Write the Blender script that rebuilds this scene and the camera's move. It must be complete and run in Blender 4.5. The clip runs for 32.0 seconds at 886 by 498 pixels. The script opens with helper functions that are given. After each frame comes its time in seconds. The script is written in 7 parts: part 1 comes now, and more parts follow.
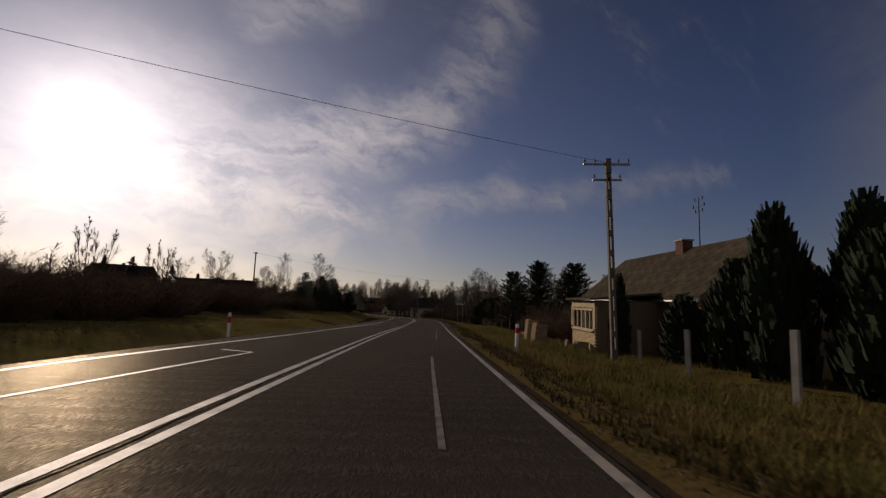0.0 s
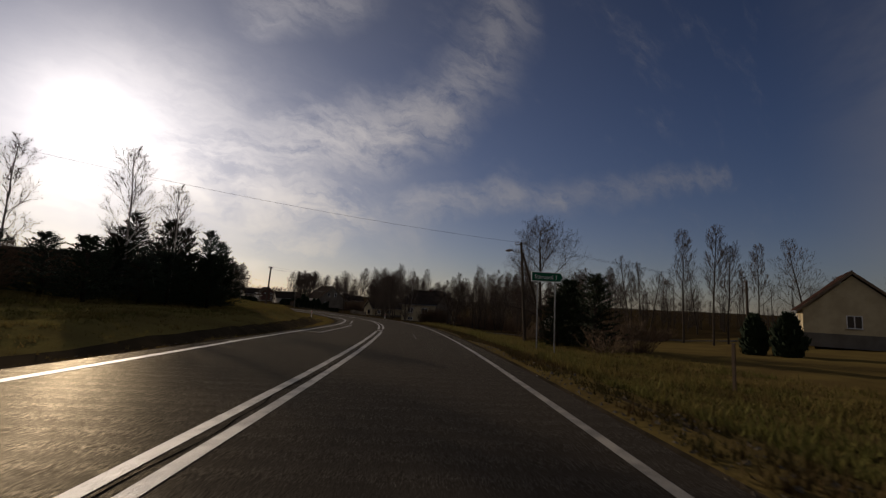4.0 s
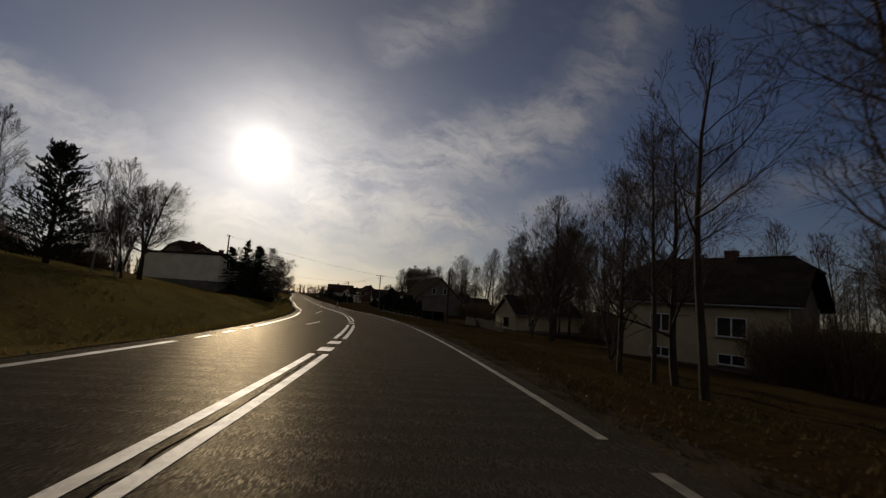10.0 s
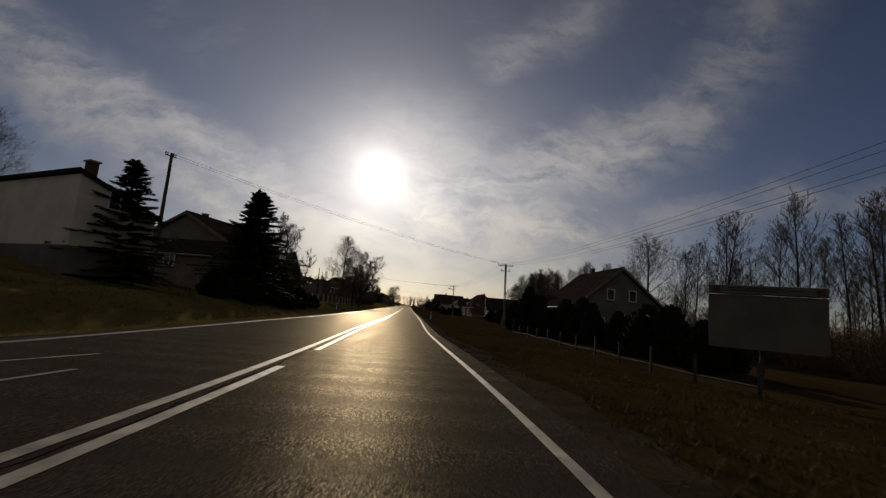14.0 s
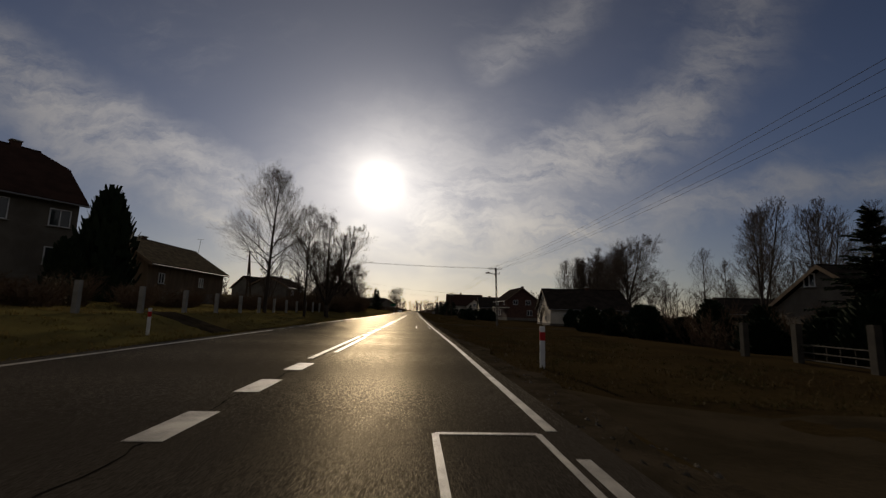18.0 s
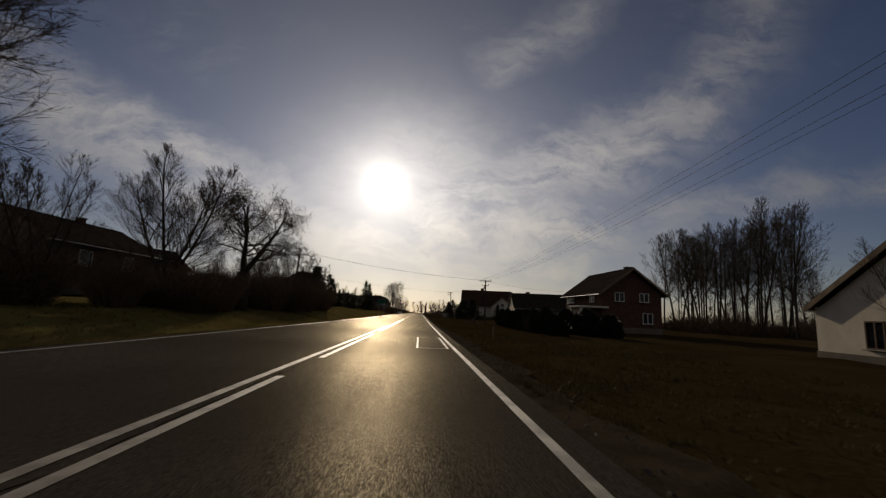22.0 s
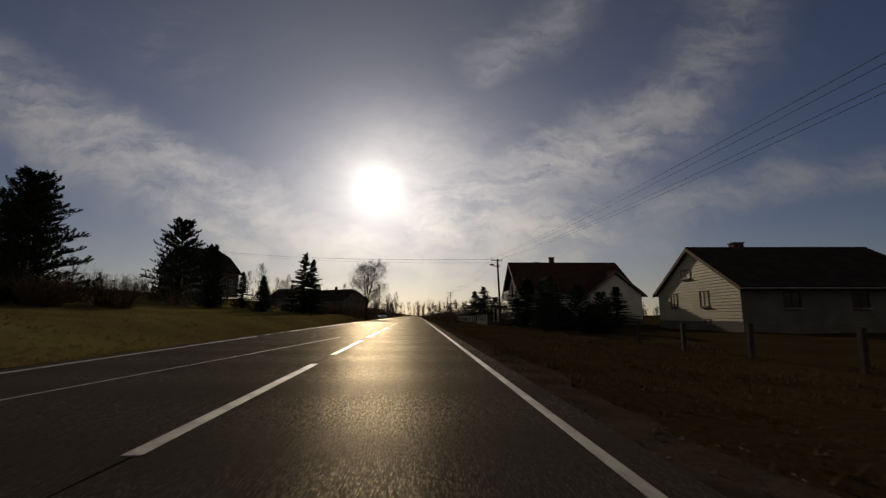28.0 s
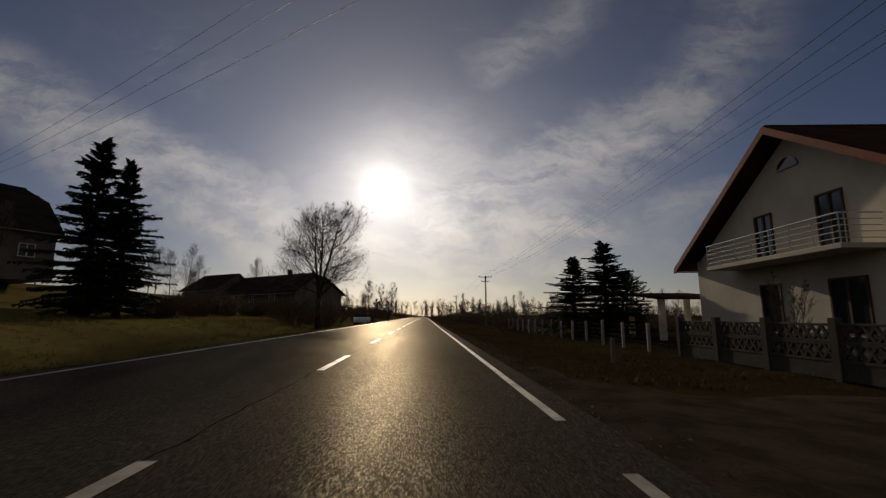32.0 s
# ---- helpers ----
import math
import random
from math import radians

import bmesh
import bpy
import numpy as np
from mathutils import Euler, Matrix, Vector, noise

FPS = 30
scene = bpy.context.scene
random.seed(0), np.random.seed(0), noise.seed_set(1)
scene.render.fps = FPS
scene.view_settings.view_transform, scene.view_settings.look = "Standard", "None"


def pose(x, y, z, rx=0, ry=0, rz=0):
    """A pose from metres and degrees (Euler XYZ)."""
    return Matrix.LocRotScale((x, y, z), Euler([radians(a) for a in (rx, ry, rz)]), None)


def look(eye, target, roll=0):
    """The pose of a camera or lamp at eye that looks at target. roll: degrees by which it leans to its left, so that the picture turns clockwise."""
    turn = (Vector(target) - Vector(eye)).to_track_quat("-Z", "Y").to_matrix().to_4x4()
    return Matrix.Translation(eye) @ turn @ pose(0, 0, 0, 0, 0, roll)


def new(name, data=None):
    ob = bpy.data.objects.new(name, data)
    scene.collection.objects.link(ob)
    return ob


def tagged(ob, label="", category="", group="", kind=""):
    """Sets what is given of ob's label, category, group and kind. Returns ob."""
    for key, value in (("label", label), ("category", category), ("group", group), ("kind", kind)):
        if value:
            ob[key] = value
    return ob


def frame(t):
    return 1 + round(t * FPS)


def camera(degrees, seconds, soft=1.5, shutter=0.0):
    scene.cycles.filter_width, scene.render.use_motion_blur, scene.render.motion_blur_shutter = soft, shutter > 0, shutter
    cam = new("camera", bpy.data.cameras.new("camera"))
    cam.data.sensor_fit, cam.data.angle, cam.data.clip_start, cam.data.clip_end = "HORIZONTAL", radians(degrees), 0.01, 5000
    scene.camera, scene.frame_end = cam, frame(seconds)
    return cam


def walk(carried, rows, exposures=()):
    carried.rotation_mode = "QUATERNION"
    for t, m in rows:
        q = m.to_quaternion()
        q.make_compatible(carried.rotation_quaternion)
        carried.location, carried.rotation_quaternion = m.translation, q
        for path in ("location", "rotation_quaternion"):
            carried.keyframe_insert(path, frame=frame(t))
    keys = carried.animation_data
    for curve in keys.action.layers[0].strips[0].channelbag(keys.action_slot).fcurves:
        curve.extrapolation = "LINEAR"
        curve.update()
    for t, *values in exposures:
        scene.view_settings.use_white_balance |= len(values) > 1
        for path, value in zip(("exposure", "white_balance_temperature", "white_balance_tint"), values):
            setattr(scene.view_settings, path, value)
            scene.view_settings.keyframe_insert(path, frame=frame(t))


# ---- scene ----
cam = camera(90.5, 32.0, soft=1.3, shutter=0.1)
walk(cam, [
    (0.0, pose(-62.85, -214.93, 6.39, 96.54, -2.02, -34.54)),
    (0.5, pose(-59.36, -209.42, 6.16, 96.59, -1.62, -35.70)),
    (1.0, pose(-55.85, -203.98, 5.92, 96.58, -1.89, -36.40)),
    (1.5, pose(-52.38, -198.59, 5.72, 96.32, -1.72, -35.30)),
    (2.0, pose(-48.94, -193.26, 5.53, 96.51, -3.50, -35.26)),
    (2.5, pose(-45.53, -187.97, 5.32, 96.39, -4.23, -34.92)),
    (3.0, pose(-42.14, -182.67, 5.11, 96.43, -3.26, -34.97)),
    (3.5, pose(-38.77, -177.35, 4.90, 96.51, -2.73, -34.87)),
    (4.0, pose(-35.42, -171.98, 4.69, 96.57, -2.55, -34.54)),
    (4.5, pose(-32.13, -166.52, 4.48, 96.60, -2.72, -33.82)),
    (5.0, pose(-28.93, -160.98, 4.28, 96.54, -2.63, -31.93)),
    (5.5, pose(-25.89, -155.42, 4.08, 96.35, -4.38, -30.47)),
    (6.0, pose(-23.05, -149.91, 3.90, 96.32, -4.96, -30.34)),
    (6.5, pose(-20.43, -144.42, 3.69, 96.50, -4.65, -26.99)),
    (7.0, pose(-18.02, -138.98, 3.50, 96.38, -4.31, -26.15)),
    (7.5, pose(-15.80, -133.54, 3.30, 96.28, -5.33, -24.64)),
    (8.0, pose(-13.72, -128.10, 3.09, 96.47, -4.07, -24.24)),
    (8.5, pose(-11.68, -122.66, 2.86, 96.62, -3.87, -21.88)),
    (9.0, pose(-9.74, -117.12, 2.65, 96.72, -4.17, -20.35)),
    (9.5, pose(-7.96, -111.56, 2.46, 96.66, -5.24, -19.27)),
    (10.0, pose(-6.38, -106.10, 2.27, 96.88, -3.96, -18.56)),
    (10.5, pose(-4.99, -100.59, 2.12, 96.92, -3.93, -16.11)),
    (11.0, pose(-3.61, -94.91, 2.01, 97.27, -6.41, -13.00)),
    (11.5, pose(-2.60, -89.11, 1.90, 97.39, -7.23, -10.55)),
    (12.0, pose(-1.76, -83.39, 1.80, 97.65, -5.37, -9.63)),
    (12.5, pose(-1.18, -77.71, 1.72, 97.63, -2.74, -9.38)),
    (13.0, pose(-0.58, -72.10, 1.59, 97.85, -3.94, -7.13)),
    (13.5, pose(-0.14, -66.59, 1.49, 97.57, -4.04, -6.57)),
    (14.0, pose(0.15, -61.24, 1.40, 97.66, -4.82, -4.24)),
    (14.5, pose(0.21, -55.91, 1.33, 97.77, -4.28, -2.74)),
    (15.0, pose(0.16, -50.44, 1.27, 97.82, -3.13, -2.01)),
    (15.5, pose(0.06, -44.80, 1.22, 97.90, -2.16, -1.82)),
    (16.0, pose(-0.03, -38.96, 1.18, 98.03, -1.21, -2.03)),
    (16.5, pose(-0.11, -32.89, 1.15, 98.18, 0.14, -2.31)),
    (17.0, pose(-0.10, -26.61, 1.11, 98.26, -0.20, -2.17)),
    (17.5, pose(-0.03, -20.13, 1.09, 98.06, -0.42, -2.65)),
    (18.0, pose(0.02, -13.46, 1.05, 98.10, -1.51, -3.37)),
    (18.5, pose(0.03, -6.71, 1.03, 98.11, -0.61, -3.00)),
    (19.0, pose(-0.02, 0.00, 1.00, 98.42, -1.43, -1.70)),
    (19.5, pose(-0.08, 6.69, 0.98, 98.29, -2.17, -2.07)),
    (20.0, pose(-0.16, 13.36, 0.97, 98.21, -2.00, -2.42)),
    (20.5, pose(-0.20, 20.03, 0.95, 98.12, 1.00, -3.15)),
    (21.0, pose(-0.20, 26.69, 0.95, 98.14, 0.18, -2.92)),
    (21.5, pose(-0.17, 33.38, 0.90, 98.30, -2.05, -2.75)),
    (22.0, pose(-0.14, 40.09, 0.88, 98.38, -2.20, -2.84)),
    (22.5, pose(-0.17, 46.70, 0.84, 98.34, -1.87, -1.32)),
    (23.0, pose(-0.24, 53.08, 0.80, 98.34, -1.14, -1.25)),
    (23.5, pose(-0.33, 59.33, 0.80, 98.03, 0.14, -2.59)),
    (24.0, pose(-0.43, 65.57, 0.80, 98.19, -0.51, -2.18)),
    (24.5, pose(-0.52, 71.86, 0.79, 98.58, -1.70, -1.39)),
    (25.0, pose(-0.58, 78.23, 0.80, 98.57, 0.61, -3.31)),
    (25.5, pose(-0.63, 84.72, 0.81, 98.47, -0.33, -2.89)),
    (26.0, pose(-0.65, 91.35, 0.83, 98.53, -0.73, -2.70)),
    (26.5, pose(-0.66, 98.06, 0.85, 98.64, -0.90, -2.51)),
    (27.0, pose(-0.66, 104.81, 0.88, 98.73, -0.88, -2.11)),
    (27.5, pose(-0.68, 111.54, 0.91, 98.75, -0.67, -1.80)),
    (28.0, pose(-0.67, 118.17, 0.95, 98.58, -0.01, -3.27)),
    (28.5, pose(-0.63, 124.67, 0.98, 98.50, 0.82, -3.41)),
    (29.0, pose(-0.60, 131.02, 1.02, 98.52, -1.23, -2.35)),
    (29.5, pose(-0.60, 137.25, 1.05, 98.37, -1.30, -2.66)),
    (30.0, pose(-0.64, 143.44, 1.07, 98.40, -0.35, -2.76)),
    (30.5, pose(-0.69, 149.48, 1.09, 98.52, -0.61, -2.17)),
    (31.0, pose(-0.73, 155.27, 1.11, 98.60, -1.96, -2.56)),
    (31.5, pose(-0.78, 160.98, 1.13, 98.64, -0.54, -2.14)),
    (32.0, pose(-0.86, 166.76, 1.15, 98.65, 0.12, -2.27))],
    exposures=[(0.0, -0.76, 6600, 23), (2.5, -0.76, 6550, 21), (5.0, -0.80, 6450, 15), (8.0, -1.02, 6350, 13), (10.0, -1.13, 6600, 13), (32.0, -1.13, 6650, 14)])

# ---- sky, sun ----
SUN_AZ, SUN_EL = radians(5.6), radians(16.0)      # to the left of +Y, above the horizon
SUN_DIR = Vector((-math.sin(SUN_AZ) * math.cos(SUN_EL), math.cos(SUN_AZ) * math.cos(SUN_EL), math.sin(SUN_EL)))
SKY_STRENGTH, SUN_STRENGTH = 0.043, 4.2
CLOUD_BASE, CLOUD_FILL, CLOUD_SUN = 0.25, 0.54, 2.0

world = bpy.data.worlds.new("world")
scene.world = world
world.use_nodes = True
wt = world.node_tree
wt.nodes.clear()


class G:
    """Small helper to write node arithmetic."""

    def __init__(self, tree):
        self.t = tree

    def node(self, kind, **props):
        n = self.t.nodes.new(kind)
        for key, value in props.items():
            setattr(n, key, value)
        return n

    def put(self, sock, v):
        if isinstance(v, bpy.types.NodeSocket):
            self.t.links.new(v, sock)
        else:
            sock.default_value = v

    def m(self, op, a, b=0.0, c=0.0, clamp=False):
        n = self.node("ShaderNodeMath", operation=op, use_clamp=clamp)
        for i, v in enumerate((a, b, c)):
            self.put(n.inputs[i], v)
        return n.outputs[0]

    def v(self, op, a, b=(0, 0, 0), s=None):
        n = self.node("ShaderNodeVectorMath", operation=op)
        self.put(n.inputs[0], a)
        self.put(n.inputs[1], b)
        if s is not None:
            self.put(n.inputs["Scale"], s)
        return n.outputs["Value"] if op in ("DOT_PRODUCT", "LENGTH", "DISTANCE") else n.outputs["Vector"]

    def xyz(self, x, y, z):
        n = self.node("ShaderNodeCombineXYZ")
        for i, v in enumerate((x, y, z)):
            self.put(n.inputs[i], v)
        return n.outputs[0]

    def split(self, v):
        n = self.node("ShaderNodeSeparateXYZ")
        self.put(n.inputs[0], v)
        return n.outputs

    def noise(self, vec, scale, detail=3.0, rough=0.55, distort=0.0):
        n = self.node("ShaderNodeTexNoise")
        self.put(n.inputs["Vector"], vec)
        self.put(n.inputs["Scale"], scale)
        n.inputs["Detail"].default_value, n.inputs["Roughness"].default_value = detail, rough
        n.inputs["Distortion"].default_value = distort
        return n.outputs["Fac"]

    def ramp(self, x, lo, hi, a=0.0, b=1.0):
        n = self.node("ShaderNodeMapRange", interpolation_type="SMOOTHSTEP")
        for i, v in enumerate((x, lo, hi, a, b)):
            self.put(n.inputs[i], v)
        return n.outputs[0]

    def mix(self, f, a, b):
        n = self.node("ShaderNodeMix", data_type="RGBA")
        self.put(n.inputs[0], f)
        self.put(n.inputs[6], a)
        self.put(n.inputs[7], b)
        return n.outputs[2]


g = G(wt)
way = g.node("ShaderNodeTexCoord").outputs["Generated"]
dx, dy, dz = g.split(way)
sky = g.node("ShaderNodeTexSky", sky_type="NISHITA", sun_disc=False, sun_elevation=SUN_EL, sun_rotation=-SUN_AZ,
             altitude=150.0, air_density=1.0, dust_density=0.5, ozone_density=4.0)
sky_col = g.v("SCALE", sky.outputs[0], s=SKY_STRENGTH)

sky_col = g.v("SCALE", g.v("MULTIPLY", sky_col, (0.95, 0.98, 1.18)), s=g.ramp(dz, 0.30, 0.75, 1.0, 0.74))

# thin cirrus, laid on a sheet ahead: u to the right, v up
ahead = g.m("MAXIMUM", dy, 0.05)
u, v = g.m("DIVIDE", dx, ahead), g.m("DIVIDE", dz, ahead)
uv = g.xyz(u, v, 0.0)
warp = g.node("ShaderNodeTexNoise")
g.put(warp.inputs["Vector"], uv)
warp.inputs["Scale"].default_value, warp.inputs["Detail"].default_value, warp.inputs["Roughness"].default_value = 4.0, 6.0, 0.6
bent = g.v("ADD", uv, g.v("SCALE", g.v("SUBTRACT", warp.outputs["Color"], (0.5, 0.5, 0.5)), s=0.17))


def streak(u0, v0, u1, v1, width, amount):
    """A wisp along a line: its amount, falling off to the sides and the ends."""
    a, d = Vector((u0, v0, 0)), Vector((u1 - u0, v1 - v0, 0))
    q = g.v("SUBTRACT", bent, tuple(a))
    s = g.m("MULTIPLY", g.v("DOT_PRODUCT", q, tuple(d)), 1 / d.length_squared, clamp=True)
    away = g.v("LENGTH", g.v("SUBTRACT", q, g.v("SCALE", tuple(d), s=s)))
    return g.m("MULTIPLY", g.ramp(away, 0.0, width, 1.0, 0.0), amount)


WISPS = [
    (0.06, 0.26, 0.26, 0.33, 0.17, 0.75), (0.26, 0.34, 0.52, 0.43, 0.17, 0.9), (0.48, 0.44, 0.66, 0.52, 0.16, 0.75),
    (0.66, 0.52, 0.80, 0.72, 0.17, 0.5), (0.80, 0.72, 0.90, 0.95, 0.20, 0.42), (0.10, 0.265, 0.20, 0.262, 0.05, 1.0),
    (0.02, 0.20, 0.40, 0.205, 0.13, 0.95), (-0.15, 0.155, 0.05, 0.135, 0.06, 0.85), (0.02, 0.11, 0.36, 0.125, 0.06, 0.65),
    (0.34, 0.20, 1.15, 0.37, 0.08, 0.55), (1.15, 0.37, 2.4, 0.70, 0.10, 0.35), (-1.15, 0.61, -0.66, 0.355, 0.16, 0.85),
    (-0.72, 0.42, -0.34, 0.23, 0.10, 0.8), (-0.66, 0.30, -0.36, 0.15, 0.08, 0.7), (-0.33, 0.20, -0.14, 0.13, 0.09, 0.75), (-0.40, 0.07, 0.2, 0.07, 0.05, 0.6), (0.16, 0.62, 0.40, 0.78, 0.10, 0.35),
]
veil = 0.0
for w in WISPS:
    veil = g.m("MAXIMUM", veil, streak(*w))
fibres = g.noise(g.v("MULTIPLY", bent, (4.0, 10.0, 1.0)), 1.5, 7.0, 0.66)
broad = g.noise(g.v("MULTIPLY", bent, (2.0, 4.0, 1.0)), 1.0, 4.0, 0.55)
haze_bank = g.m("MULTIPLY", g.ramp(g.v("LENGTH", g.v("MULTIPLY", g.v("SUBTRACT", bent, (0.15, 0.25, 0.0)), (1.0, 2.0, 0.0))), 0.15, 0.75, 1.0, 0.0), g.ramp(broad, 0.35, 0.7, 0.25, 0.65))
loose = g.m("MULTIPLY", g.m("MULTIPLY", g.ramp(broad, 0.50, 0.80), g.ramp(fibres, 0.35, 0.75, 0.0, 0.30)), g.ramp(dy, 0.1, 0.5))
# the same thin cirrus, unseen behind and overhead, added as fill light
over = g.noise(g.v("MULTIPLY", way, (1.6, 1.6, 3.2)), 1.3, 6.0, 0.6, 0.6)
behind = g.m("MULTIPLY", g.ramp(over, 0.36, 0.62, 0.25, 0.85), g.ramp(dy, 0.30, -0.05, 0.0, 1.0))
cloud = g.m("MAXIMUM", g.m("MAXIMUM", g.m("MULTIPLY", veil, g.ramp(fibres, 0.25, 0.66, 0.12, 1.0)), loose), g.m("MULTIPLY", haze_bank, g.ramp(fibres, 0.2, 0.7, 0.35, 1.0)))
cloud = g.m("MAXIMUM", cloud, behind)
# the brighter the nearer the sun; clouds behind raised for fill light
cos_sun = g.v("DOT_PRODUCT", way, tuple(SUN_DIR))
off_sun = g.m("ARCCOSINE", g.m("MINIMUM", cos_sun, 0.99999))
lit = g.m("ADD", g.ramp(dy, 0.15, -0.45, CLOUD_BASE, CLOUD_FILL), g.m("MULTIPLY", g.m("EXPONENT", g.m("MULTIPLY", off_sun, -2.6)), CLOUD_SUN))
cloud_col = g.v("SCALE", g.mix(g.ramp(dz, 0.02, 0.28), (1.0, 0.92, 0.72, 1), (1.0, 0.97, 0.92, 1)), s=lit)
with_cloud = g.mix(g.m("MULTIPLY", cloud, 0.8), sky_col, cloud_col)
# the bright sky round the sun, and the pale haze low down beneath it
core = g.m("MULTIPLY", g.m("EXPONENT", g.m("MULTIPLY", g.m("POWER", g.m("DIVIDE", off_sun, 0.028), 2.0), -1.0)), 4.5)
halo = g.m("MULTIPLY", g.m("EXPONENT", g.m("DIVIDE", off_sun, -0.062)), 2.3)
glow = g.m("MULTIPLY", g.m("EXPONENT", g.m("DIVIDE", off_sun, -0.30)), 0.55)
side_way = g.v("LENGTH", g.v("SUBTRACT", g.xyz(dx, dy, 0.0), (SUN_DIR.x, SUN_DIR.y, 0.0)))
low = g.m("MULTIPLY", g.m("MULTIPLY", g.m("EXPONENT", g.m("DIVIDE", g.m("ABSOLUTE", dz), -0.12)), g.m("EXPONENT", g.m("DIVIDE", side_way, -0.60))), 0.95)
shine = g.v("SCALE", (1.0, 0.95, 0.82), s=g.m("ADD", g.m("ADD", core, halo), glow))
hazy = g.v("SCALE", (1.0, 0.86, 0.54), s=low)
back = g.node("ShaderNodeBackground")
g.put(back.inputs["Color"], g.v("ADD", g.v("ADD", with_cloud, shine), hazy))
out = g.node("ShaderNodeOutputWorld")
wt.links.new(back.outputs[0], out.inputs[0])

sun = new("sun", bpy.data.lights.new("sun", "SUN"))
sun.data.energy, sun.data.angle, sun.data.color = SUN_STRENGTH, radians(0.6), (1.0, 0.86, 0.66)
sun.matrix_world = look(SUN_DIR * 300, (0, 0, 0))

# ---- materials ----
MATS = {}


def material(name, col, col2=None, rough=0.85, scale=4.0, fine=60.0, bump=0.3, spec=0.12, metal=0.0, stretch=(1, 1, 1), per_object=0.0, dist=0.02):
    """A surface of two colours mixed at two scales, with a fine relief."""
    if name in MATS:
        return MATS[name]
    mat = bpy.data.materials.new(name)
    mat.use_nodes = True
    t = mat.node_tree
    b = t.nodes["Principled BSDF"]
    h = G(t)
    pos = h.v("MULTIPLY", h.node("ShaderNodeTexCoord").outputs["Object"], stretch)
    coarse, small = h.noise(pos, scale, 4.0, 0.6), h.noise(pos, fine, 3.0, 0.6)
    col2 = col2 or tuple(c * 0.65 for c in col)
    f = h.m("ADD", h.m("MULTIPLY", h.ramp(coarse, 0.35, 0.65), 0.65), h.m("MULTIPLY", small, 0.35))
    colour = h.mix(f, (*col2, 1), (*col, 1))
    if per_object:
        rnd = h.node("ShaderNodeObjectInfo").outputs["Random"]
        colour = h.v("SCALE", colour, s=h.ramp(rnd, 0.0, 1.0, 1.0 - per_object, 1.0 + per_object))
    h.put(b.inputs["Base Color"], colour)
    h.put(b.inputs["Roughness"], h.ramp(small, 0.2, 0.8, rough - 0.06, min(1.0, rough + 0.06)))
    b.inputs["Metallic"].default_value = metal
    b.inputs["Specular IOR Level"].default_value = spec
    bp = h.node("ShaderNodeBump")
    bp.inputs["Strength"].default_value, bp.inputs["Distance"].default_value = bump, dist
    h.put(bp.inputs["Height"], h.m("ADD", small, coarse))
    t.links.new(bp.outputs[0], b.inputs["Normal"])
    MATS[name] = mat
    return mat


def glass(name="window_glass"):
    if name in MATS:
        return MATS[name]
    mat = bpy.data.materials.new(name)
    mat.use_nodes = True
    b = mat.node_tree.nodes["Principled BSDF"]
    b.inputs["Base Color"].default_value = (0.02, 0.025, 0.03, 1)
    b.inputs["Roughness"].default_value, b.inputs["Specular IOR Level"].default_value = 0.06, 0.7
    MATS[name] = mat
    return mat




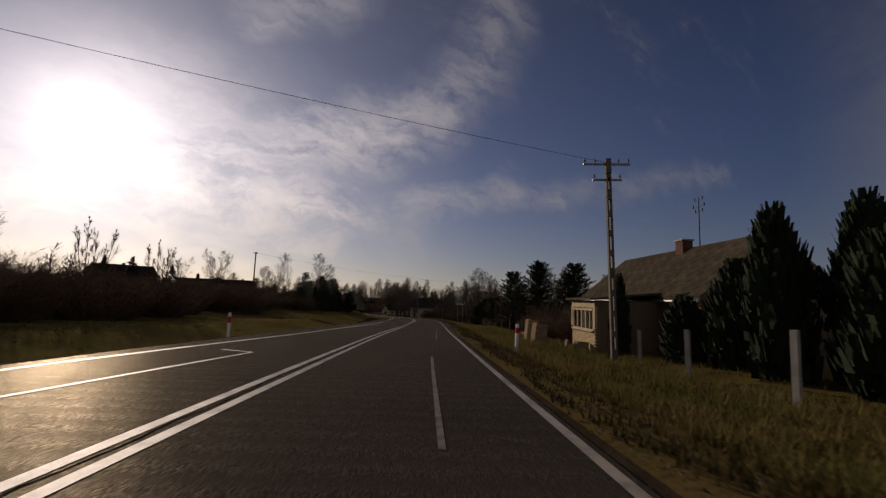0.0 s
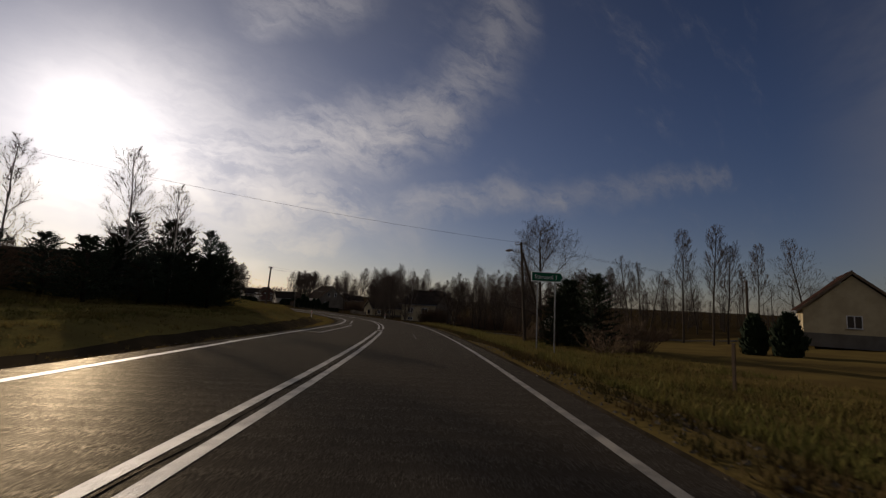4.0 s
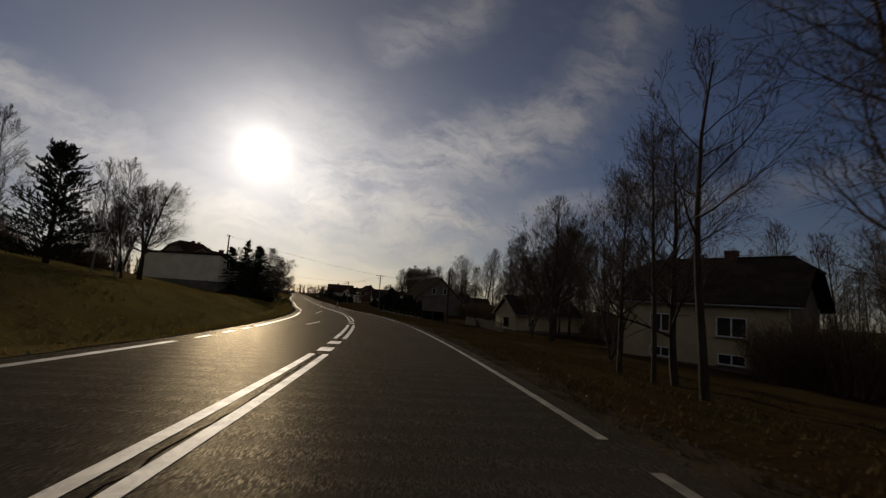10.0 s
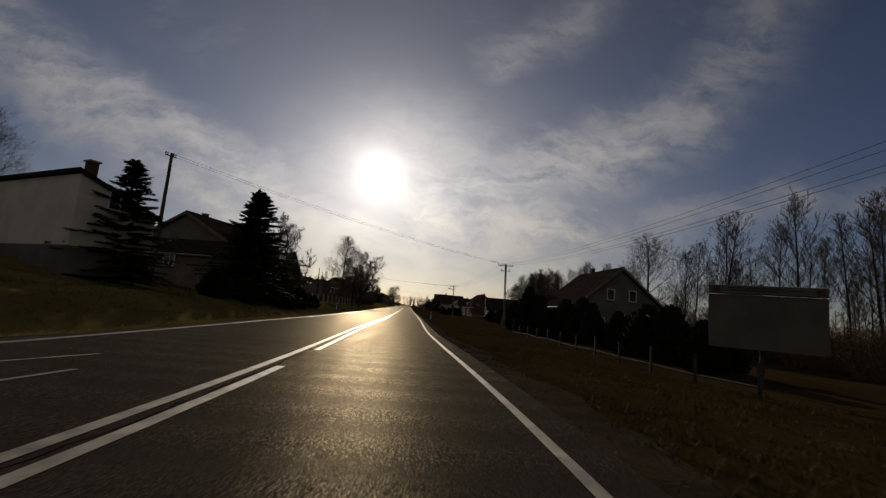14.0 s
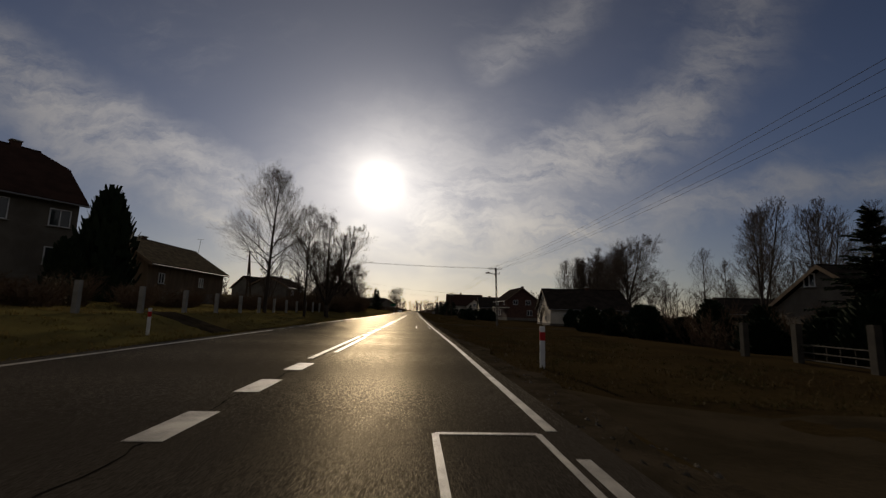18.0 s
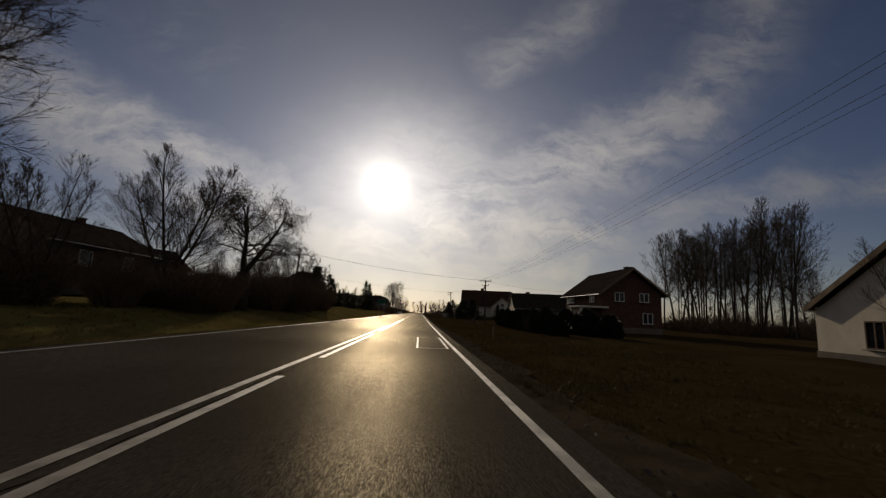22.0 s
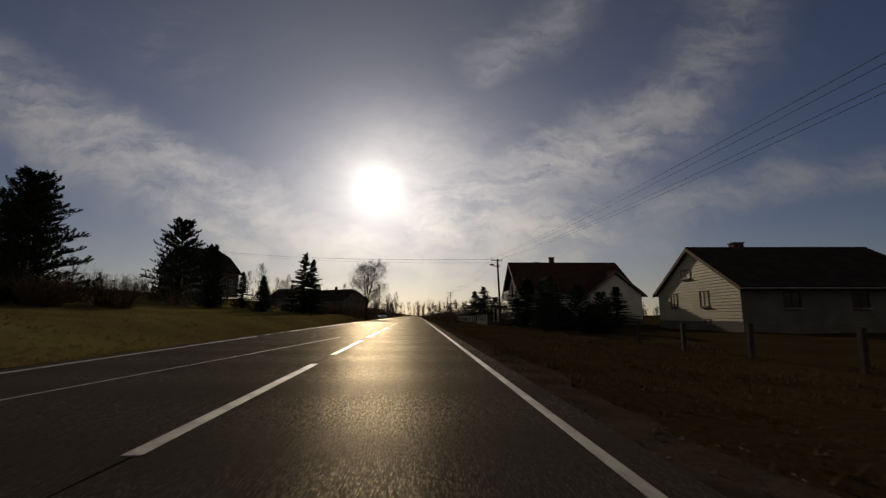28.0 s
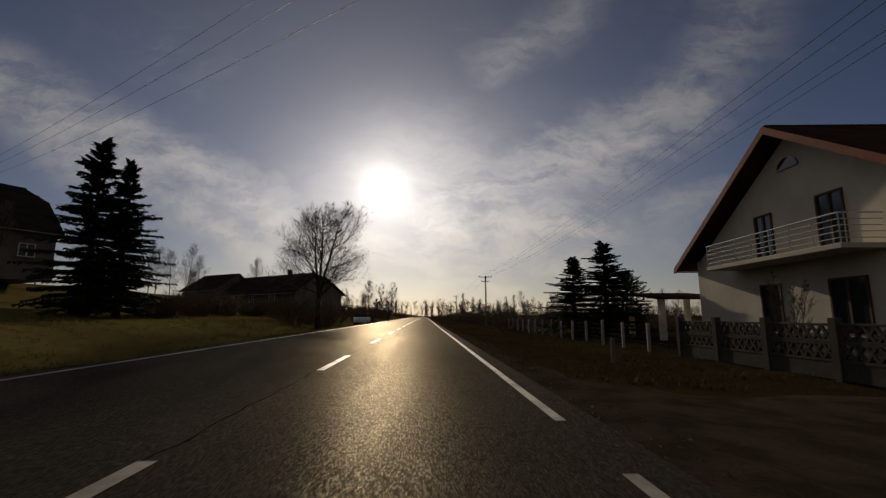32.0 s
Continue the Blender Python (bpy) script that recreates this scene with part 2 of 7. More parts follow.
def asphalt(name, col, col2, gloss):
    """Coarse worn asphalt: a dull body of small stones, each turned its own way, that shine at a low angle."""
    mat = bpy.data.materials.new(name)
    mat.use_nodes = True
    t = mat.node_tree
    t.nodes.remove(t.nodes["Principled BSDF"])
    h = G(t)
    pos = h.node("ShaderNodeTexCoord").outputs["Object"]
    broad, grain = h.noise(pos, 0.22, 4.0, 0.6), h.noise(pos, 150.0, 2.0, 0.75)
    tracks = h.noise(h.v("MULTIPLY", pos, (1.6, 0.10, 1.0)), 0.9, 3.0, 0.6)
    cell = h.node("ShaderNodeTexVoronoi")
    h.put(cell.inputs["Vector"], pos)
    cell.inputs["Scale"].default_value = 190.0
    chip = h.node("ShaderNodeTexVoronoi")
    h.put(chip.inputs["Vector"], pos)
    chip.inputs["Scale"].default_value = 80.0
    stone = h.split(chip.outputs["Color"])
    pit = h.ramp(chip.outputs["Distance"], 0.30, 0.62, 1.0, 0.25)
    f = h.m("MULTIPLY", h.m("ADD", h.m("MULTIPLY", h.ramp(broad, 0.35, 0.65), 0.25), h.m("ADD", h.m("MULTIPLY", h.m("POWER", stone[2], 2.2), 0.8), h.m("MULTIPLY", grain, 0.35))), pit)
    tilt = h.v("MULTIPLY", h.v("SUBTRACT", cell.outputs["Color"], (0.5, 0.5, 0.5)), (0.30, 0.30, 0.0))
    facet = h.v("NORMALIZE", h.v("ADD", h.node("ShaderNodeNewGeometry").outputs["Normal"], tilt))
    dif, glo, mx = h.node("ShaderNodeBsdfDiffuse"), h.node("ShaderNodeBsdfGlossy"), h.node("ShaderNodeMixShader")
    bp = h.node("ShaderNodeBump")
    bp.inputs["Strength"].default_value, bp.inputs["Distance"].default_value = 0.3, 0.004
    h.put(bp.inputs["Height"], grain)
    h.put(dif.inputs["Color"], h.mix(f, (*col2, 1), (*col, 1)))
    t.links.new(bp.outputs[0], dif.inputs["Normal"])
    glo.inputs["Color"].default_value = (1, 0.89, 0.67, 1)
    h.put(glo.inputs["Roughness"], h.ramp(tracks, 0.35, 0.65, 0.42, 0.34))
    h.put(glo.inputs["Normal"], facet)
    fres = h.node("ShaderNodeFresnel")
    fres.inputs["IOR"].default_value = 1.45
    h.put(mx.inputs[0], h.m("MULTIPLY", h.m("MULTIPLY", fres.outputs[0], h.m("MULTIPLY", h.m("ADD", h.m("MULTIPLY", h.m("POWER", stone[2], 3.0), 2.2), 0.6), pit)), gloss))
    t.links.new(dif.outputs[0], mx.inputs[1])
    t.links.new(glo.outputs[0], mx.inputs[2])
    t.links.new(mx.outputs[0], t.nodes["Material Output"].inputs[0])
    MATS[name] = mat
    return mat


M_ASPHALT = asphalt("asphalt", (0.076, 0.064, 0.050), (0.026, 0.0215, 0.0165), 0.105)
M_PAINT = material("road_paint", (0.36, 0.32, 0.25), (0.10, 0.088, 0.068), rough=0.5, spec=0.45, scale=2.6, fine=60.0, bump=0.6)
M_FADED = material("faded_road_paint", (0.17, 0.155, 0.125), (0.07, 0.06, 0.045), rough=0.8, scale=9.0, fine=60.0, bump=0.3)
M_TAR = material("tar", (0.010, 0.009, 0.008), (0.016, 0.014, 0.012), rough=1.0, spec=0.0)
M_GRAVEL = material("gravel", (0.062, 0.048, 0.032), (0.026, 0.021, 0.013), rough=0.95, scale=1.6, fine=30.0, bump=1.0, spec=0.0)
M_CHIP = material("stone_chips", (0.115, 0.098, 0.074), (0.05, 0.043, 0.033), rough=0.85, scale=30.0, fine=120.0, spec=0.15)
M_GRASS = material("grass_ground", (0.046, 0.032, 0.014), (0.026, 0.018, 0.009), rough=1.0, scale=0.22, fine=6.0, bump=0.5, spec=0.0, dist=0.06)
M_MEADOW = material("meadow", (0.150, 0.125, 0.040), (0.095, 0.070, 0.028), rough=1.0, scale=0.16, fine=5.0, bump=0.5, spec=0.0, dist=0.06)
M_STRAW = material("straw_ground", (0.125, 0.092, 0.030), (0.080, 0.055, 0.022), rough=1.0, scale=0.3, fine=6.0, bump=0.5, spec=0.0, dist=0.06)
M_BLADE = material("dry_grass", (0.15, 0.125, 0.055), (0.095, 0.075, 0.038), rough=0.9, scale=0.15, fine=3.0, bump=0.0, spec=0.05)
# darker copy of dry_grass: the right verge's shade put into the colour
M_BLADE_SHADED = material("shaded_dry_grass", (0.07, 0.055, 0.02), (0.05, 0.04, 0.015), rough=0.9, scale=0.15, fine=3.0, bump=0.0, spec=0.05)
M_BLADE_G = material("green_grass", (0.10, 0.10, 0.03), (0.07, 0.06, 0.02), rough=0.9, scale=0.15, fine=3.0, bump=0.0, spec=0.05)


def blades(mat, dry, fresh, through_light):
    """Each blade its own mix of dry and fresh, in patches, and a little light through it."""
    h, t = G(mat.node_tree), mat.node_tree
    rnd = h.node("ShaderNodeNewGeometry").outputs["Random Per Island"]
    patch = h.ramp(h.noise(h.node("ShaderNodeTexCoord").outputs["Object"], 0.35, 3.0, 0.6), 0.38, 0.62)
    col = h.mix(h.m("ADD", h.m("MULTIPLY", patch, 0.6), h.m("MULTIPLY", rnd, 0.4)), (*dry, 1), (*fresh, 1))
    h.put(t.nodes["Principled BSDF"].inputs["Base Color"], col)
    thin, mx = h.node("ShaderNodeBsdfTranslucent"), h.node("ShaderNodeMixShader")
    h.put(thin.inputs["Color"], col)
    mx.inputs[0].default_value = through_light
    t.links.new(t.nodes["Principled BSDF"].outputs[0], mx.inputs[1])
    t.links.new(thin.outputs[0], mx.inputs[2])
    t.links.new(mx.outputs[0], t.nodes["Material Output"].inputs[0])


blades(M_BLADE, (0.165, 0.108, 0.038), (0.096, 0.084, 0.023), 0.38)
blades(M_BLADE_SHADED, (0.085, 0.052, 0.021), (0.042, 0.038, 0.012), 0.15)
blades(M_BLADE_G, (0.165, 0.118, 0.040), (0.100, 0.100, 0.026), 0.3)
M_EARTH = material("bare_earth", (0.052, 0.040, 0.025), (0.028, 0.022, 0.013), rough=1.0, scale=0.8, fine=14.0, bump=0.6, spec=0.0)
M_BARK = material("bark", (0.070, 0.055, 0.042), (0.035, 0.027, 0.02), rough=0.95, scale=3.0, fine=30.0, bump=0.8, stretch=(1, 1, 0.3), spec=0.1)
M_TWIG = material("twig", (0.115, 0.085, 0.062), (0.070, 0.052, 0.040), rough=0.9, bump=0.0, spec=0.1)
M_BIRCH = material("birch_bark", (0.42, 0.38, 0.33), (0.10, 0.08, 0.07), rough=0.8, scale=6.0, stretch=(1, 1, 3), spec=0.1)
M_NEEDLE = material("needles", (0.030, 0.045, 0.020), (0.018, 0.028, 0.014), rough=0.8, scale=1.5, fine=12.0, bump=0.0, spec=0.2)
M_SHRUB = material("shrub_twig", (0.165, 0.110, 0.066), (0.090, 0.060, 0.038), rough=0.95, bump=0.0, spec=0.1)
M_CONCRETE = material("concrete", (0.36, 0.34, 0.30), (0.22, 0.21, 0.18), rough=0.9, scale=2.0)
M_POLE = material("pole_concrete", (0.17, 0.15, 0.12), (0.10, 0.09, 0.075), rough=0.9, scale=2.0)
M_WOODPOLE = material("pole_wood", (0.085, 0.062, 0.042), (0.045, 0.034, 0.025), rough=0.9, scale=2.0, stretch=(1, 1, 0.2))
M_STEEL = material("steel", (0.30, 0.30, 0.30), (0.20, 0.19, 0.18), rough=0.5, metal=0.6, bump=0.05)
M_WIRE = material("wire", (0.05, 0.05, 0.055), (0.035, 0.035, 0.04), rough=0.6, bump=0.0)
M_PORCELAIN = material("porcelain", (0.30, 0.24, 0.20), (0.22, 0.16, 0.13), rough=0.3, bump=0.0)
M_PLASTER_W = material("white_plaster", (0.66, 0.60, 0.48), (0.52, 0.46, 0.36), rough=0.92, scale=0.6)
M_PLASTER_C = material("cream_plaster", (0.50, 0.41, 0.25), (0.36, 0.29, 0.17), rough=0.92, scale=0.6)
# grey plaster darkened further: the shade of backlit walls put into the colour
M_PLASTER_SHADED = material("shaded_grey_plaster", (0.165, 0.145, 0.115), (0.105, 0.09, 0.072), rough=0.95, scale=0.6)
M_DARKCON = material("dark_concrete", (0.085, 0.075, 0.06), (0.05, 0.045, 0.036), rough=0.95, scale=1.5)
M_BRICK = material("brick", (0.115, 0.058, 0.042), (0.06, 0.034, 0.026), rough=0.9, scale=3.0)
M_YBRICK = material("weathered_brick", (0.50, 0.39, 0.22), (0.34, 0.25, 0.15), rough=0.92, scale=4.0, per_object=0.15)
M_ROOF_D = material("dark_roofing", (0.040, 0.032, 0.026), (0.022, 0.018, 0.015), rough=0.95, spec=0.0, scale=1.0)
M_ROOF_R = material("red_roof_tile", (0.058, 0.032, 0.024), (0.034, 0.020, 0.016), rough=0.9, spec=0.0, scale=1.0)
M_ROOF_G = material("mossy_fibre_cement", (0.105, 0.088, 0.062), (0.045, 0.038, 0.027), rough=0.95, scale=2.4, fine=24.0, bump=0.9, spec=0.0, dist=0.04, per_object=0.12)
M_WOOD = material("old_timber", (0.20, 0.14, 0.085), (0.11, 0.08, 0.055), rough=0.85, scale=2.0, stretch=(1, 1, 0.2))
M_SIDING = material("vinyl_siding", (0.46, 0.39, 0.24), (0.36, 0.30, 0.18), rough=0.6, scale=0.5)
M_FRAME_W = material("white_frame", (0.70, 0.69, 0.66), (0.55, 0.54, 0.51), rough=0.5, bump=0.05)
M_FRAME_B = material("brown_frame", (0.11, 0.06, 0.035), (0.07, 0.04, 0.025), rough=0.5, bump=0.05)
M_GREEN = material("sign_green", (0.012, 0.12, 0.06), (0.010, 0.09, 0.05), rough=0.4, bump=0.02)
M_WHITE = material("sign_white", (0.75, 0.75, 0.73), (0.62, 0.62, 0.60), rough=0.4, bump=0.02)
M_RED = material("signal_red", (0.50, 0.03, 0.03), (0.40, 0.025, 0.025), rough=0.4, bump=0.02)
M_RUST = material("red_brown_steel", (0.27, 0.08, 0.05), (0.16, 0.06, 0.04), rough=0.75, scale=4.0)
M_BLOCK = material("cream_timber", (0.50, 0.42, 0.27), (0.30, 0.24, 0.15), rough=0.95, scale=3.0)
M_TAN = material("brown_stone", (0.31, 0.225, 0.125), (0.17, 0.125, 0.075), rough=0.95, scale=4.0)
M_HEDGE = material("thuja_leaf", (0.022, 0.035, 0.016), (0.013, 0.021, 0.010), rough=0.85, scale=2.0, bump=0.0, spec=0.15)
M_CURTAIN = material("curtain", (0.62, 0.57, 0.46), (0.45, 0.41, 0.33), rough=0.95, stretch=(12, 12, 1))
GLASS = glass()


def clear_glass(name):
    """Thin clear glass: what stands behind it shows, under a weak mirror image."""
    mat = bpy.data.materials.new(name)
    mat.use_nodes = True
    h = G(mat.node_tree)
    t = mat.node_tree
    clear, glo, mx = h.node("ShaderNodeBsdfTransparent"), h.node("ShaderNodeBsdfGlossy"), h.node("ShaderNodeMixShader")
    clear.inputs["Color"].default_value = (0.86, 0.88, 0.86, 1)
    glo.inputs["Roughness"].default_value = 0.03
    mx.inputs[0].default_value = 0.07
    t.links.new(clear.outputs[0], mx.inputs[1])
    t.links.new(glo.outputs[0], mx.inputs[2])
    t.links.new(mx.outputs[0], t.nodes["Material Output"].inputs[0])
    return mat


CLEAR = clear_glass("clear_window_glass")

# ---- the road's line: stations along y, with the centre's x and the height z ----
ST_Y = np.arange(-280, 221, 20.0)
ST_X = np.array([-106.42, -93.8, -81.18, -68.56, -55.81, -42.46, -29.93, -19.42, -11.8, -6.44, -3.12, -1.79, -2.01, -1.95, -2.05, -2.15, -2.24, -2.33, -2.41, -2.49, -2.57, -2.64, -2.71, -2.77, -2.83, -2.88])
ST_Z = np.array([7.87, 7.11, 6.36, 5.61, 4.86, 4.07, 3.29, 2.5, 1.78, 1.16, 0.77, 0.45, 0.21, 0.07, -0.0, -0.06, -0.1, -0.13, -0.14, -0.09, 0.01, 0.1, 0.16, 0.18, 0.18, 0.18])


def _spline(ys, vals, y):
    """Smooth curve through even stations, straight on beyond the ends."""
    y = np.asarray(y, float)
    m = np.gradient(vals, ys)
    k = np.clip(((y - ys[0]) / 20.0).astype(int), 0, len(ys) - 2)
    s = (y - ys[k]) / 20.0
    sc = np.clip(s, 0, 1)
    a = (2 * sc**3 - 3 * sc**2 + 1) * vals[k] + (sc**3 - 2 * sc**2 + sc) * 20 * m[k] + (-2 * sc**3 + 3 * sc**2) * vals[k + 1] + (sc**3 - sc**2) * 20 * m[k + 1]
    return a + np.where(s < 0, s * 20 * m[0], 0) + np.where(s > 1, (s - 1) * 20 * m[-1], 0)


def road_x(y):
    return _spline(ST_Y, ST_X, y)


def road_z(y):
    return _spline(ST_Y, ST_Z, np.clip(y, -400, 220))


def road_tan(y):
    """The road's direction at y, as (dx, dy) of length one."""
    d = (road_x(np.asarray(y) + 0.5) - road_x(np.asarray(y) - 0.5))
    n = np.sqrt(d * d + 1)
    return d / n, 1 / n


def on_road(y, off, up=0.0):
    """The place at station y, off metres to the right of the centre line."""
    tx, ty = road_tan(y)
    return Vector((float(road_x(y) + off * ty), float(y - off * tx), float(road_z(y)) + up))


def left_edge(y):
    return -np.interp(y, [-215, -205, -180, -155, -142, -110, -95, -68, -55, -20, 10, 32, 95, 118], [3.9, 4.0, 3.7, 3.5, 3.05, 3.35, 3.2, 3.9, 4.0, 4.4, 4.75, 5.4, 5.4, 4.75])


RIGHT_EDGE = 3.4


def smooth(x, a, b):
    s = np.clip((x - a) / (b - a), 0, 1)
    return s * s * (3 - 2 * s)


def land(x, y):
    """Height of the ground off the road."""
    x, y = np.asarray(x, float), np.asarray(y, float)
    o = (x - road_x(y)) * road_tan(y)[1]
    yy = np.clip(y, -250, 260)
    bank_l = np.interp(yy, [-220, -170, -160, -140, -120, -95, -65, -40, -15, 10, 200], [0.3, 0.2, 0.3, 0.9, 1.3, 1.4, 1.1, 0.8, 0.6, 0.7, 0.7])
    far_l = np.interp(yy, [-220, -160, -135, -110, -75, -40, -15, 40, 100, 170, 230], [1.2, 1.2, 2.2, 3.4, 3.4, 3.0, 2.0, 1.6, 1.6, 1.8, 2.0])
    bank_r = np.interp(yy, [-220, -185, -155, -130, -95, -60, -35, 0, 170], [-0.85, -0.80, -1.05, -1.15, -0.95, -0.6, -0.4, -0.3, -0.3])
    far_r = np.interp(yy, [-220, -185, -155, -130, -95, -60, -35, 0, 170], [-1.05, -1.15, -1.7, -2.2, -1.9, -1.2, -0.8, -0.5, -0.3])
    dl, dr = -(o - left_edge(y)) - 0.45, o - RIGHT_EDGE - 0.22
    step = np.interp(yy, [-170, -150, -30, -10], [0.0, 0.55, 0.55, 0.3])
    left = -0.06 - 0.08 * smooth(dl, 0, 1.0) - 0.32 * smooth(dl, 1.2, 2.4) + step * smooth(dl, 2.5, 3.2) + (0.42 + bank_l - step) * smooth(dl, 3.0, 6.5) + (far_l - bank_l) * smooth(dl, 5, 22)
    side = np.interp(yy, [-190, -160, -140], [0.24, 0.30, 0.10])
    right = -0.06 - 0.08 * smooth(dr, 0, 0.9) - side * smooth(dr, 0.6, 2.2) + (bank_r + side) * smooth(dr, 2, 8) + (far_r - bank_r) * smooth(dr, 8, 26)
    rise_l = np.interp(yy, [-220, -150, -60, 0, 40, 110, 150, 240], [1.0, 2.0, 2.0, 1.2, 1.2, 2.2, 3.2, 3.2])
    left = left + rise_l * smooth(dl, 20, 45)
    side = np.where(o < 0, left, right)
    inside = (dl < 0) & (dr < 0)
    wob = 0.07 * np.sin(x * 0.9 + np.sin(y * 0.7) * 2) * np.sin(y * 0.8 + x * 0.3) + 0.03 * np.sin(x * 2.3 + y * 1.1) * np.sin(y * 2.1 - x)
    rough = wob * smooth(np.maximum(dl, dr), 0.8, 3.5)
    dist = np.maximum(np.abs(o) - 70, 0)
    far = -3.0 * smooth(dist, 0, 260) + 3 * smooth(dist, 400, 1500)
    return road_z(y) + np.where(inside, -0.14, side + rough) + far


def ground_at(x, y):
    return float(land(x, y))


def mesh_of(name, verts, faces, mat, smooth_shade=False):
    me = bpy.data.meshes.new(name)
    me.from_pydata([tuple(map(float, p)) for p in verts], [], faces)
    if not isinstance(mat, (list, tuple)):
        mat = [mat]
    for q in mat:
        me.materials.append(q)
    if smooth_shade:
        me.polygons.foreach_set("use_smooth", [True] * len(me.polygons))
    me.update()
    return me


def grid_mesh(name, ys, offs, height, mat, shear=True):
    X, Y = np.meshgrid(offs, ys)
    if shear:
        X = X / road_tan(Y)[1] + road_x(Y)
    Z = height(X, Y)
    n, k = len(ys), len(offs)
    verts = np.stack([X.ravel(), Y.ravel(), Z.ravel()], 1)
    idx = np.arange(n * k).reshape(n, k)
    faces = np.stack([idx[:-1, :-1], idx[:-1, 1:], idx[1:, 1:], idx[1:, :-1]], -1).reshape(-1, 4).tolist()
    return mesh_of(name, verts.tolist(), faces, mat, True)


def on_shaded_scarp(x, y):
    """Whether places lie on the shaded cut bank above the ditch, on the left of the bend."""
    away = left_edge(y) - (x - road_x(y)) * road_tan(y)[1]
    ragged = 0.08 * np.sin(y * 0.9) + 0.06 * np.sin(y * 2.3)
    return (y > -168) & (y < -98) & (away > 1.9 + ragged) & (away < 3.9 + ragged)


# ground: one sheet to the horizon, finest beside the road
ys = np.concatenate([np.arange(-1200, -300, 60), np.arange(-300, 300, 1.5), np.arange(300, 700, 20), np.arange(700, 3200, 150)])
offs = np.concatenate([[-2500, -1500, -900, -500, -300, -200], np.arange(-140, -60, 10), np.arange(-60, -24, 3), np.arange(-24, 24.1, 0.8), np.arange(27, 60, 3), np.arange(60, 141, 10), [200, 300, 500, 900, 1500, 2500]])
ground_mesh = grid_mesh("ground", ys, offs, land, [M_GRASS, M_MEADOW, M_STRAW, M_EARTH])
centres = np.array([tuple(poly.center) for poly in ground_mesh.polygons])
scarp = on_shaded_scarp(centres[:, 0], centres[:, 1])
for poly in ground_mesh.polygons:          # left bank greener, its sunlight put into the brighter colour
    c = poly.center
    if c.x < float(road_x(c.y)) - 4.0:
        # dark earth on the scarp: the bank's shade put into the colour
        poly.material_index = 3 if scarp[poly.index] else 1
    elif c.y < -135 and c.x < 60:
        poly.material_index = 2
ground = tagged(new("ground", ground_mesh), "rough winter grass verges and fields, green and straw", "ground", kind="structure")


def strip(name, y0, y1, a, b, mat, up=0.0, step=2.0, thick=0.0):
    """A band along the road from offset a to b; a and b may follow y."""
    n = max(2, int(abs(y1 - y0) / step) + 1)
    yy = np.linspace(y0, y1, n)
    fa = a if callable(a) else (lambda y: a)
    fb = b if callable(b) else (lambda y: b)
    verts, faces = [], []
    for y in yy:
        verts += [on_road(y, float(fa(y)), up), on_road(y, float(fb(y)), up)]
    for i in range(n - 1):
        faces.append((2 * i, 2 * i + 1, 2 * i + 3, 2 * i + 2))
    if thick:
        k = len(verts)
        verts += [v - Vector((0, 0, thick)) for v in verts]
        for i in range(n - 1):
            faces += [(2 * i, 2 * i + 2, 2 * i + 2 + k, 2 * i + k), (2 * i + 1, 2 * i + 1 + k, 2 * i + 3 + k, 2 * i + 3)]
    return mesh_of(name, verts, faces, mat, False)


def wavy(base, amp, seed):
    return lambda y: base + amp * (math.sin(y * 0.9 + seed) + 0.6 * math.sin(y * 2.3 + seed * 2) + 0.4 * math.sin(y * 5.7 + seed))


road = tagged(new("road", strip("road", -420, 2400, lambda y: left_edge(y) - 0.35, RIGHT_EDGE + 0.12, M_ASPHALT, 0.0, 2.5, 0.25)), "worn grey asphalt country road with cracks", "road", kind="structure")
# loose stone shoulders along both edges
right_rim, left_rim = wavy(RIGHT_EDGE + 0.75, 0.12, 1), wavy(-0.65, 0.08, 4)
shoulder_r = new("shoulder", strip("shoulder", -300, 420, RIGHT_EDGE + 0.08, right_rim, M_GRAVEL, -0.035, 0.6))
shoulder_l = new("shoulder", strip("shoulder", -300, 420, lambda y: left_edge(y) + left_rim(y), lambda y: left_edge(y) - 0.30, M_GRAVEL, -0.035, 0.6))
for ob in (shoulder_r, shoulder_l):
    tagged(ob, "narrow gravel shoulder beside the asphalt", "shoulder", kind="structure")


def marking(name, y0, y1, off, width, label="", up=0.006, paint=None):
    f = off if callable(off) else (lambda y: off)
    ob = new(name, strip(name, y0, y1, lambda y: f(y) - width / 2, lambda y: f(y) + width / 2, paint or M_PAINT, up, 1.5))
    ob.parent = road
    return ob

# ---- kinds of things ----
rng = random.Random(7)


def part(name, data, parent, label=""):
    """Links a mesh as one object under a thing or part."""
    ob = new(name, data)
    ob.parent = parent
    if label:
        ob["label"] = label
    return ob


def empty(name, x=0, y=0, z=None, rz=0.0, label="", category="", group=""):
    ob = new(name)
    ob.empty_display_size = 0.3
    ob.matrix_world = pose(x, y, ground_at(x, y) if z is None else z, 0, 0, rz)
    return tagged(ob, label, category, group)


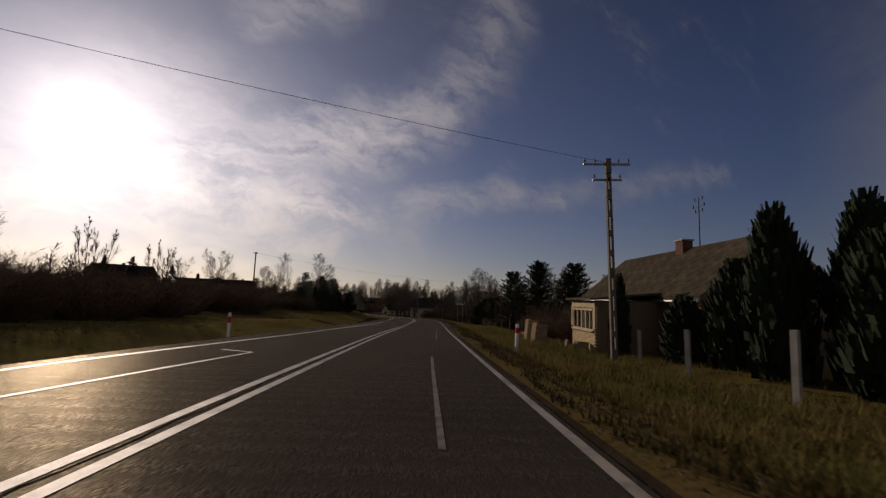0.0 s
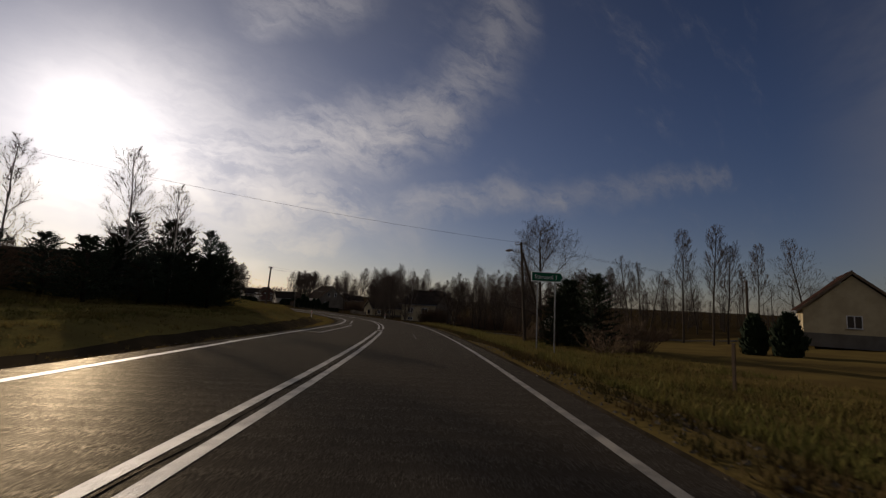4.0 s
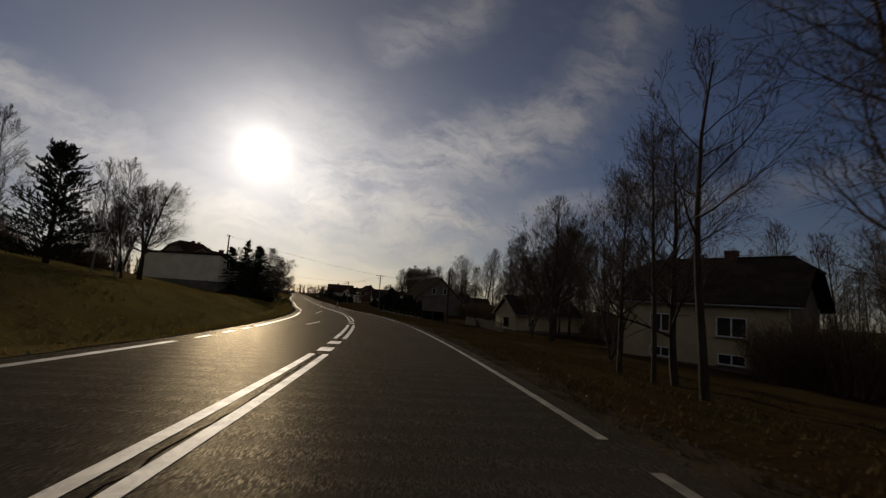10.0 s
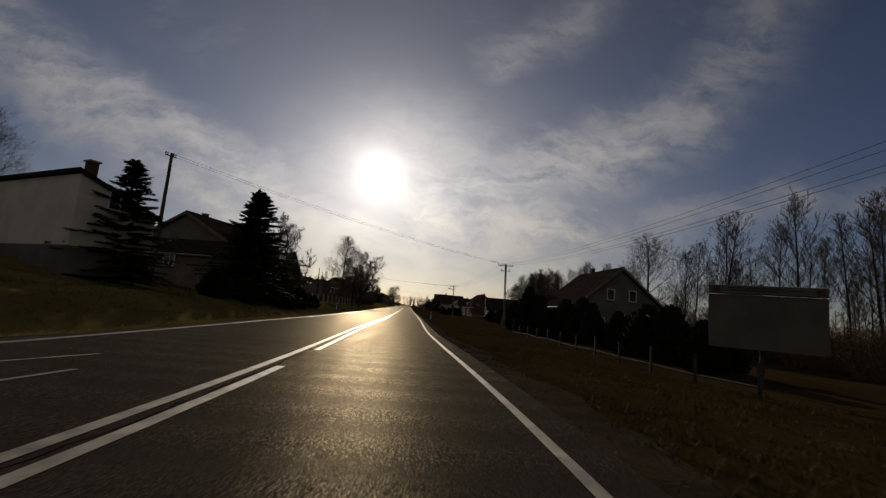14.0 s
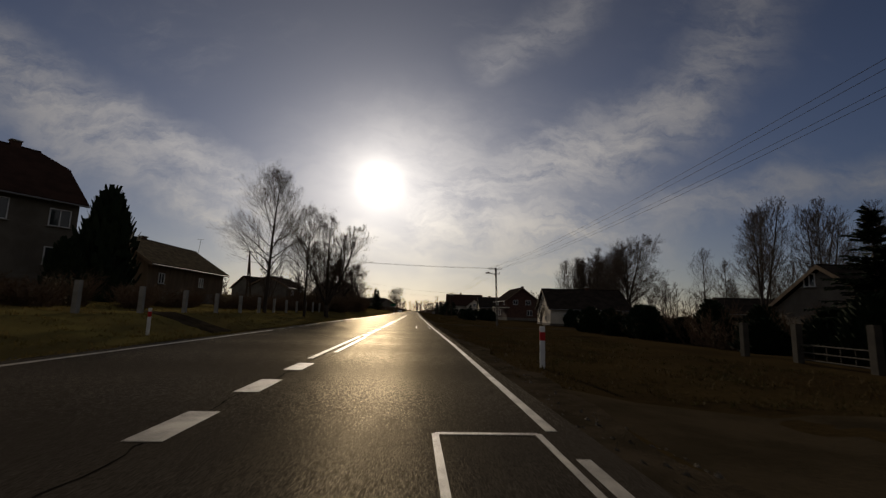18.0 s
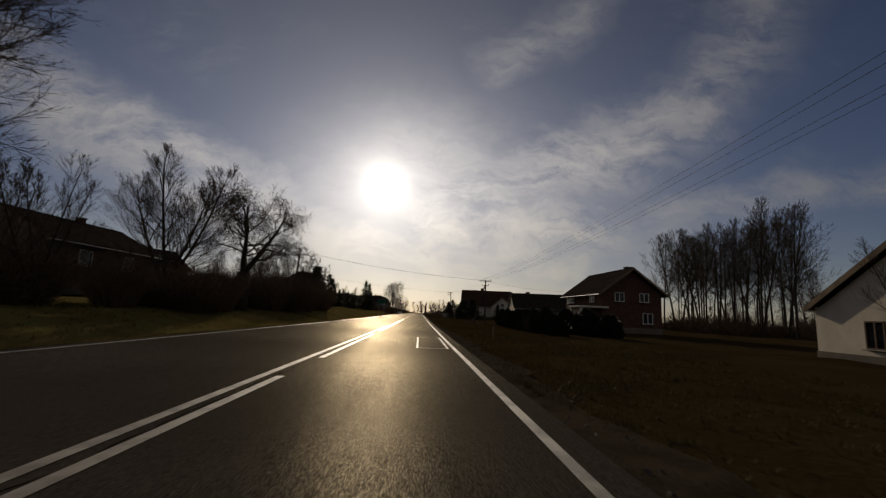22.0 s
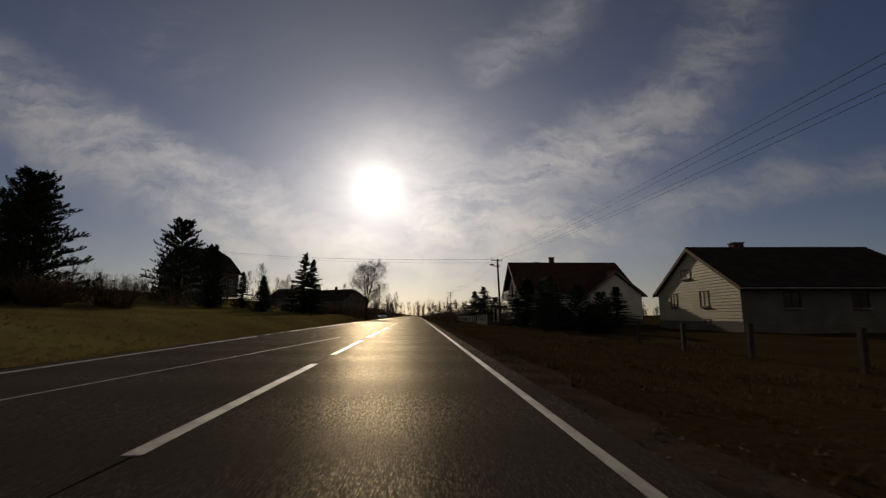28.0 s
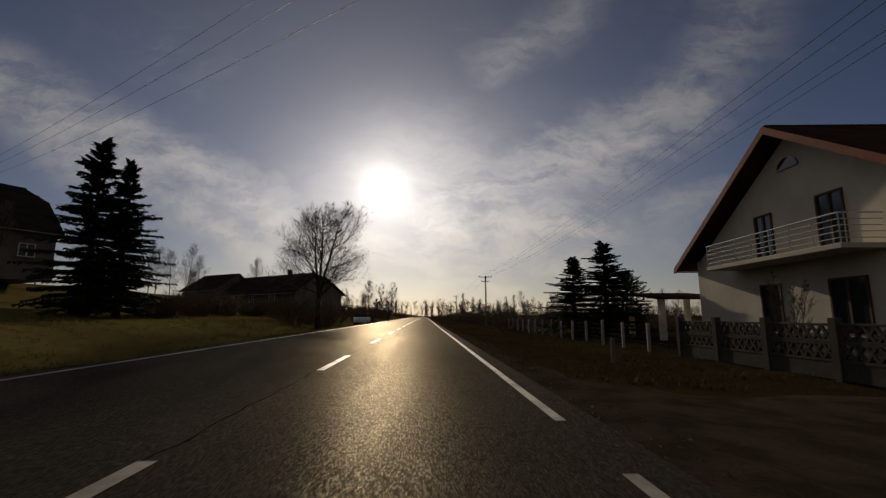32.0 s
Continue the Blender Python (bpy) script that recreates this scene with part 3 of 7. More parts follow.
class Soup:
    """Collects tubes, boxes and leaves for one mesh."""

    def __init__(self):
        self.v, self.f = [], []

    def tube(self, p, q, r0, r1, n=5, caps=True):
        p, q = Vector(p), Vector(q)
        d = (q - p)
        if d.length < 1e-6:
            return
        a = d.orthogonal().normalized()
        b = d.normalized().cross(a)
        k = len(self.v)
        for c, r in ((p, r0), (q, r1)):
            for i in range(n):
                t = 2 * math.pi * i / n
                self.v.append(c + (a * math.cos(t) + b * math.sin(t)) * r)
        for i in range(n):
            j = (i + 1) % n
            self.f.append((k + i, k + j, k + n + j, k + n + i))
        if caps:
            self.f.append(tuple(k + n + i for i in range(n)))
            self.f.append(tuple(k + i for i in reversed(range(n))))

    def box(self, c, s, m=None, bevel=0.0):
        """A box of size s at centre c, with its upright and top edges eased."""
        x, y, z = s[0] / 2, s[1] / 2, s[2] / 2
        e = min(bevel, x * 0.5, y * 0.5, z * 0.5)
        k = len(self.v)
        rings = [(x - e, y - e, -z, 0), (x, y, -z + e, e), (x, y, z - e, e), (x - e, y - e, z, 0)] if e else [(x, y, -z, 0), (x, y, z, 0)]
        for rx, ry, rz, _ in rings:
            for sx, sy in ((-1, -1), (1, -1), (1, 1), (-1, 1)):
                p = Vector((c[0] + sx * rx, c[1] + sy * ry, c[2] + rz))
                self.v.append(m @ p if m else p)
        for ring in range(len(rings) - 1):
            for i in range(4):
                j = (i + 1) % 4
                self.f.append((k + ring * 4 + i, k + ring * 4 + j, k + ring * 4 + 4 + j, k + ring * 4 + 4 + i))
        top = k + 4 * (len(rings) - 1)
        self.f.append((top, top + 1, top + 2, top + 3))
        self.f.append((k + 3, k + 2, k + 1, k))

    def poly(self, pts):
        k = len(self.v)
        self.v += [Vector(p) for p in pts]
        self.f.append(tuple(range(k, k + len(pts))))

    def prism(self, outline, lift):
        """A flat outline given thickness along the vector lift."""
        k, n = len(self.v), len(outline)
        lift = Vector(lift)
        self.v += [Vector(p) for p in outline] + [Vector(p) + lift for p in outline]
        self.f.append(tuple(range(k + n - 1, k - 1, -1)))
        self.f.append(tuple(range(k + n, k + 2 * n)))
        for i in range(n):
            j = (i + 1) % n
            self.f.append((k + i, k + j, k + n + j, k + n + i))

    def mesh(self, name, mat, smooth_shade=False):
        return mesh_of(name, self.v, self.f, mat, smooth_shade)


def limb(wood, twigs, r, p, d, length, radius, level, spec):
    """One limb with the limbs on it: a bent, tapering path; the outermost levels are thin flat twigs."""
    seg = (9, 6, 4, 3, 2)[level]
    pts, d = [Vector(p)], Vector(d).normalized()
    kink = spec["kink"] * (0.35 if level == 0 else 1.0)
    for i in range(seg):
        lift = (spec["rise"], spec["lift"], spec["lift"] * 0.7, 0.06, 0.0)[level] - (spec["droop"] * (i + 1) / seg * (0, 0.55, 1.0, 1.3, 1.4)[level])
        d = (d + Vector((r.gauss(0, kink), r.gauss(0, kink), r.gauss(0, kink * 0.6) + lift))).normalized()
        pts.append(pts[-1] + d * length / seg)
    for i in range(seg):
        r0, r1 = radius * (1 - 0.82 * i / seg), radius * (1 - 0.82 * (i + 1) / seg)
        if level > 2:
            w = Vector((r.gauss(0, 1), r.gauss(0, 1), r.gauss(0, 0.3))).normalized() * spec["thin"] * (1.5 if level == 3 else 1.0)
            twigs.poly([pts[i] - w, pts[i] + w, pts[i + 1]] if i == seg - 1 else [pts[i] - w, pts[i] + w, pts[i + 1] + w * 0.7, pts[i + 1] - w * 0.7])
        else:
            (wood if level < 2 else twigs).tube(pts[i], pts[i + 1], max(r0, spec["thin"]), max(r1, spec["thin"]), (8, 5, 3)[level], False)
    if level >= spec["levels"]:
        return
    count = spec["kids"][level]
    for j in range(count):
        low = spec["base"] if level == 0 else 0.16
        t = low + (1.0 - low) * (j + r.random() * 0.9) / count
        k = min(seg - 1, int(t * seg))
        at = pts[k].lerp(pts[k + 1], t * seg - k)
        ax = (pts[k + 1] - pts[k]).normalized()
        side = ax.orthogonal().normalized()
        side.rotate(Matrix.Rotation(j * 2.4 + r.uniform(-0.5, 0.5), 3, ax))
        if level == 0:
            u = (t - low) / (1.0 - low)
            open_ = spec["angle"] * (1.15 - 0.55 * u)
            out = math.sin(math.pi * min(1.0, max(0.0, u * (1 - spec["peak"]) + spec["peak"])) ** 0.9) ** 0.7
            ln = spec["reach"] * (0.25 + 0.75 * out) * r.uniform(0.75, 1.15)
        else:
            open_ = spec["angle"] * r.uniform(0.42, 0.85)
            ln = length * (0.72 - 0.36 * t) * r.uniform(0.7, 1.2)
        nd = ax * math.cos(open_) + side * math.sin(open_)
        limb(wood, twigs, r, at, nd, ln, radius * (1 - 0.82 * t) * (0.42 if level == 0 else 0.42) + 0.003, level + 1, spec)


def bare_tree_meshes(name, seed, height, radius, base=0.22, reach=4.5, angle=0.9, kids=(26, 10, 7, 4), levels=4, lift=0.10, droop=0.0, kink=0.10, forks=1, fork_at=0.12, fork_open=0.35, peak=0.30, thin=0.007, bark=None, lean=0.03, rise=0.10, stem=0.66):
    """A leafless tree: trunk and limbs, and a crown of thin twigs. base: where the limbs begin; forks: stems that part low down."""
    r = random.Random(seed)
    wood, twigs = Soup(), Soup()
    spec = dict(base=base, reach=reach, angle=angle, kids=kids, levels=levels, lift=lift, droop=droop, kink=kink, peak=peak, thin=thin, rise=rise)
    if forks == 1:
        limb(wood, twigs, r, (0, 0, -0.3), (r.gauss(0, lean), r.gauss(0, lean), 1), height + 0.1, radius, 0, spec)
    else:
        top = Vector((0, 0, height * fork_at))
        wood.tube((0, 0, -0.3), top, radius * 1.15, radius * 0.95, 9)
        for k in range(forks):
            a = k * 2 * math.pi / forks + r.uniform(-0.4, 0.4)
            o = fork_open * r.uniform(0.6, 1.2)
            limb(wood, twigs, r, top - Vector((0, 0, 0.1)), (math.cos(a) * o, math.sin(a) * o, 1), height * (1 - fork_at) * r.uniform(0.85, 1.0), radius * stem, 0, spec)
    return wood.mesh(name + "_trunk", bark or M_BARK, True), twigs.mesh(name + "_crown", M_TWIG)


def conifer_meshes(name, seed, height, width, kind="spruce"):
    """Trunk and a crown of needle sprays."""
    r = random.Random(seed)
    trunk, crown = Soup(), Soup()
    trunk.tube((0, 0, -0.3), (0, 0, height * 0.97), 0.016 * height + 0.04, 0.02, 7)
    if kind == "spruce":
        tiers = int(height * 4.6)
        for i in range(tiers):
            t = (i + 0.5) / tiers
            z = height * (0.05 + 0.93 * t)
            reach = width / 2 * (1 - t) ** 0.85 * r.uniform(0.72, 1.12) + 0.12
            for j in range(9):
                if r.random() < 0.27:
                    continue
                a = j * 0.698 + i * 1.1 + r.random() * 0.6
                ln = reach * r.choice((0.45, 0.7, 0.85, 1.0, 1.15, 1.35)) * r.uniform(0.9, 1.1)
                out = Vector((math.cos(a), math.sin(a), 0))
                start = Vector((0, 0, z + r.uniform(-0.3, 0.3)))
                tip = start + out * ln + Vector((0, 0, (-0.22 + 0.45 * t) * ln + 0.25 * r.random()))
                trunk.tube(start, tip, 0.02, 0.006, 3)
                side = Vector((-out.y, out.x, 0))
                for k in range(15):
                    s = 0.10 + 0.92 * k / 15
                    c = start.lerp(tip, s)
                    for sg in (-1, 1):
                        q = c + (side * sg * r.uniform(0.3, 0.55) + out * r.uniform(0.3, 0.6)) * (0.20 + 0.30 * ln * (1 - s)) + Vector((0, 0, -r.uniform(0.05, 0.3) * (0.3 + 0.25 * ln)))
                        crown.poly([c + out * 0.07, q, c - out * 0.06 + Vector((0, 0, -0.07))])
                    crown.poly([c - side * 0.08, c + side * 0.08, c + out * r.uniform(0.15, 0.3) + Vector((0, 0, r.uniform(-0.22, 0.12)))])
    else:
        limbs = int(30 + height * 11)
        for i in range(limbs):
            t = 0.02 + 0.98 * ((i + r.random()) / limbs) ** 1.15
            z = height * t
            env = (1 - t) ** 0.55 * 0.90 + 0.08
            a = i * 2.399 + r.random() * 1.4
            ln = width / 2 * env * r.uniform(0.6, 1.08)
            out = Vector((math.cos(a), math.sin(a), 0.22 + 0.5 * t + r.gauss(0, 0.15)))
            base = Vector((0, 0, z))
            trunk.tube(base, base + out * ln, 0.035, 0.010, 4)
            for k in range(12):
                s = 0.18 + 0.82 * k / 11
                c = base + out * ln * s
                d = (out * 0.6 + Vector((r.gauss(0, 0.5), r.gauss(0, 0.5), r.gauss(0.9, 0.4)))).normalized()
                sl = r.uniform(0.3, 0.65) * (0.75 + 0.25 * (1 - s))
                tipc = c + d * sl
                for m in range(15):
                    p = c.lerp(tipc, m / 14)
                    e2 = (d * 0.9 + Vector((r.gauss(0, 0.75), r.gauss(0, 0.75), r.gauss(0, 0.75)))).normalized() * r.uniform(0.10, 0.20)
                    w = e2.orthogonal().normalized() * 0.04
                    crown.poly([p - w, p + w, p + e2])
    return trunk.mesh(name + "_trunk", M_BARK, True), crown.mesh(name + "_crown", M_NEEDLE)


def thuja_mesh(name, seed, height, width, n=2000):
    """A dense upright evergreen of small flat sprays."""
    r = random.Random(seed)
    s = Soup()
    for i in range(n):
        t = r.random() ** 0.9
        a = r.random() * 6.283
        prof = math.sin(min(1, (1.0 - t) * 1.5 + 0.05) * math.pi / 2) * (0.75 + 0.25 * min(1, t * 5)) * (1 + 0.10 * math.sin(a * 3 + t * 9))
        rad = width / 2 * prof * r.uniform(0.62, 1.12) * (1 + 0.20 * math.sin(a * 2 + t * 17) * math.sin(t * 29 + a))
        c = Vector((math.cos(a) * rad, math.sin(a) * rad, height * t * 0.97))
        up = Vector((math.cos(a) * 0.35, math.sin(a) * 0.35, 1)).normalized() * r.choice((0.22, 0.3, 0.4, 0.62))
        w = Vector((-math.sin(a + r.gauss(0, 0.7)), math.cos(a + r.gauss(0, 0.7)), r.gauss(0, 0.2))) * r.uniform(0.07, 0.15)
        s.poly([c - w, c + w, c + up + w * 0.3, c + up - w * 0.3])
    k = 8
    rings = [(0.0, 0.45), (0.3, 0.5), (0.7, 0.36), (0.9, 0.1)]
    for (t0, r0), (t1, r1) in zip(rings, rings[1:]):
        s.tube((0, 0, height * t0), (0, 0, height * t1), width / 2 * r0, width / 2 * r1, k)
    return s.mesh(name, M_HEDGE)


def shrub_mesh(name, seed, height, width, n=70, mat=None):
    """Stems from one root, and the twigs on them."""
    r = random.Random(seed)
    s, tw = Soup(), Soup()
    for i in range(n):
        a, rad = r.random() * 6.283, r.random() ** 0.6 * width * 0.3
        p = Vector((math.cos(a) * rad, math.sin(a) * rad, -0.1))
        d = Vector((math.cos(a) * 0.45 + r.gauss(0, 0.18), math.sin(a) * 0.45 + r.gauss(0, 0.18), 1)).normalized()
        ln = height * r.uniform(0.55, 1.05)
        q = p
        for j in range(3):
            d2 = (d + Vector((r.gauss(0, 0.15), r.gauss(0, 0.15), 0))).normalized()
            q2 = q + d2 * ln / 3
            s.tube(q, q2, 0.018 * (1 - j * 0.28), 0.018 * (0.72 - j * 0.28) + 0.002, 3, False)
            for k in range(7):
                e = (d2 + Vector((r.gauss(0, 0.6), r.gauss(0, 0.6), r.gauss(0.1, 0.3)))).normalized()
                c = q.lerp(q2, r.random())
                w = e.orthogonal().normalized() * 0.011
                m = c + e * ln * r.uniform(0.12, 0.3)
                tw.poly([c - w, c + w, m])
                f = (e + Vector((r.gauss(0, 0.7), r.gauss(0, 0.7), 0.3))).normalized()
                c2 = c.lerp(m, 0.5)
                tw.poly([c2 - w, c2 + w, c2 + f * ln * 0.1])
            q = q2
    return s.mesh(name + "_stems", mat or M_SHRUB), tw.mesh(name + "_twigs", mat or M_SHRUB)


PROTO = {}
TREE_KINDS = {
    "alder": lambda: bare_tree_meshes("alder", 11, 15, 0.16, 0.30, 3.5, 0.95, (26, 8, 6, 4), lift=0.08),
    "alder_b": lambda: bare_tree_meshes("alder_b", 12, 14, 0.15, 0.26, 3.3, 0.90, (26, 8, 6, 4), lift=0.10),
    "lime": lambda: bare_tree_meshes("lime", 21, 14, 0.21, 0.28, 5.2, 0.92, (28, 11, 8, 5), lift=0.05, droop=0.02, kink=0.10, peak=0.34),
    "lime_b": lambda: bare_tree_meshes("lime_b", 25, 12, 0.25, 0.14, 3.4, 0.72, (17, 10, 8, 5), lift=0.03, forks=4, fork_at=0.12, fork_open=0.40, peak=0.34, rise=0.02),
    "maple": lambda: bare_tree_meshes("maple", 31, 11, 0.15, 0.10, 2.7, 0.70, (12, 8, 6, 4), lift=0.06, forks=4, fork_at=0.05, fork_open=0.40, peak=0.28, rise=0.03),
    "ash": lambda: bare_tree_meshes("ash", 41, 13, 0.23, 0.22, 5.2, 1.05, (22, 12, 9, 5), lift=0.05, droop=0.03, kink=0.14, peak=0.42),
    "crooked": lambda: bare_tree_meshes("crooked", 44, 13, 0.18, 0.42, 4.2, 0.95, (12, 8, 6, 4), lift=0.05, droop=0.0, kink=0.17, peak=0.35, lean=0.08),
    "weeping_pear": lambda: bare_tree_meshes("weeping_pear", 53, 9.0, 0.46, 0.20, 3.7, 1.1, (10, 11, 10, 5), lift=0.08, droop=0.27, kink=0.22, forks=3, fork_at=0.33, fork_open=0.55, peak=0.36, thin=0.008, rise=0.02, stem=0.52),
    "birch": lambda: bare_tree_meshes("birch", 61, 10, 0.10, 0.18, 2.4, 0.75, (26, 7, 6, 4), lift=0.05, droop=0.07, bark=M_BIRCH),
    "round": lambda: bare_tree_meshes("round", 29, 11, 0.26, 0.02, 4.1, 1.0, (17, 10, 8, 5), lift=0.03, forks=3, fork_at=0.24, fork_open=0.24, peak=0.34, rise=0.02, stem=0.6),
    "wood_a": lambda: bare_tree_meshes("wood_a", 91, 14, 0.15, 0.34, 3.4, 0.85, (20, 7, 5, 3), lift=0.14, thin=0.011),
    "wood_b": lambda: bare_tree_meshes("wood_b", 92, 14, 0.16, 0.28, 3.8, 0.92, (20, 7, 5, 3), lift=0.10, thin=0.011),
    "wood_c": lambda: bare_tree_meshes("wood_c", 93, 14, 0.13, 0.40, 3.0, 0.78, (20, 7, 5, 3), lift=0.16, thin=0.011),
    "young": lambda: bare_tree_meshes("young", 71, 6, 0.07, 0.12, 1.0, 0.55, (14, 6, 5, 2), lift=0.12, forks=4, fork_at=0.03, fork_open=0.30),
}


def tree(kind, x, y, height, rz=None, label="", category="bare tree", group="", z=None):
    """A bare tree of its kind, scaled to its height."""
    key = kind
    if key not in PROTO:
        PROTO[key] = TREE_KINDS[kind]()
    a, b = PROTO[key]
    hh = max(p.co.z for p in b.vertices)
    t = empty(("birch_tree" if kind == "birch" else "tree"), x, y, z, rng.uniform(0, 360) if rz is None else rz, label or "leafless tree with fine dark twigs on the verge", category, group)
    t.scale = (height / hh,) * 3
    part("trunk", a, t)
    part("crown", b, t)
    return t


def conifer(kind, x, y, height, width, label="", group="", z=None):
    key = kind
    if key not in PROTO:
        PROTO[key] = conifer_meshes(kind, 5 if kind == "spruce" else 9, 10.0, 4.6 if kind == "spruce" else 6.0, kind)
    a, b = PROTO[key]
    t = empty(kind + "_tree", x, y, z, rng.uniform(0, 360), label or ("dark green spruce with drooping boughs" if kind == "spruce" else "dark green bushy pine"), kind, group)
    w0 = 3.6 if kind == "spruce" else 6.0
    t.scale = (width / w0, width / w0, height / 10.0)
    part("trunk", a, t)
    part("crown", b, t)
    return t


def thuja(x, y, height, width, group="", label="", z=None):
    if "thuja" not in PROTO:
        s = Soup()
        s.tube((0, 0, -0.3), (0, 0, 3.2), 0.09, 0.03, 6)
        PROTO["thuja"] = thuja_mesh("thuja", 3, 4.0, 1.6), s.mesh("thuja_trunk", M_BARK)
    t = empty("thuja", x, y, ground_at(x, y) - 0.05 if z is None else z, rng.uniform(0, 360), label or "dense dark columnar thuja", "evergreen", group)
    t.scale = (width / 1.6, width / 1.6, height / 4.0)
    part("foliage", PROTO["thuja"][0], t)
    part("trunk", PROTO["thuja"][1], t)
    return t


def shrub(x, y, height, width, group="shrubs by the road", label="", kind=0):
    key = "shrub%d" % kind
    if key not in PROTO:
        PROTO[key] = shrub_mesh(key, 80 + kind, 2.5, 3.0, 130)
    t = empty("shrub", x, y, None, rng.uniform(0, 360), label or "leafless tangled brown shrub", "shrub", group)
    t.scale = (width / 3.0, width / 3.0, height / 2.5)
    part("stem", PROTO[key][0], t)
    part("twig", PROTO[key][1], t)
    return t


def shrub_mass(name, spots, label):
    """Many shrubs too far off to tell apart, joined."""
    r = random.Random(3)
    proto = shrub_mesh("far_shrub", 88, 2.5, 3.0, 45)
    pv = np.array([v.co[:] for me in proto for v in me.vertices])
    n0 = len(proto[0].vertices)
    pf = [tuple(p.vertices) for p in proto[0].polygons] + [tuple(i + n0 for i in p.vertices) for p in proto[1].polygons]
    verts, faces = [], []
    for x, y, h, w in spots:
        a = r.uniform(0, 6.283)
        c, s = math.cos(a), math.sin(a)
        q = pv * (w / 3.0, w / 3.0, h / 2.5)
        k = len(verts)
        verts += np.stack([q[:, 0] * c - q[:, 1] * s + x, q[:, 0] * s + q[:, 1] * c + y, q[:, 2] + ground_at(x, y)], 1).tolist()
        faces += [tuple(i + k for i in f) for f in pf]
    return tagged(new(name, mesh_of(name, verts, faces, M_SHRUB)), label, "thicket", kind="stuff")


def window(parent, w, h, m, frame_mat=None, bars=1, sill=True, rail=False, name="window", pane=None):
    """A window in its wall: m places its lower middle, x along the wall, y outwards."""
    fm = frame_mat or M_FRAME_W
    e = part(name, None, parent)
    e.matrix_local = m
    s = Soup()
    b = 0.07
    s.box((0, 0.02, b / 2), (w, 0.10, b), bevel=0.01)
    s.box((0, 0.02, h - b / 2), (w, 0.10, b), bevel=0.01)
    s.box((-w / 2 + b / 2, 0.02, h / 2), (b, 0.10, h - 2 * b), bevel=0.01)
    s.box((w / 2 - b / 2, 0.02, h / 2), (b, 0.10, h - 2 * b), bevel=0.01)
    for i in range(bars):
        s.box((-w / 2 + w * (i + 1) / (bars + 1), 0.015, h / 2), (0.08, 0.085, h - 2 * b), bevel=0.008)
    if rail:
        s.box((0, 0.015, h * 0.68), (w - 2 * b, 0.075, 0.06), bevel=0.008)
    part("window_frame", s.mesh("window_frame", fm), e)
    for i in range(bars + 1):
        x0 = -w / 2 + w * (i + 0.5) / (bars + 1)
        g2 = Soup()
        g2.box((x0, -0.005, h / 2), (w / (bars + 1) - 0.05, 0.012, h - 0.10))
        part("pane", g2.mesh("pane", pane or GLASS), e)
    if sill:
        s2 = Soup()
        s2.box((0, 0.08, -0.025), (w + 0.2, 0.22, 0.05), bevel=0.012)
        part("window_sill", s2.mesh("window_sill", M_CONCRETE), e)
    return e


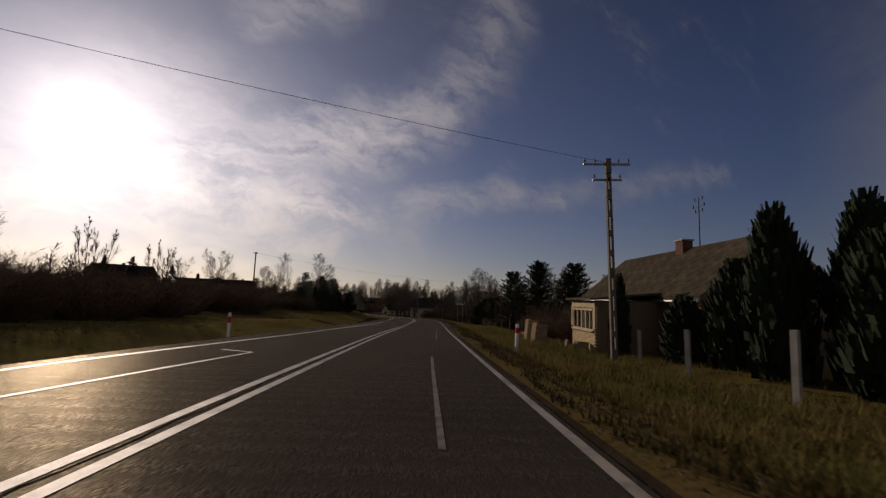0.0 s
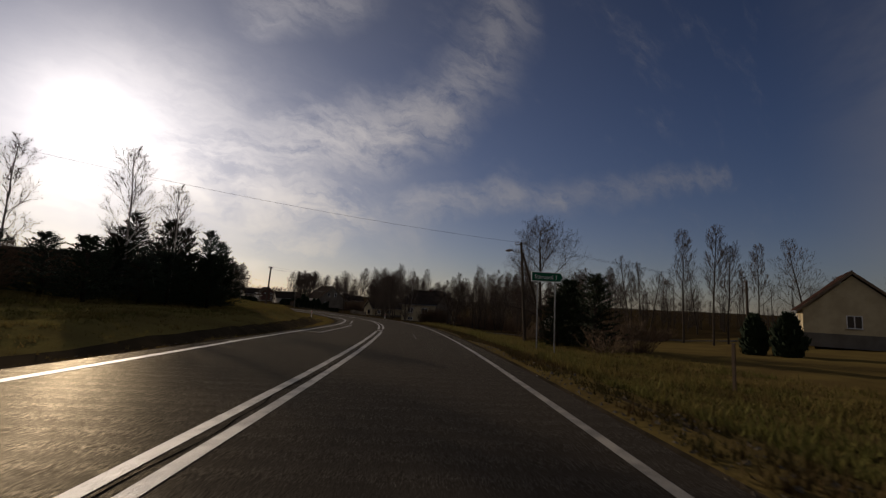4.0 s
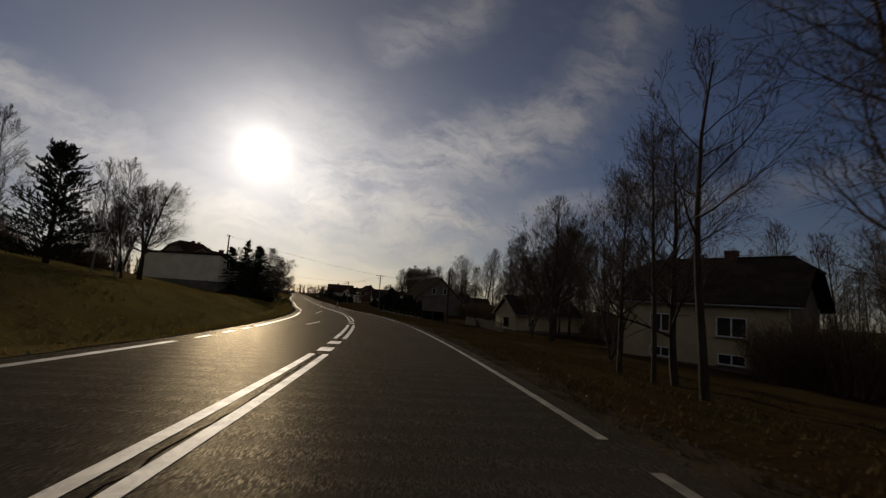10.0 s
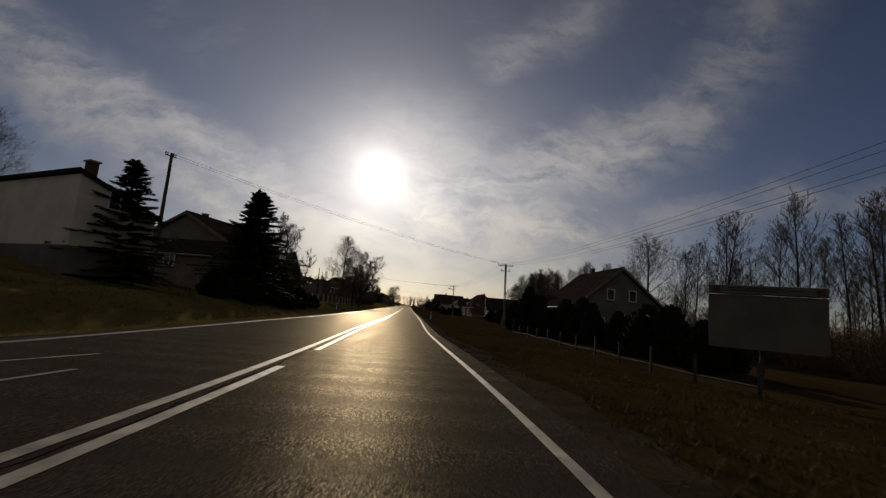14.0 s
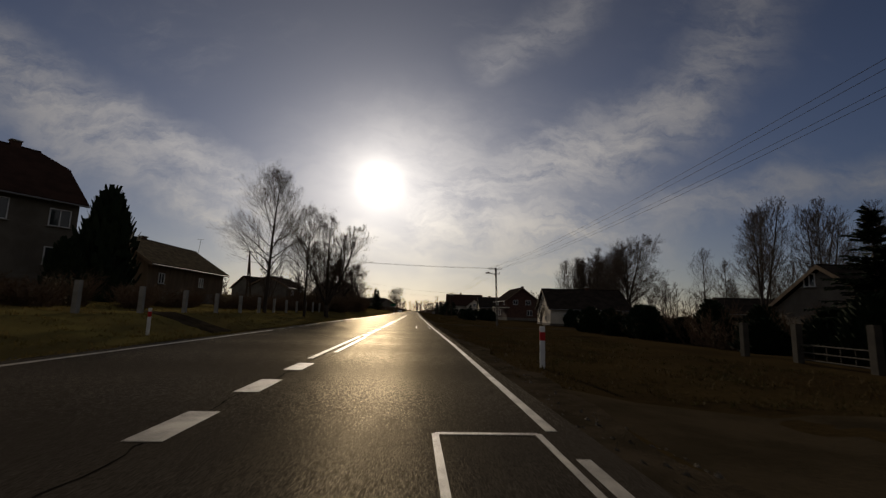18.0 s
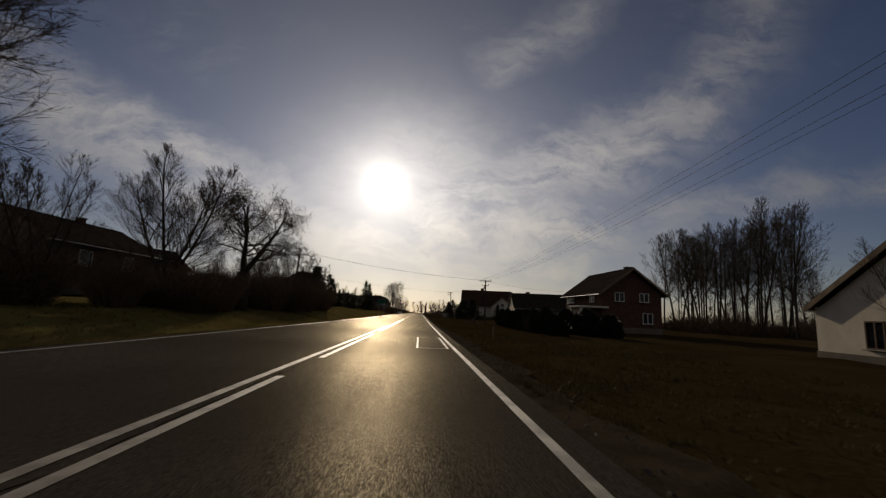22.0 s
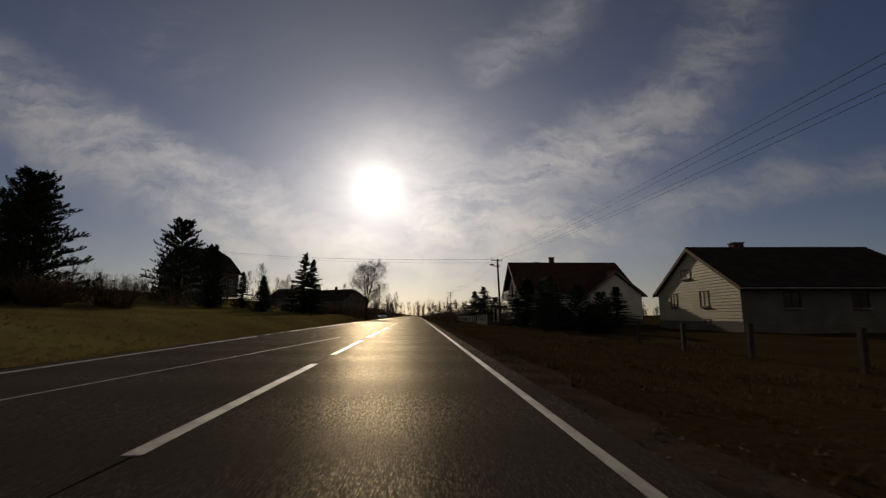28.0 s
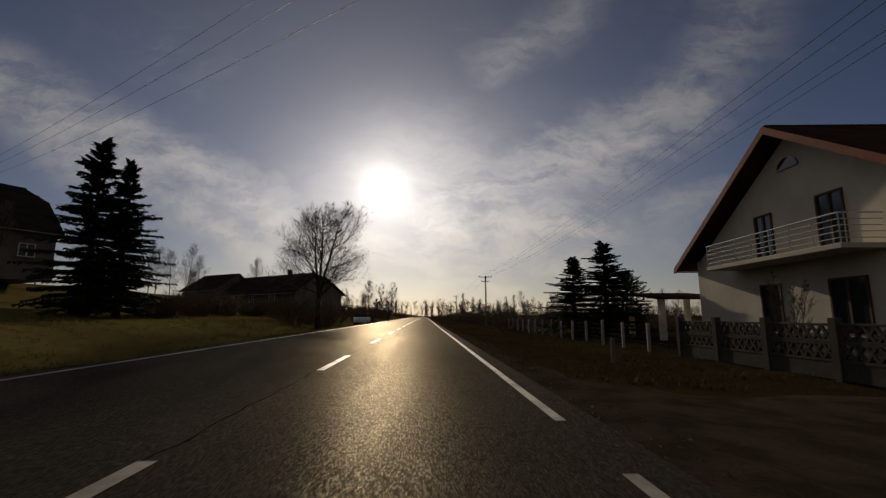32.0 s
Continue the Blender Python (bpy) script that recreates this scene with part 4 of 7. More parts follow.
def house(name, x, y, rz, w, d, wall, rise, wall_mat, roof_mat, label, z=None, over=0.45, windows=(), chimneys=(), plinth=0.4, category="house", gable_mat=None, half_hip=False, over_end=0.35, frame_mat=None, flat=False, mono=0.0, barge=None):
    """A gabled house: w along its ridge (its own x), d across; windows as (side, along, sill height, width, height, bars); side n, s, e or w of its own axes."""
    h = empty(name, x, y, z, rz, label, category)
    t = 0.30
    # walls with a gable at each end
    for side in "nsew":
        s = Soup()
        if side in "ns":
            sg = 1 if side == "n" else -1
            top = wall - (mono if sg > 0 else 0)
            s.box((0, sg * (d / 2 - t / 2), top / 2 - 0.5), (w, t, top + 1.0))
        else:
            sg = 1 if side == "e" else -1
            x0 = sg * w / 2 - (t if sg > 0 else 0)
            yy = d / 2 - t - 0.002
            outline = [(x0, -yy, -1), (x0, yy, -1), (x0, yy, wall), (x0, 0, wall + rise * (1 - 2 * t / d)), (x0, -yy, wall)]
            if flat:
                outline = [(x0, -yy, -1), (x0, yy, -1), (x0, yy, wall - mono), (x0, -yy, wall)]
            s.prism(outline, (t, 0, 0))
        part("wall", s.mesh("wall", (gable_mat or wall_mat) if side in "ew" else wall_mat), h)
    if plinth:
        s = Soup()
        s.box((0, 0, plinth / 2 - 0.5), (w + 0.08, d + 0.08, plinth + 1.0), bevel=0.02)
        part("plinth", s.mesh("plinth", M_PLASTER_SHADED), h)
    # roof slabs
    if flat:
        s = Soup()
        e_, k_ = d / 2 + over, mono / d
        s.prism([(-w / 2 - over, -e_, wall + k_ * over), (w / 2 + over, -e_, wall + k_ * over), (w / 2 + over, e_, wall - mono - k_ * over), (-w / 2 - over, e_, wall - mono - k_ * over)], (0, 0, 0.2))
        part("roof", s.mesh("roof", roof_mat), h)
    else:
        slope = rise / (d / 2)
        cut = rise * 0.30 if half_hip else 0.0
        for sg in (-1, 1):
            s = Soup()
            yo, zo = sg * (d / 2 + over), wall - slope * over
            xe = w / 2 + over_end
            if half_hip:
                k = (rise - cut) / rise
                ym, zm = sg * d / 2 * (1 - k), wall + rise * k
                xr = xe - d / 2 * (1 - k) * 1.1
                out_ = [(-xe, yo, zo + 0.05), (xe, yo, zo + 0.05), (xe, ym, zm + 0.05), (xr, 0, wall + rise + 0.05), (-xr, 0, wall + rise + 0.05), (-xe, ym, zm + 0.05)]
            else:
                out_ = [(-xe, yo, zo + 0.05), (xe, yo, zo + 0.05), (xe, 0, wall + rise + 0.05), (-xe, 0, wall + rise + 0.05)]
            s.prism(out_, (0, 0, 0.14))
            part("roof", s.mesh("roof", roof_mat), h)
            g3 = Soup()
            g3.tube((-xe, yo + sg * 0.06, zo + 0.02), (xe, yo + sg * 0.06, zo + 0.02), 0.065, 0.065, 6)
            part("gutter", g3.mesh("gutter", M_STEEL), h)
        if half_hip:
            for sg in (-1, 1):
                s = Soup()
                k = (rise - cut) / rise
                yk, zk = d / 2 * (1 - k), wall + rise * k
                xe = w / 2 + over_end
                xr = xe - yk * 1.1
                s.prism([(sg * (xe + 0.1), -yk, zk), (sg * (xe + 0.1), yk, zk), (sg * xr, 0, wall + rise + 0.06)], (0, 0, 0.14))
                part("roof", s.mesh("roof", roof_mat), h)
        s = Soup()
        s.tube((-w / 2 - over_end * 0.9 + (d / 2 * 0.3 if half_hip else 0), 0, wall + rise + 0.17), (w / 2 + over_end * 0.9 - (d / 2 * 0.3 if half_hip else 0), 0, wall + rise + 0.17), 0.09, 0.09, 6)
        part("ridge", s.mesh("ridge", roof_mat), h)
        for sg in (-1, 1):
            if half_hip:
                break
            for sy in (-1, 1):
                s = Soup()
                xx = sg * (w / 2 + over_end - 0.02)
                s.prism([(xx, sy * (d / 2 + over), wall - slope * over - 0.13), (xx, sy * (d / 2 + over), wall - slope * over + 0.19), (xx, 0, wall + rise + 0.19), (xx, 0, wall + rise - 0.13)], (sg * 0.035, 0, 0))
                part("bargeboard", s.mesh("bargeboard", barge or M_WOOD), h)
    for cx, cy, cw, top in chimneys:
        c = Soup()
        zb = wall + (rise * (1 - abs(cy) / (d / 2)) if not flat else 0) - 0.6
        c.box((cx, cy, (zb + wall + rise + top) / 2), (cw, cw * 0.8, wall + rise + top - zb), bevel=0.02)
        ch = part("chimney", c.mesh("chimney", M_BRICK), h)
        c2 = Soup()
        c2.box((cx, cy, wall + rise + top + 0.05), (cw + 0.14, cw * 0.8 + 0.14, 0.10), bevel=0.02)
        part("chimney_cap", c2.mesh("chimney_cap", M_CONCRETE), ch)
    turn = {"n": (0, 0), "s": (180, 0), "e": (-90, 0), "w": (90, 0)}
    for win in windows:
        side, along, sill, ww, wh, bars = win[:6]
        fm = win[6] if len(win) > 6 else frame_mat
        ax = {"n": (along, d / 2), "s": (along, -d / 2), "e": (w / 2, along), "w": (-w / 2, along)}[side]
        window(h, ww, wh, pose(ax[0], ax[1], sill, 0, 0, turn[side][0]), fm, bars)
    return h


def utility_pole(x, y, height, rz, label="", concrete=True, lamp=0, arms=2, brace=0, z=None, wide=0.9, lean=0.0):
    """A post with crossarms, pins and insulators; lamp and brace give the side (-1, 1) on which they stand."""
    e = empty("utility_pole", x, y, z, rz, label or "tall concrete power pole with crossarms and insulators", "utility pole", "power poles")
    if lean:
        e.matrix_world = e.matrix_world @ pose(0, 0, 0, 0, lean, 0)
    s = Soup()
    if concrete:
        for sx in (-1, 1):
            s.prism([(sx * 0.085 - 0.03, -0.08, -0.5), (sx * 0.085 + 0.03, -0.08, -0.5), (sx * 0.085 + 0.03, 0.08, -0.5), (sx * 0.085 - 0.03, 0.08, -0.5)], (-sx * 0.025, 0, height + 0.5))
        for i in range(int(height / 0.75)):
            zz = 0.3 + i * 0.75
            ww = 0.17 - 0.05 * zz / height
            s.box((0, 0, zz), (ww, 0.15, 0.22 if i % 4 else 0.4))
        s.box((0, 0, height - 0.3), (0.2, 0.2, 0.6), bevel=0.02)
    else:
        s.tube((0, 0, -0.5), (0, 0, height), 0.14, 0.095, 9)
    part("post", s.mesh("post", M_POLE if concrete else M_WOODPOLE), e)
    for k in range(arms):
        zz = height - 0.18 - 0.62 * k
        ww = wide * (1.0 if k == 0 else 0.62)
        a = Soup()
        a.box((0, 0.11, zz), (2 * ww, 0.07, 0.08), bevel=0.01)
        arm = part("crossarm", a.mesh("crossarm", M_STEEL), e)
        for px in ((-ww + 0.06, -ww * 0.5, ww * 0.5, ww - 0.06) if k == 0 else (-ww + 0.06, ww - 0.06)):
            q = Soup()
            q.tube((px, 0.11, zz + 0.03), (px, 0.11, zz + 0.12), 0.012, 0.012, 5)
            q.tube((px, 0.11, zz + 0.10), (px, 0.11, zz + 0.16), 0.045, 0.05, 8)
            q.tube((px, 0.11, zz + 0.16), (px, 0.11, zz + 0.23), 0.035, 0.02, 8)
            part("insulator", q.mesh("insulator", M_PORCELAIN), arm)
    if lamp:
        q = Soup()
        q.tube((0, 0, height - 1.0), (lamp * 0.55, 0, height - 0.75), 0.03, 0.03, 6)
        q.tube((lamp * 0.55, 0, height - 0.75), (lamp * 0.95, 0, height - 0.70), 0.03, 0.03, 6)
        arm = part("lamp_arm", q.mesh("lamp_arm", M_STEEL), e)
        q = Soup()
        q.tube((lamp * 0.75, 0, height - 0.66), (lamp * 1.0, 0, height - 0.66), 0.06, 0.12, 8)
        q.tube((lamp * 1.0, 0, height - 0.66), (lamp * 1.35, 0, height - 0.70), 0.12, 0.06, 8)
        part("lamp_head", q.mesh("lamp_head", M_PORCELAIN), arm)
    if brace:
        q = Soup()
        q.tube((brace * 1.9, 0, -0.4), (brace * 0.1, 0, height - 0.9), 0.13, 0.09, 8)
        part("brace", q.mesh("brace", M_POLE if concrete else M_WOODPOLE), e)
    return e


def wire_run(a, b, sag, offsets, name="power_line", r=0.0065):
    """Wires between two heads; offsets are (across, up) for each wire."""
    a, b = Vector(a), Vector(b)
    d = (b - a)
    side = Vector((d.y, -d.x, 0)).normalized()
    e = empty(name, a.x, a.y, a.z, 0, "thin sagging overhead wires between poles", "power line", "overhead wires")
    for o, upz in offsets:
        n = 24
        pts = [d * (i / n) + side * o + Vector((0, 0, upz - sag * 4 * (i / n) * (1 - i / n))) for i in range(n + 1)]
        verts = [p + q for p in pts for q in (side * r, Vector((0, 0, r * 1.2)) - side * r * 0.5, Vector((0, 0, -r * 1.2)) - side * r * 0.5)]
        faces = [(3 * i + j, 3 * i + (j + 1) % 3, 3 * i + 3 + (j + 1) % 3, 3 * i + 3 + j) for i in range(n) for j in range(3)]
        part("wire", mesh_of("wire", verts, faces, M_WIRE), e)
    return e


def marker_post(x, y, tall=1.0, lean=0.0):
    """White roadside delineator with a red band and a small black mark."""
    e = empty("delineator_post", x, y, None, math.degrees(math.atan2(0, 1)), "white plastic roadside delineator with a slanted red band", "road marker", "roadside markers")
    s = Soup()
    s.prism([(-0.06, -0.03, -0.3), (0.06, -0.03, -0.3), (0.05, 0.03, -0.3), (-0.05, 0.03, -0.3)], (lean, 0, tall + 0.3))
    part("post", s.mesh("post", M_WHITE), e)
    s = Soup()
    s.prism([(-0.064 + lean * 0.72, -0.034, tall * 0.66), (0.064 + lean * 0.72, -0.034, tall * 0.66), (0.054 + lean * 0.72, 0.034, tall * 0.70), (-0.054 + lean * 0.72, 0.034, tall * 0.70)], (lean * 0.2, 0, tall * 0.2))
    part("reflector_band", s.mesh("reflector_band", M_RED), e, "red reflective band")
    return e


def fence_post(x, y, h, label="grey concrete fence post", lean=(0, 0), group="fence posts", w=0.12, mat=None):
    s = Soup()
    s.box((0, 0, h / 2 - 0.2), (w, w, h + 0.4), bevel=0.012)
    s.prism([(-w / 2, -w / 2, h), (w / 2, -w / 2, h), (w / 2, w / 2, h), (-w / 2, w / 2, h)], (0, 0, 0.03))
    ob = tagged(new("fence_post", s.mesh("fence_post", mat or M_CONCRETE)), label, "fence post", group)
    ob.matrix_world = pose(x, y, ground_at(x, y), lean[0], lean[1], rng.uniform(-8, 8))
    return ob

def on_meadow(x, y):
    """Whether a place lies in the open strip of low meadow before the whitewashed hut."""
    a, b = Vector((-8.0, -136.0)), Vector((39.0, -107.0))
    t = min(1.0, max(0.0, (Vector((x, y)) - a).dot(b - a) / (b - a).length_squared))
    return (Vector((x, y)) - a.lerp(b, t)).length < 5.0


FAR = []          # places and sizes of the shrubs too far to tell apart
WOOD = ("wood_a", "wood_b", "wood_c")

# ---- road markings ----
def dashes(y0, y1, off, width, length=1.1, gap=1.1, name="centre_dash"):
    y = y0
    while y < y1:
        marking(name, y, min(y1, y + length), off, width)
        y += length + gap


def EDGE_R(y):
    return float(np.interp(y, [-215, -200, -189, -165, -135, -100, -70, -50, -25, 0, 20, 60, 130], [3.42, 3.36, 3.14, 3.06, 3.1, 3.2, 3.14, 3.04, 3.14, 3.28, 3.22, 3.16, 3.15]))


def EDGE_L(y):
    return float(left_edge(y) + 0.1 + np.interp(y, [-208, -198, -178, -160, -140, -126, -112], [0, 0.8, 0.8, 0, 0, 0.5, 0]))


# right edge line: solid with broken stretches at entrances
solid_from = -300.0
for a, first, b, length, gap in ((-186.9, -186.2, -183.3, 0.8, 0.8), (-126.4, -125.55, -102.2, 0.8, 0.77), (-84.0, -83.1, -76.7, 0.9, 0.9), (-13.9, -12.8, -9.5, 0.8, 1.0), (31.1, 31.9, 35.5, 0.85, 1.05), (112, 113, 117, 1.0, 1.0), (162.1, 163.0, 171.0, 0.9, 1.0)):
    marking("edge_line", solid_from, a, EDGE_R, 0.105)
    dashes(first, b - 0.75, EDGE_R, 0.105, length, gap, "edge_dash")
    solid_from = b
marking("edge_line", solid_from, 420, EDGE_R, 0.105)
solid_from = -300.0
for a, b in ((-176, -170), (-96, -90), (-66, -61), (8, 14), (20, 24), (78, 83), (137, 141)):
    marking("edge_line", solid_from, a, EDGE_L, 0.17)
    dashes(a + 1, b, EDGE_L, 0.12, 1.0, 1.0, "edge_dash")
    solid_from = b + 0.8
marking("edge_line", solid_from, 420, EDGE_L, 0.17)
# middle: a double line, broken into wide dashes at the side roads
for a, b in ((-300, -186.9), (-177, -151.9), (-149.2, -124.9), (-110.7, -97), (-92.9, -84), (-78.5, -68.6), (-52, -18)):
    marking("centre_line", a, b, -0.13, 0.12)
    marking("centre_line", a, b, 0.13, 0.12)
for a, b, length, gap in ((-186.0, -177.5, 0.95, 0.95), (-151, -150.2, 1.1, 1.1), (-123.85, -111.4, 0.95, 0.98), (-96.4, -93.8, 0.85, 0.95), (-82.6, -79.4, 1.0, 1.1), (-67.6, -64, 1.0, 1.1), (-11.95, -4.7, 1.0, 1.05), (5.1, 13, 1.0, 1.0), (14.6, 21.5, 1.0, 1.0), (33.1, 38, 1.0, 1.2), (74, 79, 1.0, 1.1)):
    dashes(a, b, 0.0, 0.30, length, gap)
for a, b in ((-64, -52), (-18, -13.0), (-4, 4.3), (22, 32.2), (38.5, 74)):
    marking("centre_line", a, b, -0.13, 0.12)
for a, b in ((-63, -54.6), (-51, -45), (-42, -37), (-33, -26), (-17, -13.0), (-2.5, 4.3), (21, 26), (28, 32), (39, 46.8), (49.5, 60.3), (63, 74)):
    marking("centre_line", a, b, 0.13, 0.12)
for a, b in ((79.5, 108),):
    marking("centre_line", a, b, -0.13, 0.12)
for a, b in ((78.5, 81.3), (83.6, 89.2), (92, 99)):
    marking("centre_line", a, b, 0.13, 0.12)
for a, b in ((114, 119.3), (121.4, 126.8), (128.6, 134), (136, 141.4), (143.6, 148.4), (153.7, 156.5), (160.8, 163.3), (169, 170), (175, 178), (183, 186), (191, 194), (199, 202), (207, 210), (215, 218)):
    marking("centre_line", a, b, 0.0, 0.14)
marking("centre_line", 221, 420, 0.0, 0.12)


def patch_outline(y0, y1, off, width):
    """A thin white outline painted round a resurfaced strip near the edge."""
    paint = M_PAINT if y0 > -20 or off < 0 else M_FADED
    for o, w in ((off, 0.06), (off + width, 0.06)):
        marking("patch_line", y0, y1, o, w, paint=paint)
    for y in (y0, y1):
        ob = new("patch_line", strip("patch_line", y - 0.03, y + 0.03, off, off + width, paint, 0.007, 1))
        ob.parent = road


for y0, y1, off, w in ((-15.8, -9.6, 2.2, 0.88), (14.2, 19.6, 2.16, 0.85), (53.0, 58.6, 2.1, 0.88),):
    patch_outline(y0, y1, off, w)
# long thin lines beside the far edge, with a slanting end
for y0, y1, o0, o1, wide in ((-216, -205.2, -2.9, -1.75, 0.10), (-192, -182.5, -2.9, -1.95, 0.09), (-154.6, -144.3, -2.35, -2.0, 0.11), (-141.5, -131.9, -2.3, -2.15, 0.11), (-125.0, -111.9, -2.75, -2.3, 0.09), (-86, -82.4, -1.9, -1.6, 0.07), (-67.5, -56, -2.55, -1.7, 0.07), (-56.5, -54.7, -2.8, -2.3, 0.07), (118, 136, -3.3, -1.1, 0.06)):
    marking("patch_line", y0, y1, lambda y, a=y0, b=y1, p=o0, q=o1: p + (q - p) * (y - a) / (b - a), wide)
for y0, y1, o0, o1 in ((-154.6, -153.9, -2.35, -3.3), (-144.3, -143.7, -2.0, -3.2), (-131.9, -131.4, -2.15, -3.05), (-111.9, -111.2, -2.3, -3.4), (-205.2, -204.8, -1.75, -2.65)):
    p, q = on_road(y0, o0, 0.0065), on_road(y1, o1, 0.0065)
    n_ = Vector((q.y - p.y, p.x - q.x, 0)).normalized() * 0.05
    ob = new("patch_line", mesh_of("patch_line", [p - n_, q - n_, q + n_, p + n_], [(3, 2, 1, 0)], M_PAINT))
    ob.parent = road
for y0, y1, off in ((-210.9, -205.0, 2.28), (-199, -191, 2.5), (-156.7, -153.1, 1.64)):
    marking("patch_line", y0, y1, off, 0.06, paint=M_FADED)


def crack(y0, y1, off, seed, width=0.025, cross=False):
    """A wandering tarred crack."""
    r = random.Random(seed)
    n = max(4, int(abs(y1 - y0) / 0.2)) if not cross else 18
    verts, faces, o = [], [], off
    for i in range(n + 1):
        if cross:
            y, o = y0 + r.gauss(0, 0.12), off + (y1 - off) * i / n
        else:
            y = y0 + (y1 - y0) * i / n
            o += r.gauss(0, 0.02) + (off - o) * 0.2
        w = width * r.uniform(0.4, 1.3)
        if cross:
            verts += [on_road(y - w, o, 0.0035), on_road(y + w, o, 0.0035)]
        else:
            verts += [on_road(y, o - w, 0.0035), on_road(y, o + w, 0.0035)]
    for i in range(n):
        faces.append((2 * i, 2 * i + 1, 2 * i + 3, 2 * i + 2))
    ob = new("crack", mesh_of("crack", verts, faces, M_TAR))
    ob.parent = road


for i, (a, b) in enumerate(((-215, -186), (-186, -150), (-150, -123), (-123, -97), (-97, -70), (-70, -40), (-40, -10), (-10, 25), (25, 60), (110, 175), (175, 210))):
    crack(a, b, 0.02 if i < 9 else -0.02, 100 + i, 0.009)
for i, (y, a, b) in enumerate(((-93, 0.2, 3.1), (-88.5, -2.6, 0.5), (-60, 0.4, 2.8), (-20, 0.5, 3.0), (48, -3.0, 0.2), (140, 0.6, 3.0), (152, -3.5, 2.6))):
    crack(y, b, a, 200 + i, 0.008, True)

# side roads: a paved lane into the valley, and earth entrances
LANES = []


def lane(name, y, off, length, angle, width, mat, label, step=0.8):
    """A strip laid on the ground that leaves the road at station y."""
    p = on_road(y, off)
    d = Vector((math.cos(radians(angle)), math.sin(radians(angle)), 0))
    s = Vector((-d.y, d.x, 0))
    LANES.append((p.x, p.y, d.x, d.y, length, width / 2))
    r = random.Random(int(y))
    verts, faces = [], []
    n, k = int(length / step), 10
    for i in range(n + 1):
        c = p + d * (i * step)
        flare = width / 2 + 2.0 * max(0.0, 1 - i * step / 4.0) ** 2 + r.uniform(-0.15, 0.15)
        for j in range(k + 1):
            q = c + s * flare * (2 * j / k - 1)
            edge = 0.03 if 0 < j < k else -0.06
            verts.append((q.x, q.y, ground_at(q.x, q.y) + edge))
    for i in range(n):
        for j in range(k):
            a = i * (k + 1) + j
            faces.append((a, a + 1, a + k + 2, a + k + 1))
    return tagged(new(name, mesh_of(name, verts, faces, mat, True)), label, name.replace("_", " "), kind="structure")


lane("side_road", -116, 3.2, 60, -28, 4.2, M_ASPHALT, "narrow grey side road going down into the valley")
lane("entrance", -184, 3.6, 9, -32, 3.0, M_EARTH, "earth field entrance")
lane("entrance", -79, 3.5, 9, -10, 3.5, M_EARTH, "trodden earth yard entrance beside the road")
lane("entrance", -9, 3.6, 9, 0, 3.5, M_EARTH, "gravel yard entrance beside the road")
lane("entrance", 34, 3.6, 22, 5, 3.2, M_EARTH, "bare earth track to a cottage")
lane("entrance", 114, 3.6, 12, 0, 3.5, M_EARTH, "gravel yard entrance beside the road")
lane("driveway", 171.5, 3.6, 9, 0, 5.0, M_GRAVEL, "pale sandy driveway in front of a concrete fence")
lane("entrance", -174, -3.9, 20, 160, 3.0, M_GRAVEL, "sandy farm track up the verge")
lane("entrance", 11, -5.0, 8, 180, 3.0, M_GRAVEL, "gravel yard entrance beside the road")

# ---- first stretch: the old cottage and its garden ----
old = house("cottage", -36.0, -201.2, 57.3, 14.2, 6.6, 2.55, 2.75, M_WOOD, M_ROOF_G, "old timber cottage with a mossy grey roof and brick porch", z=4.35, over=0.28,
            windows=(("n", -5.3, 0.95, 1.15, 1.35, 1), ("n", 2.6, 0.95, 0.9, 1.25, 1), ("n", 5.2, 0.95, 0.9, 1.2, 1), ("w", 0.0, 0.9, 1.0, 1.2, 1)), chimneys=((-0.7, 0.2, 0.75, 0.65),))
porch = part("porch", None, old)
porch.matrix_local = pose(-2.0, 5.0, -0.36) @ Matrix.Diagonal((0.97, 1, 1.2, 1))
s = Soup()
for px in (-1.75, 1.75):
    s.box((px, 0, 1.05), (0.14, 3.4, 2.3))
s.box((0, 1.62, 0.05), (3.4, 0.12, 0.30))
part("porch_wall", s.mesh("porch_wall", M_WOOD), porch, "side walls and foot strip, darker than the front")
s = Soup()
s.prism([(-2.05, -1.9, 2.55), (2.05, -1.9, 2.55), (2.05, 2.05, 2.18), (-2.05, 2.05, 2.18)], (0, 0, 0.09))
part("porch_roof", s.mesh("porch_roof", M_ROOF_G), porch)
s = Soup()
s.box((0, 1.66, 2.02), (3.64, 0.16, 0.22), bevel=0.01)
s.box((0, 1.72, 1.78), (3.2, 0.08, 0.10), bevel=0.01)
for px in (-1.78, 1.78):
    s.box((px, 1.68, 1.45), (0.20, 0.14, 0.95), bevel=0.01)
part("porch_beam", s.mesh("porch_beam", M_BLOCK), porch, "weathered cream timber beam")
for px, ww in ((-1.02, 1.15), (-0.12, 0.62), (0.92, 1.4)):
    window(porch, ww, 1.05, pose(px, 1.66, 0.88), M_BLOCK, 0 if ww < 1 else 1, sill=False, name="porch_window", pane=CLEAR)
    s = Soup()
    for k in range(9):
        if k not in (3, 4):
            s.box((px - ww / 2 + 0.1 + (ww - 0.2) * k / 8, 1.56 + 0.02 * (k % 2), 1.40), (ww / 10, 0.02, 0.95))
    part("curtain", s.mesh("curtain", M_CURTAIN), porch, "faded pale curtain")
s = Soup()
s.box((0, 1.72, 0.86), (3.3, 0.22, 0.06), bevel=0.015)
part("window_sill", s.mesh("window_sill", M_BLOCK), porch)
sb = Soup()
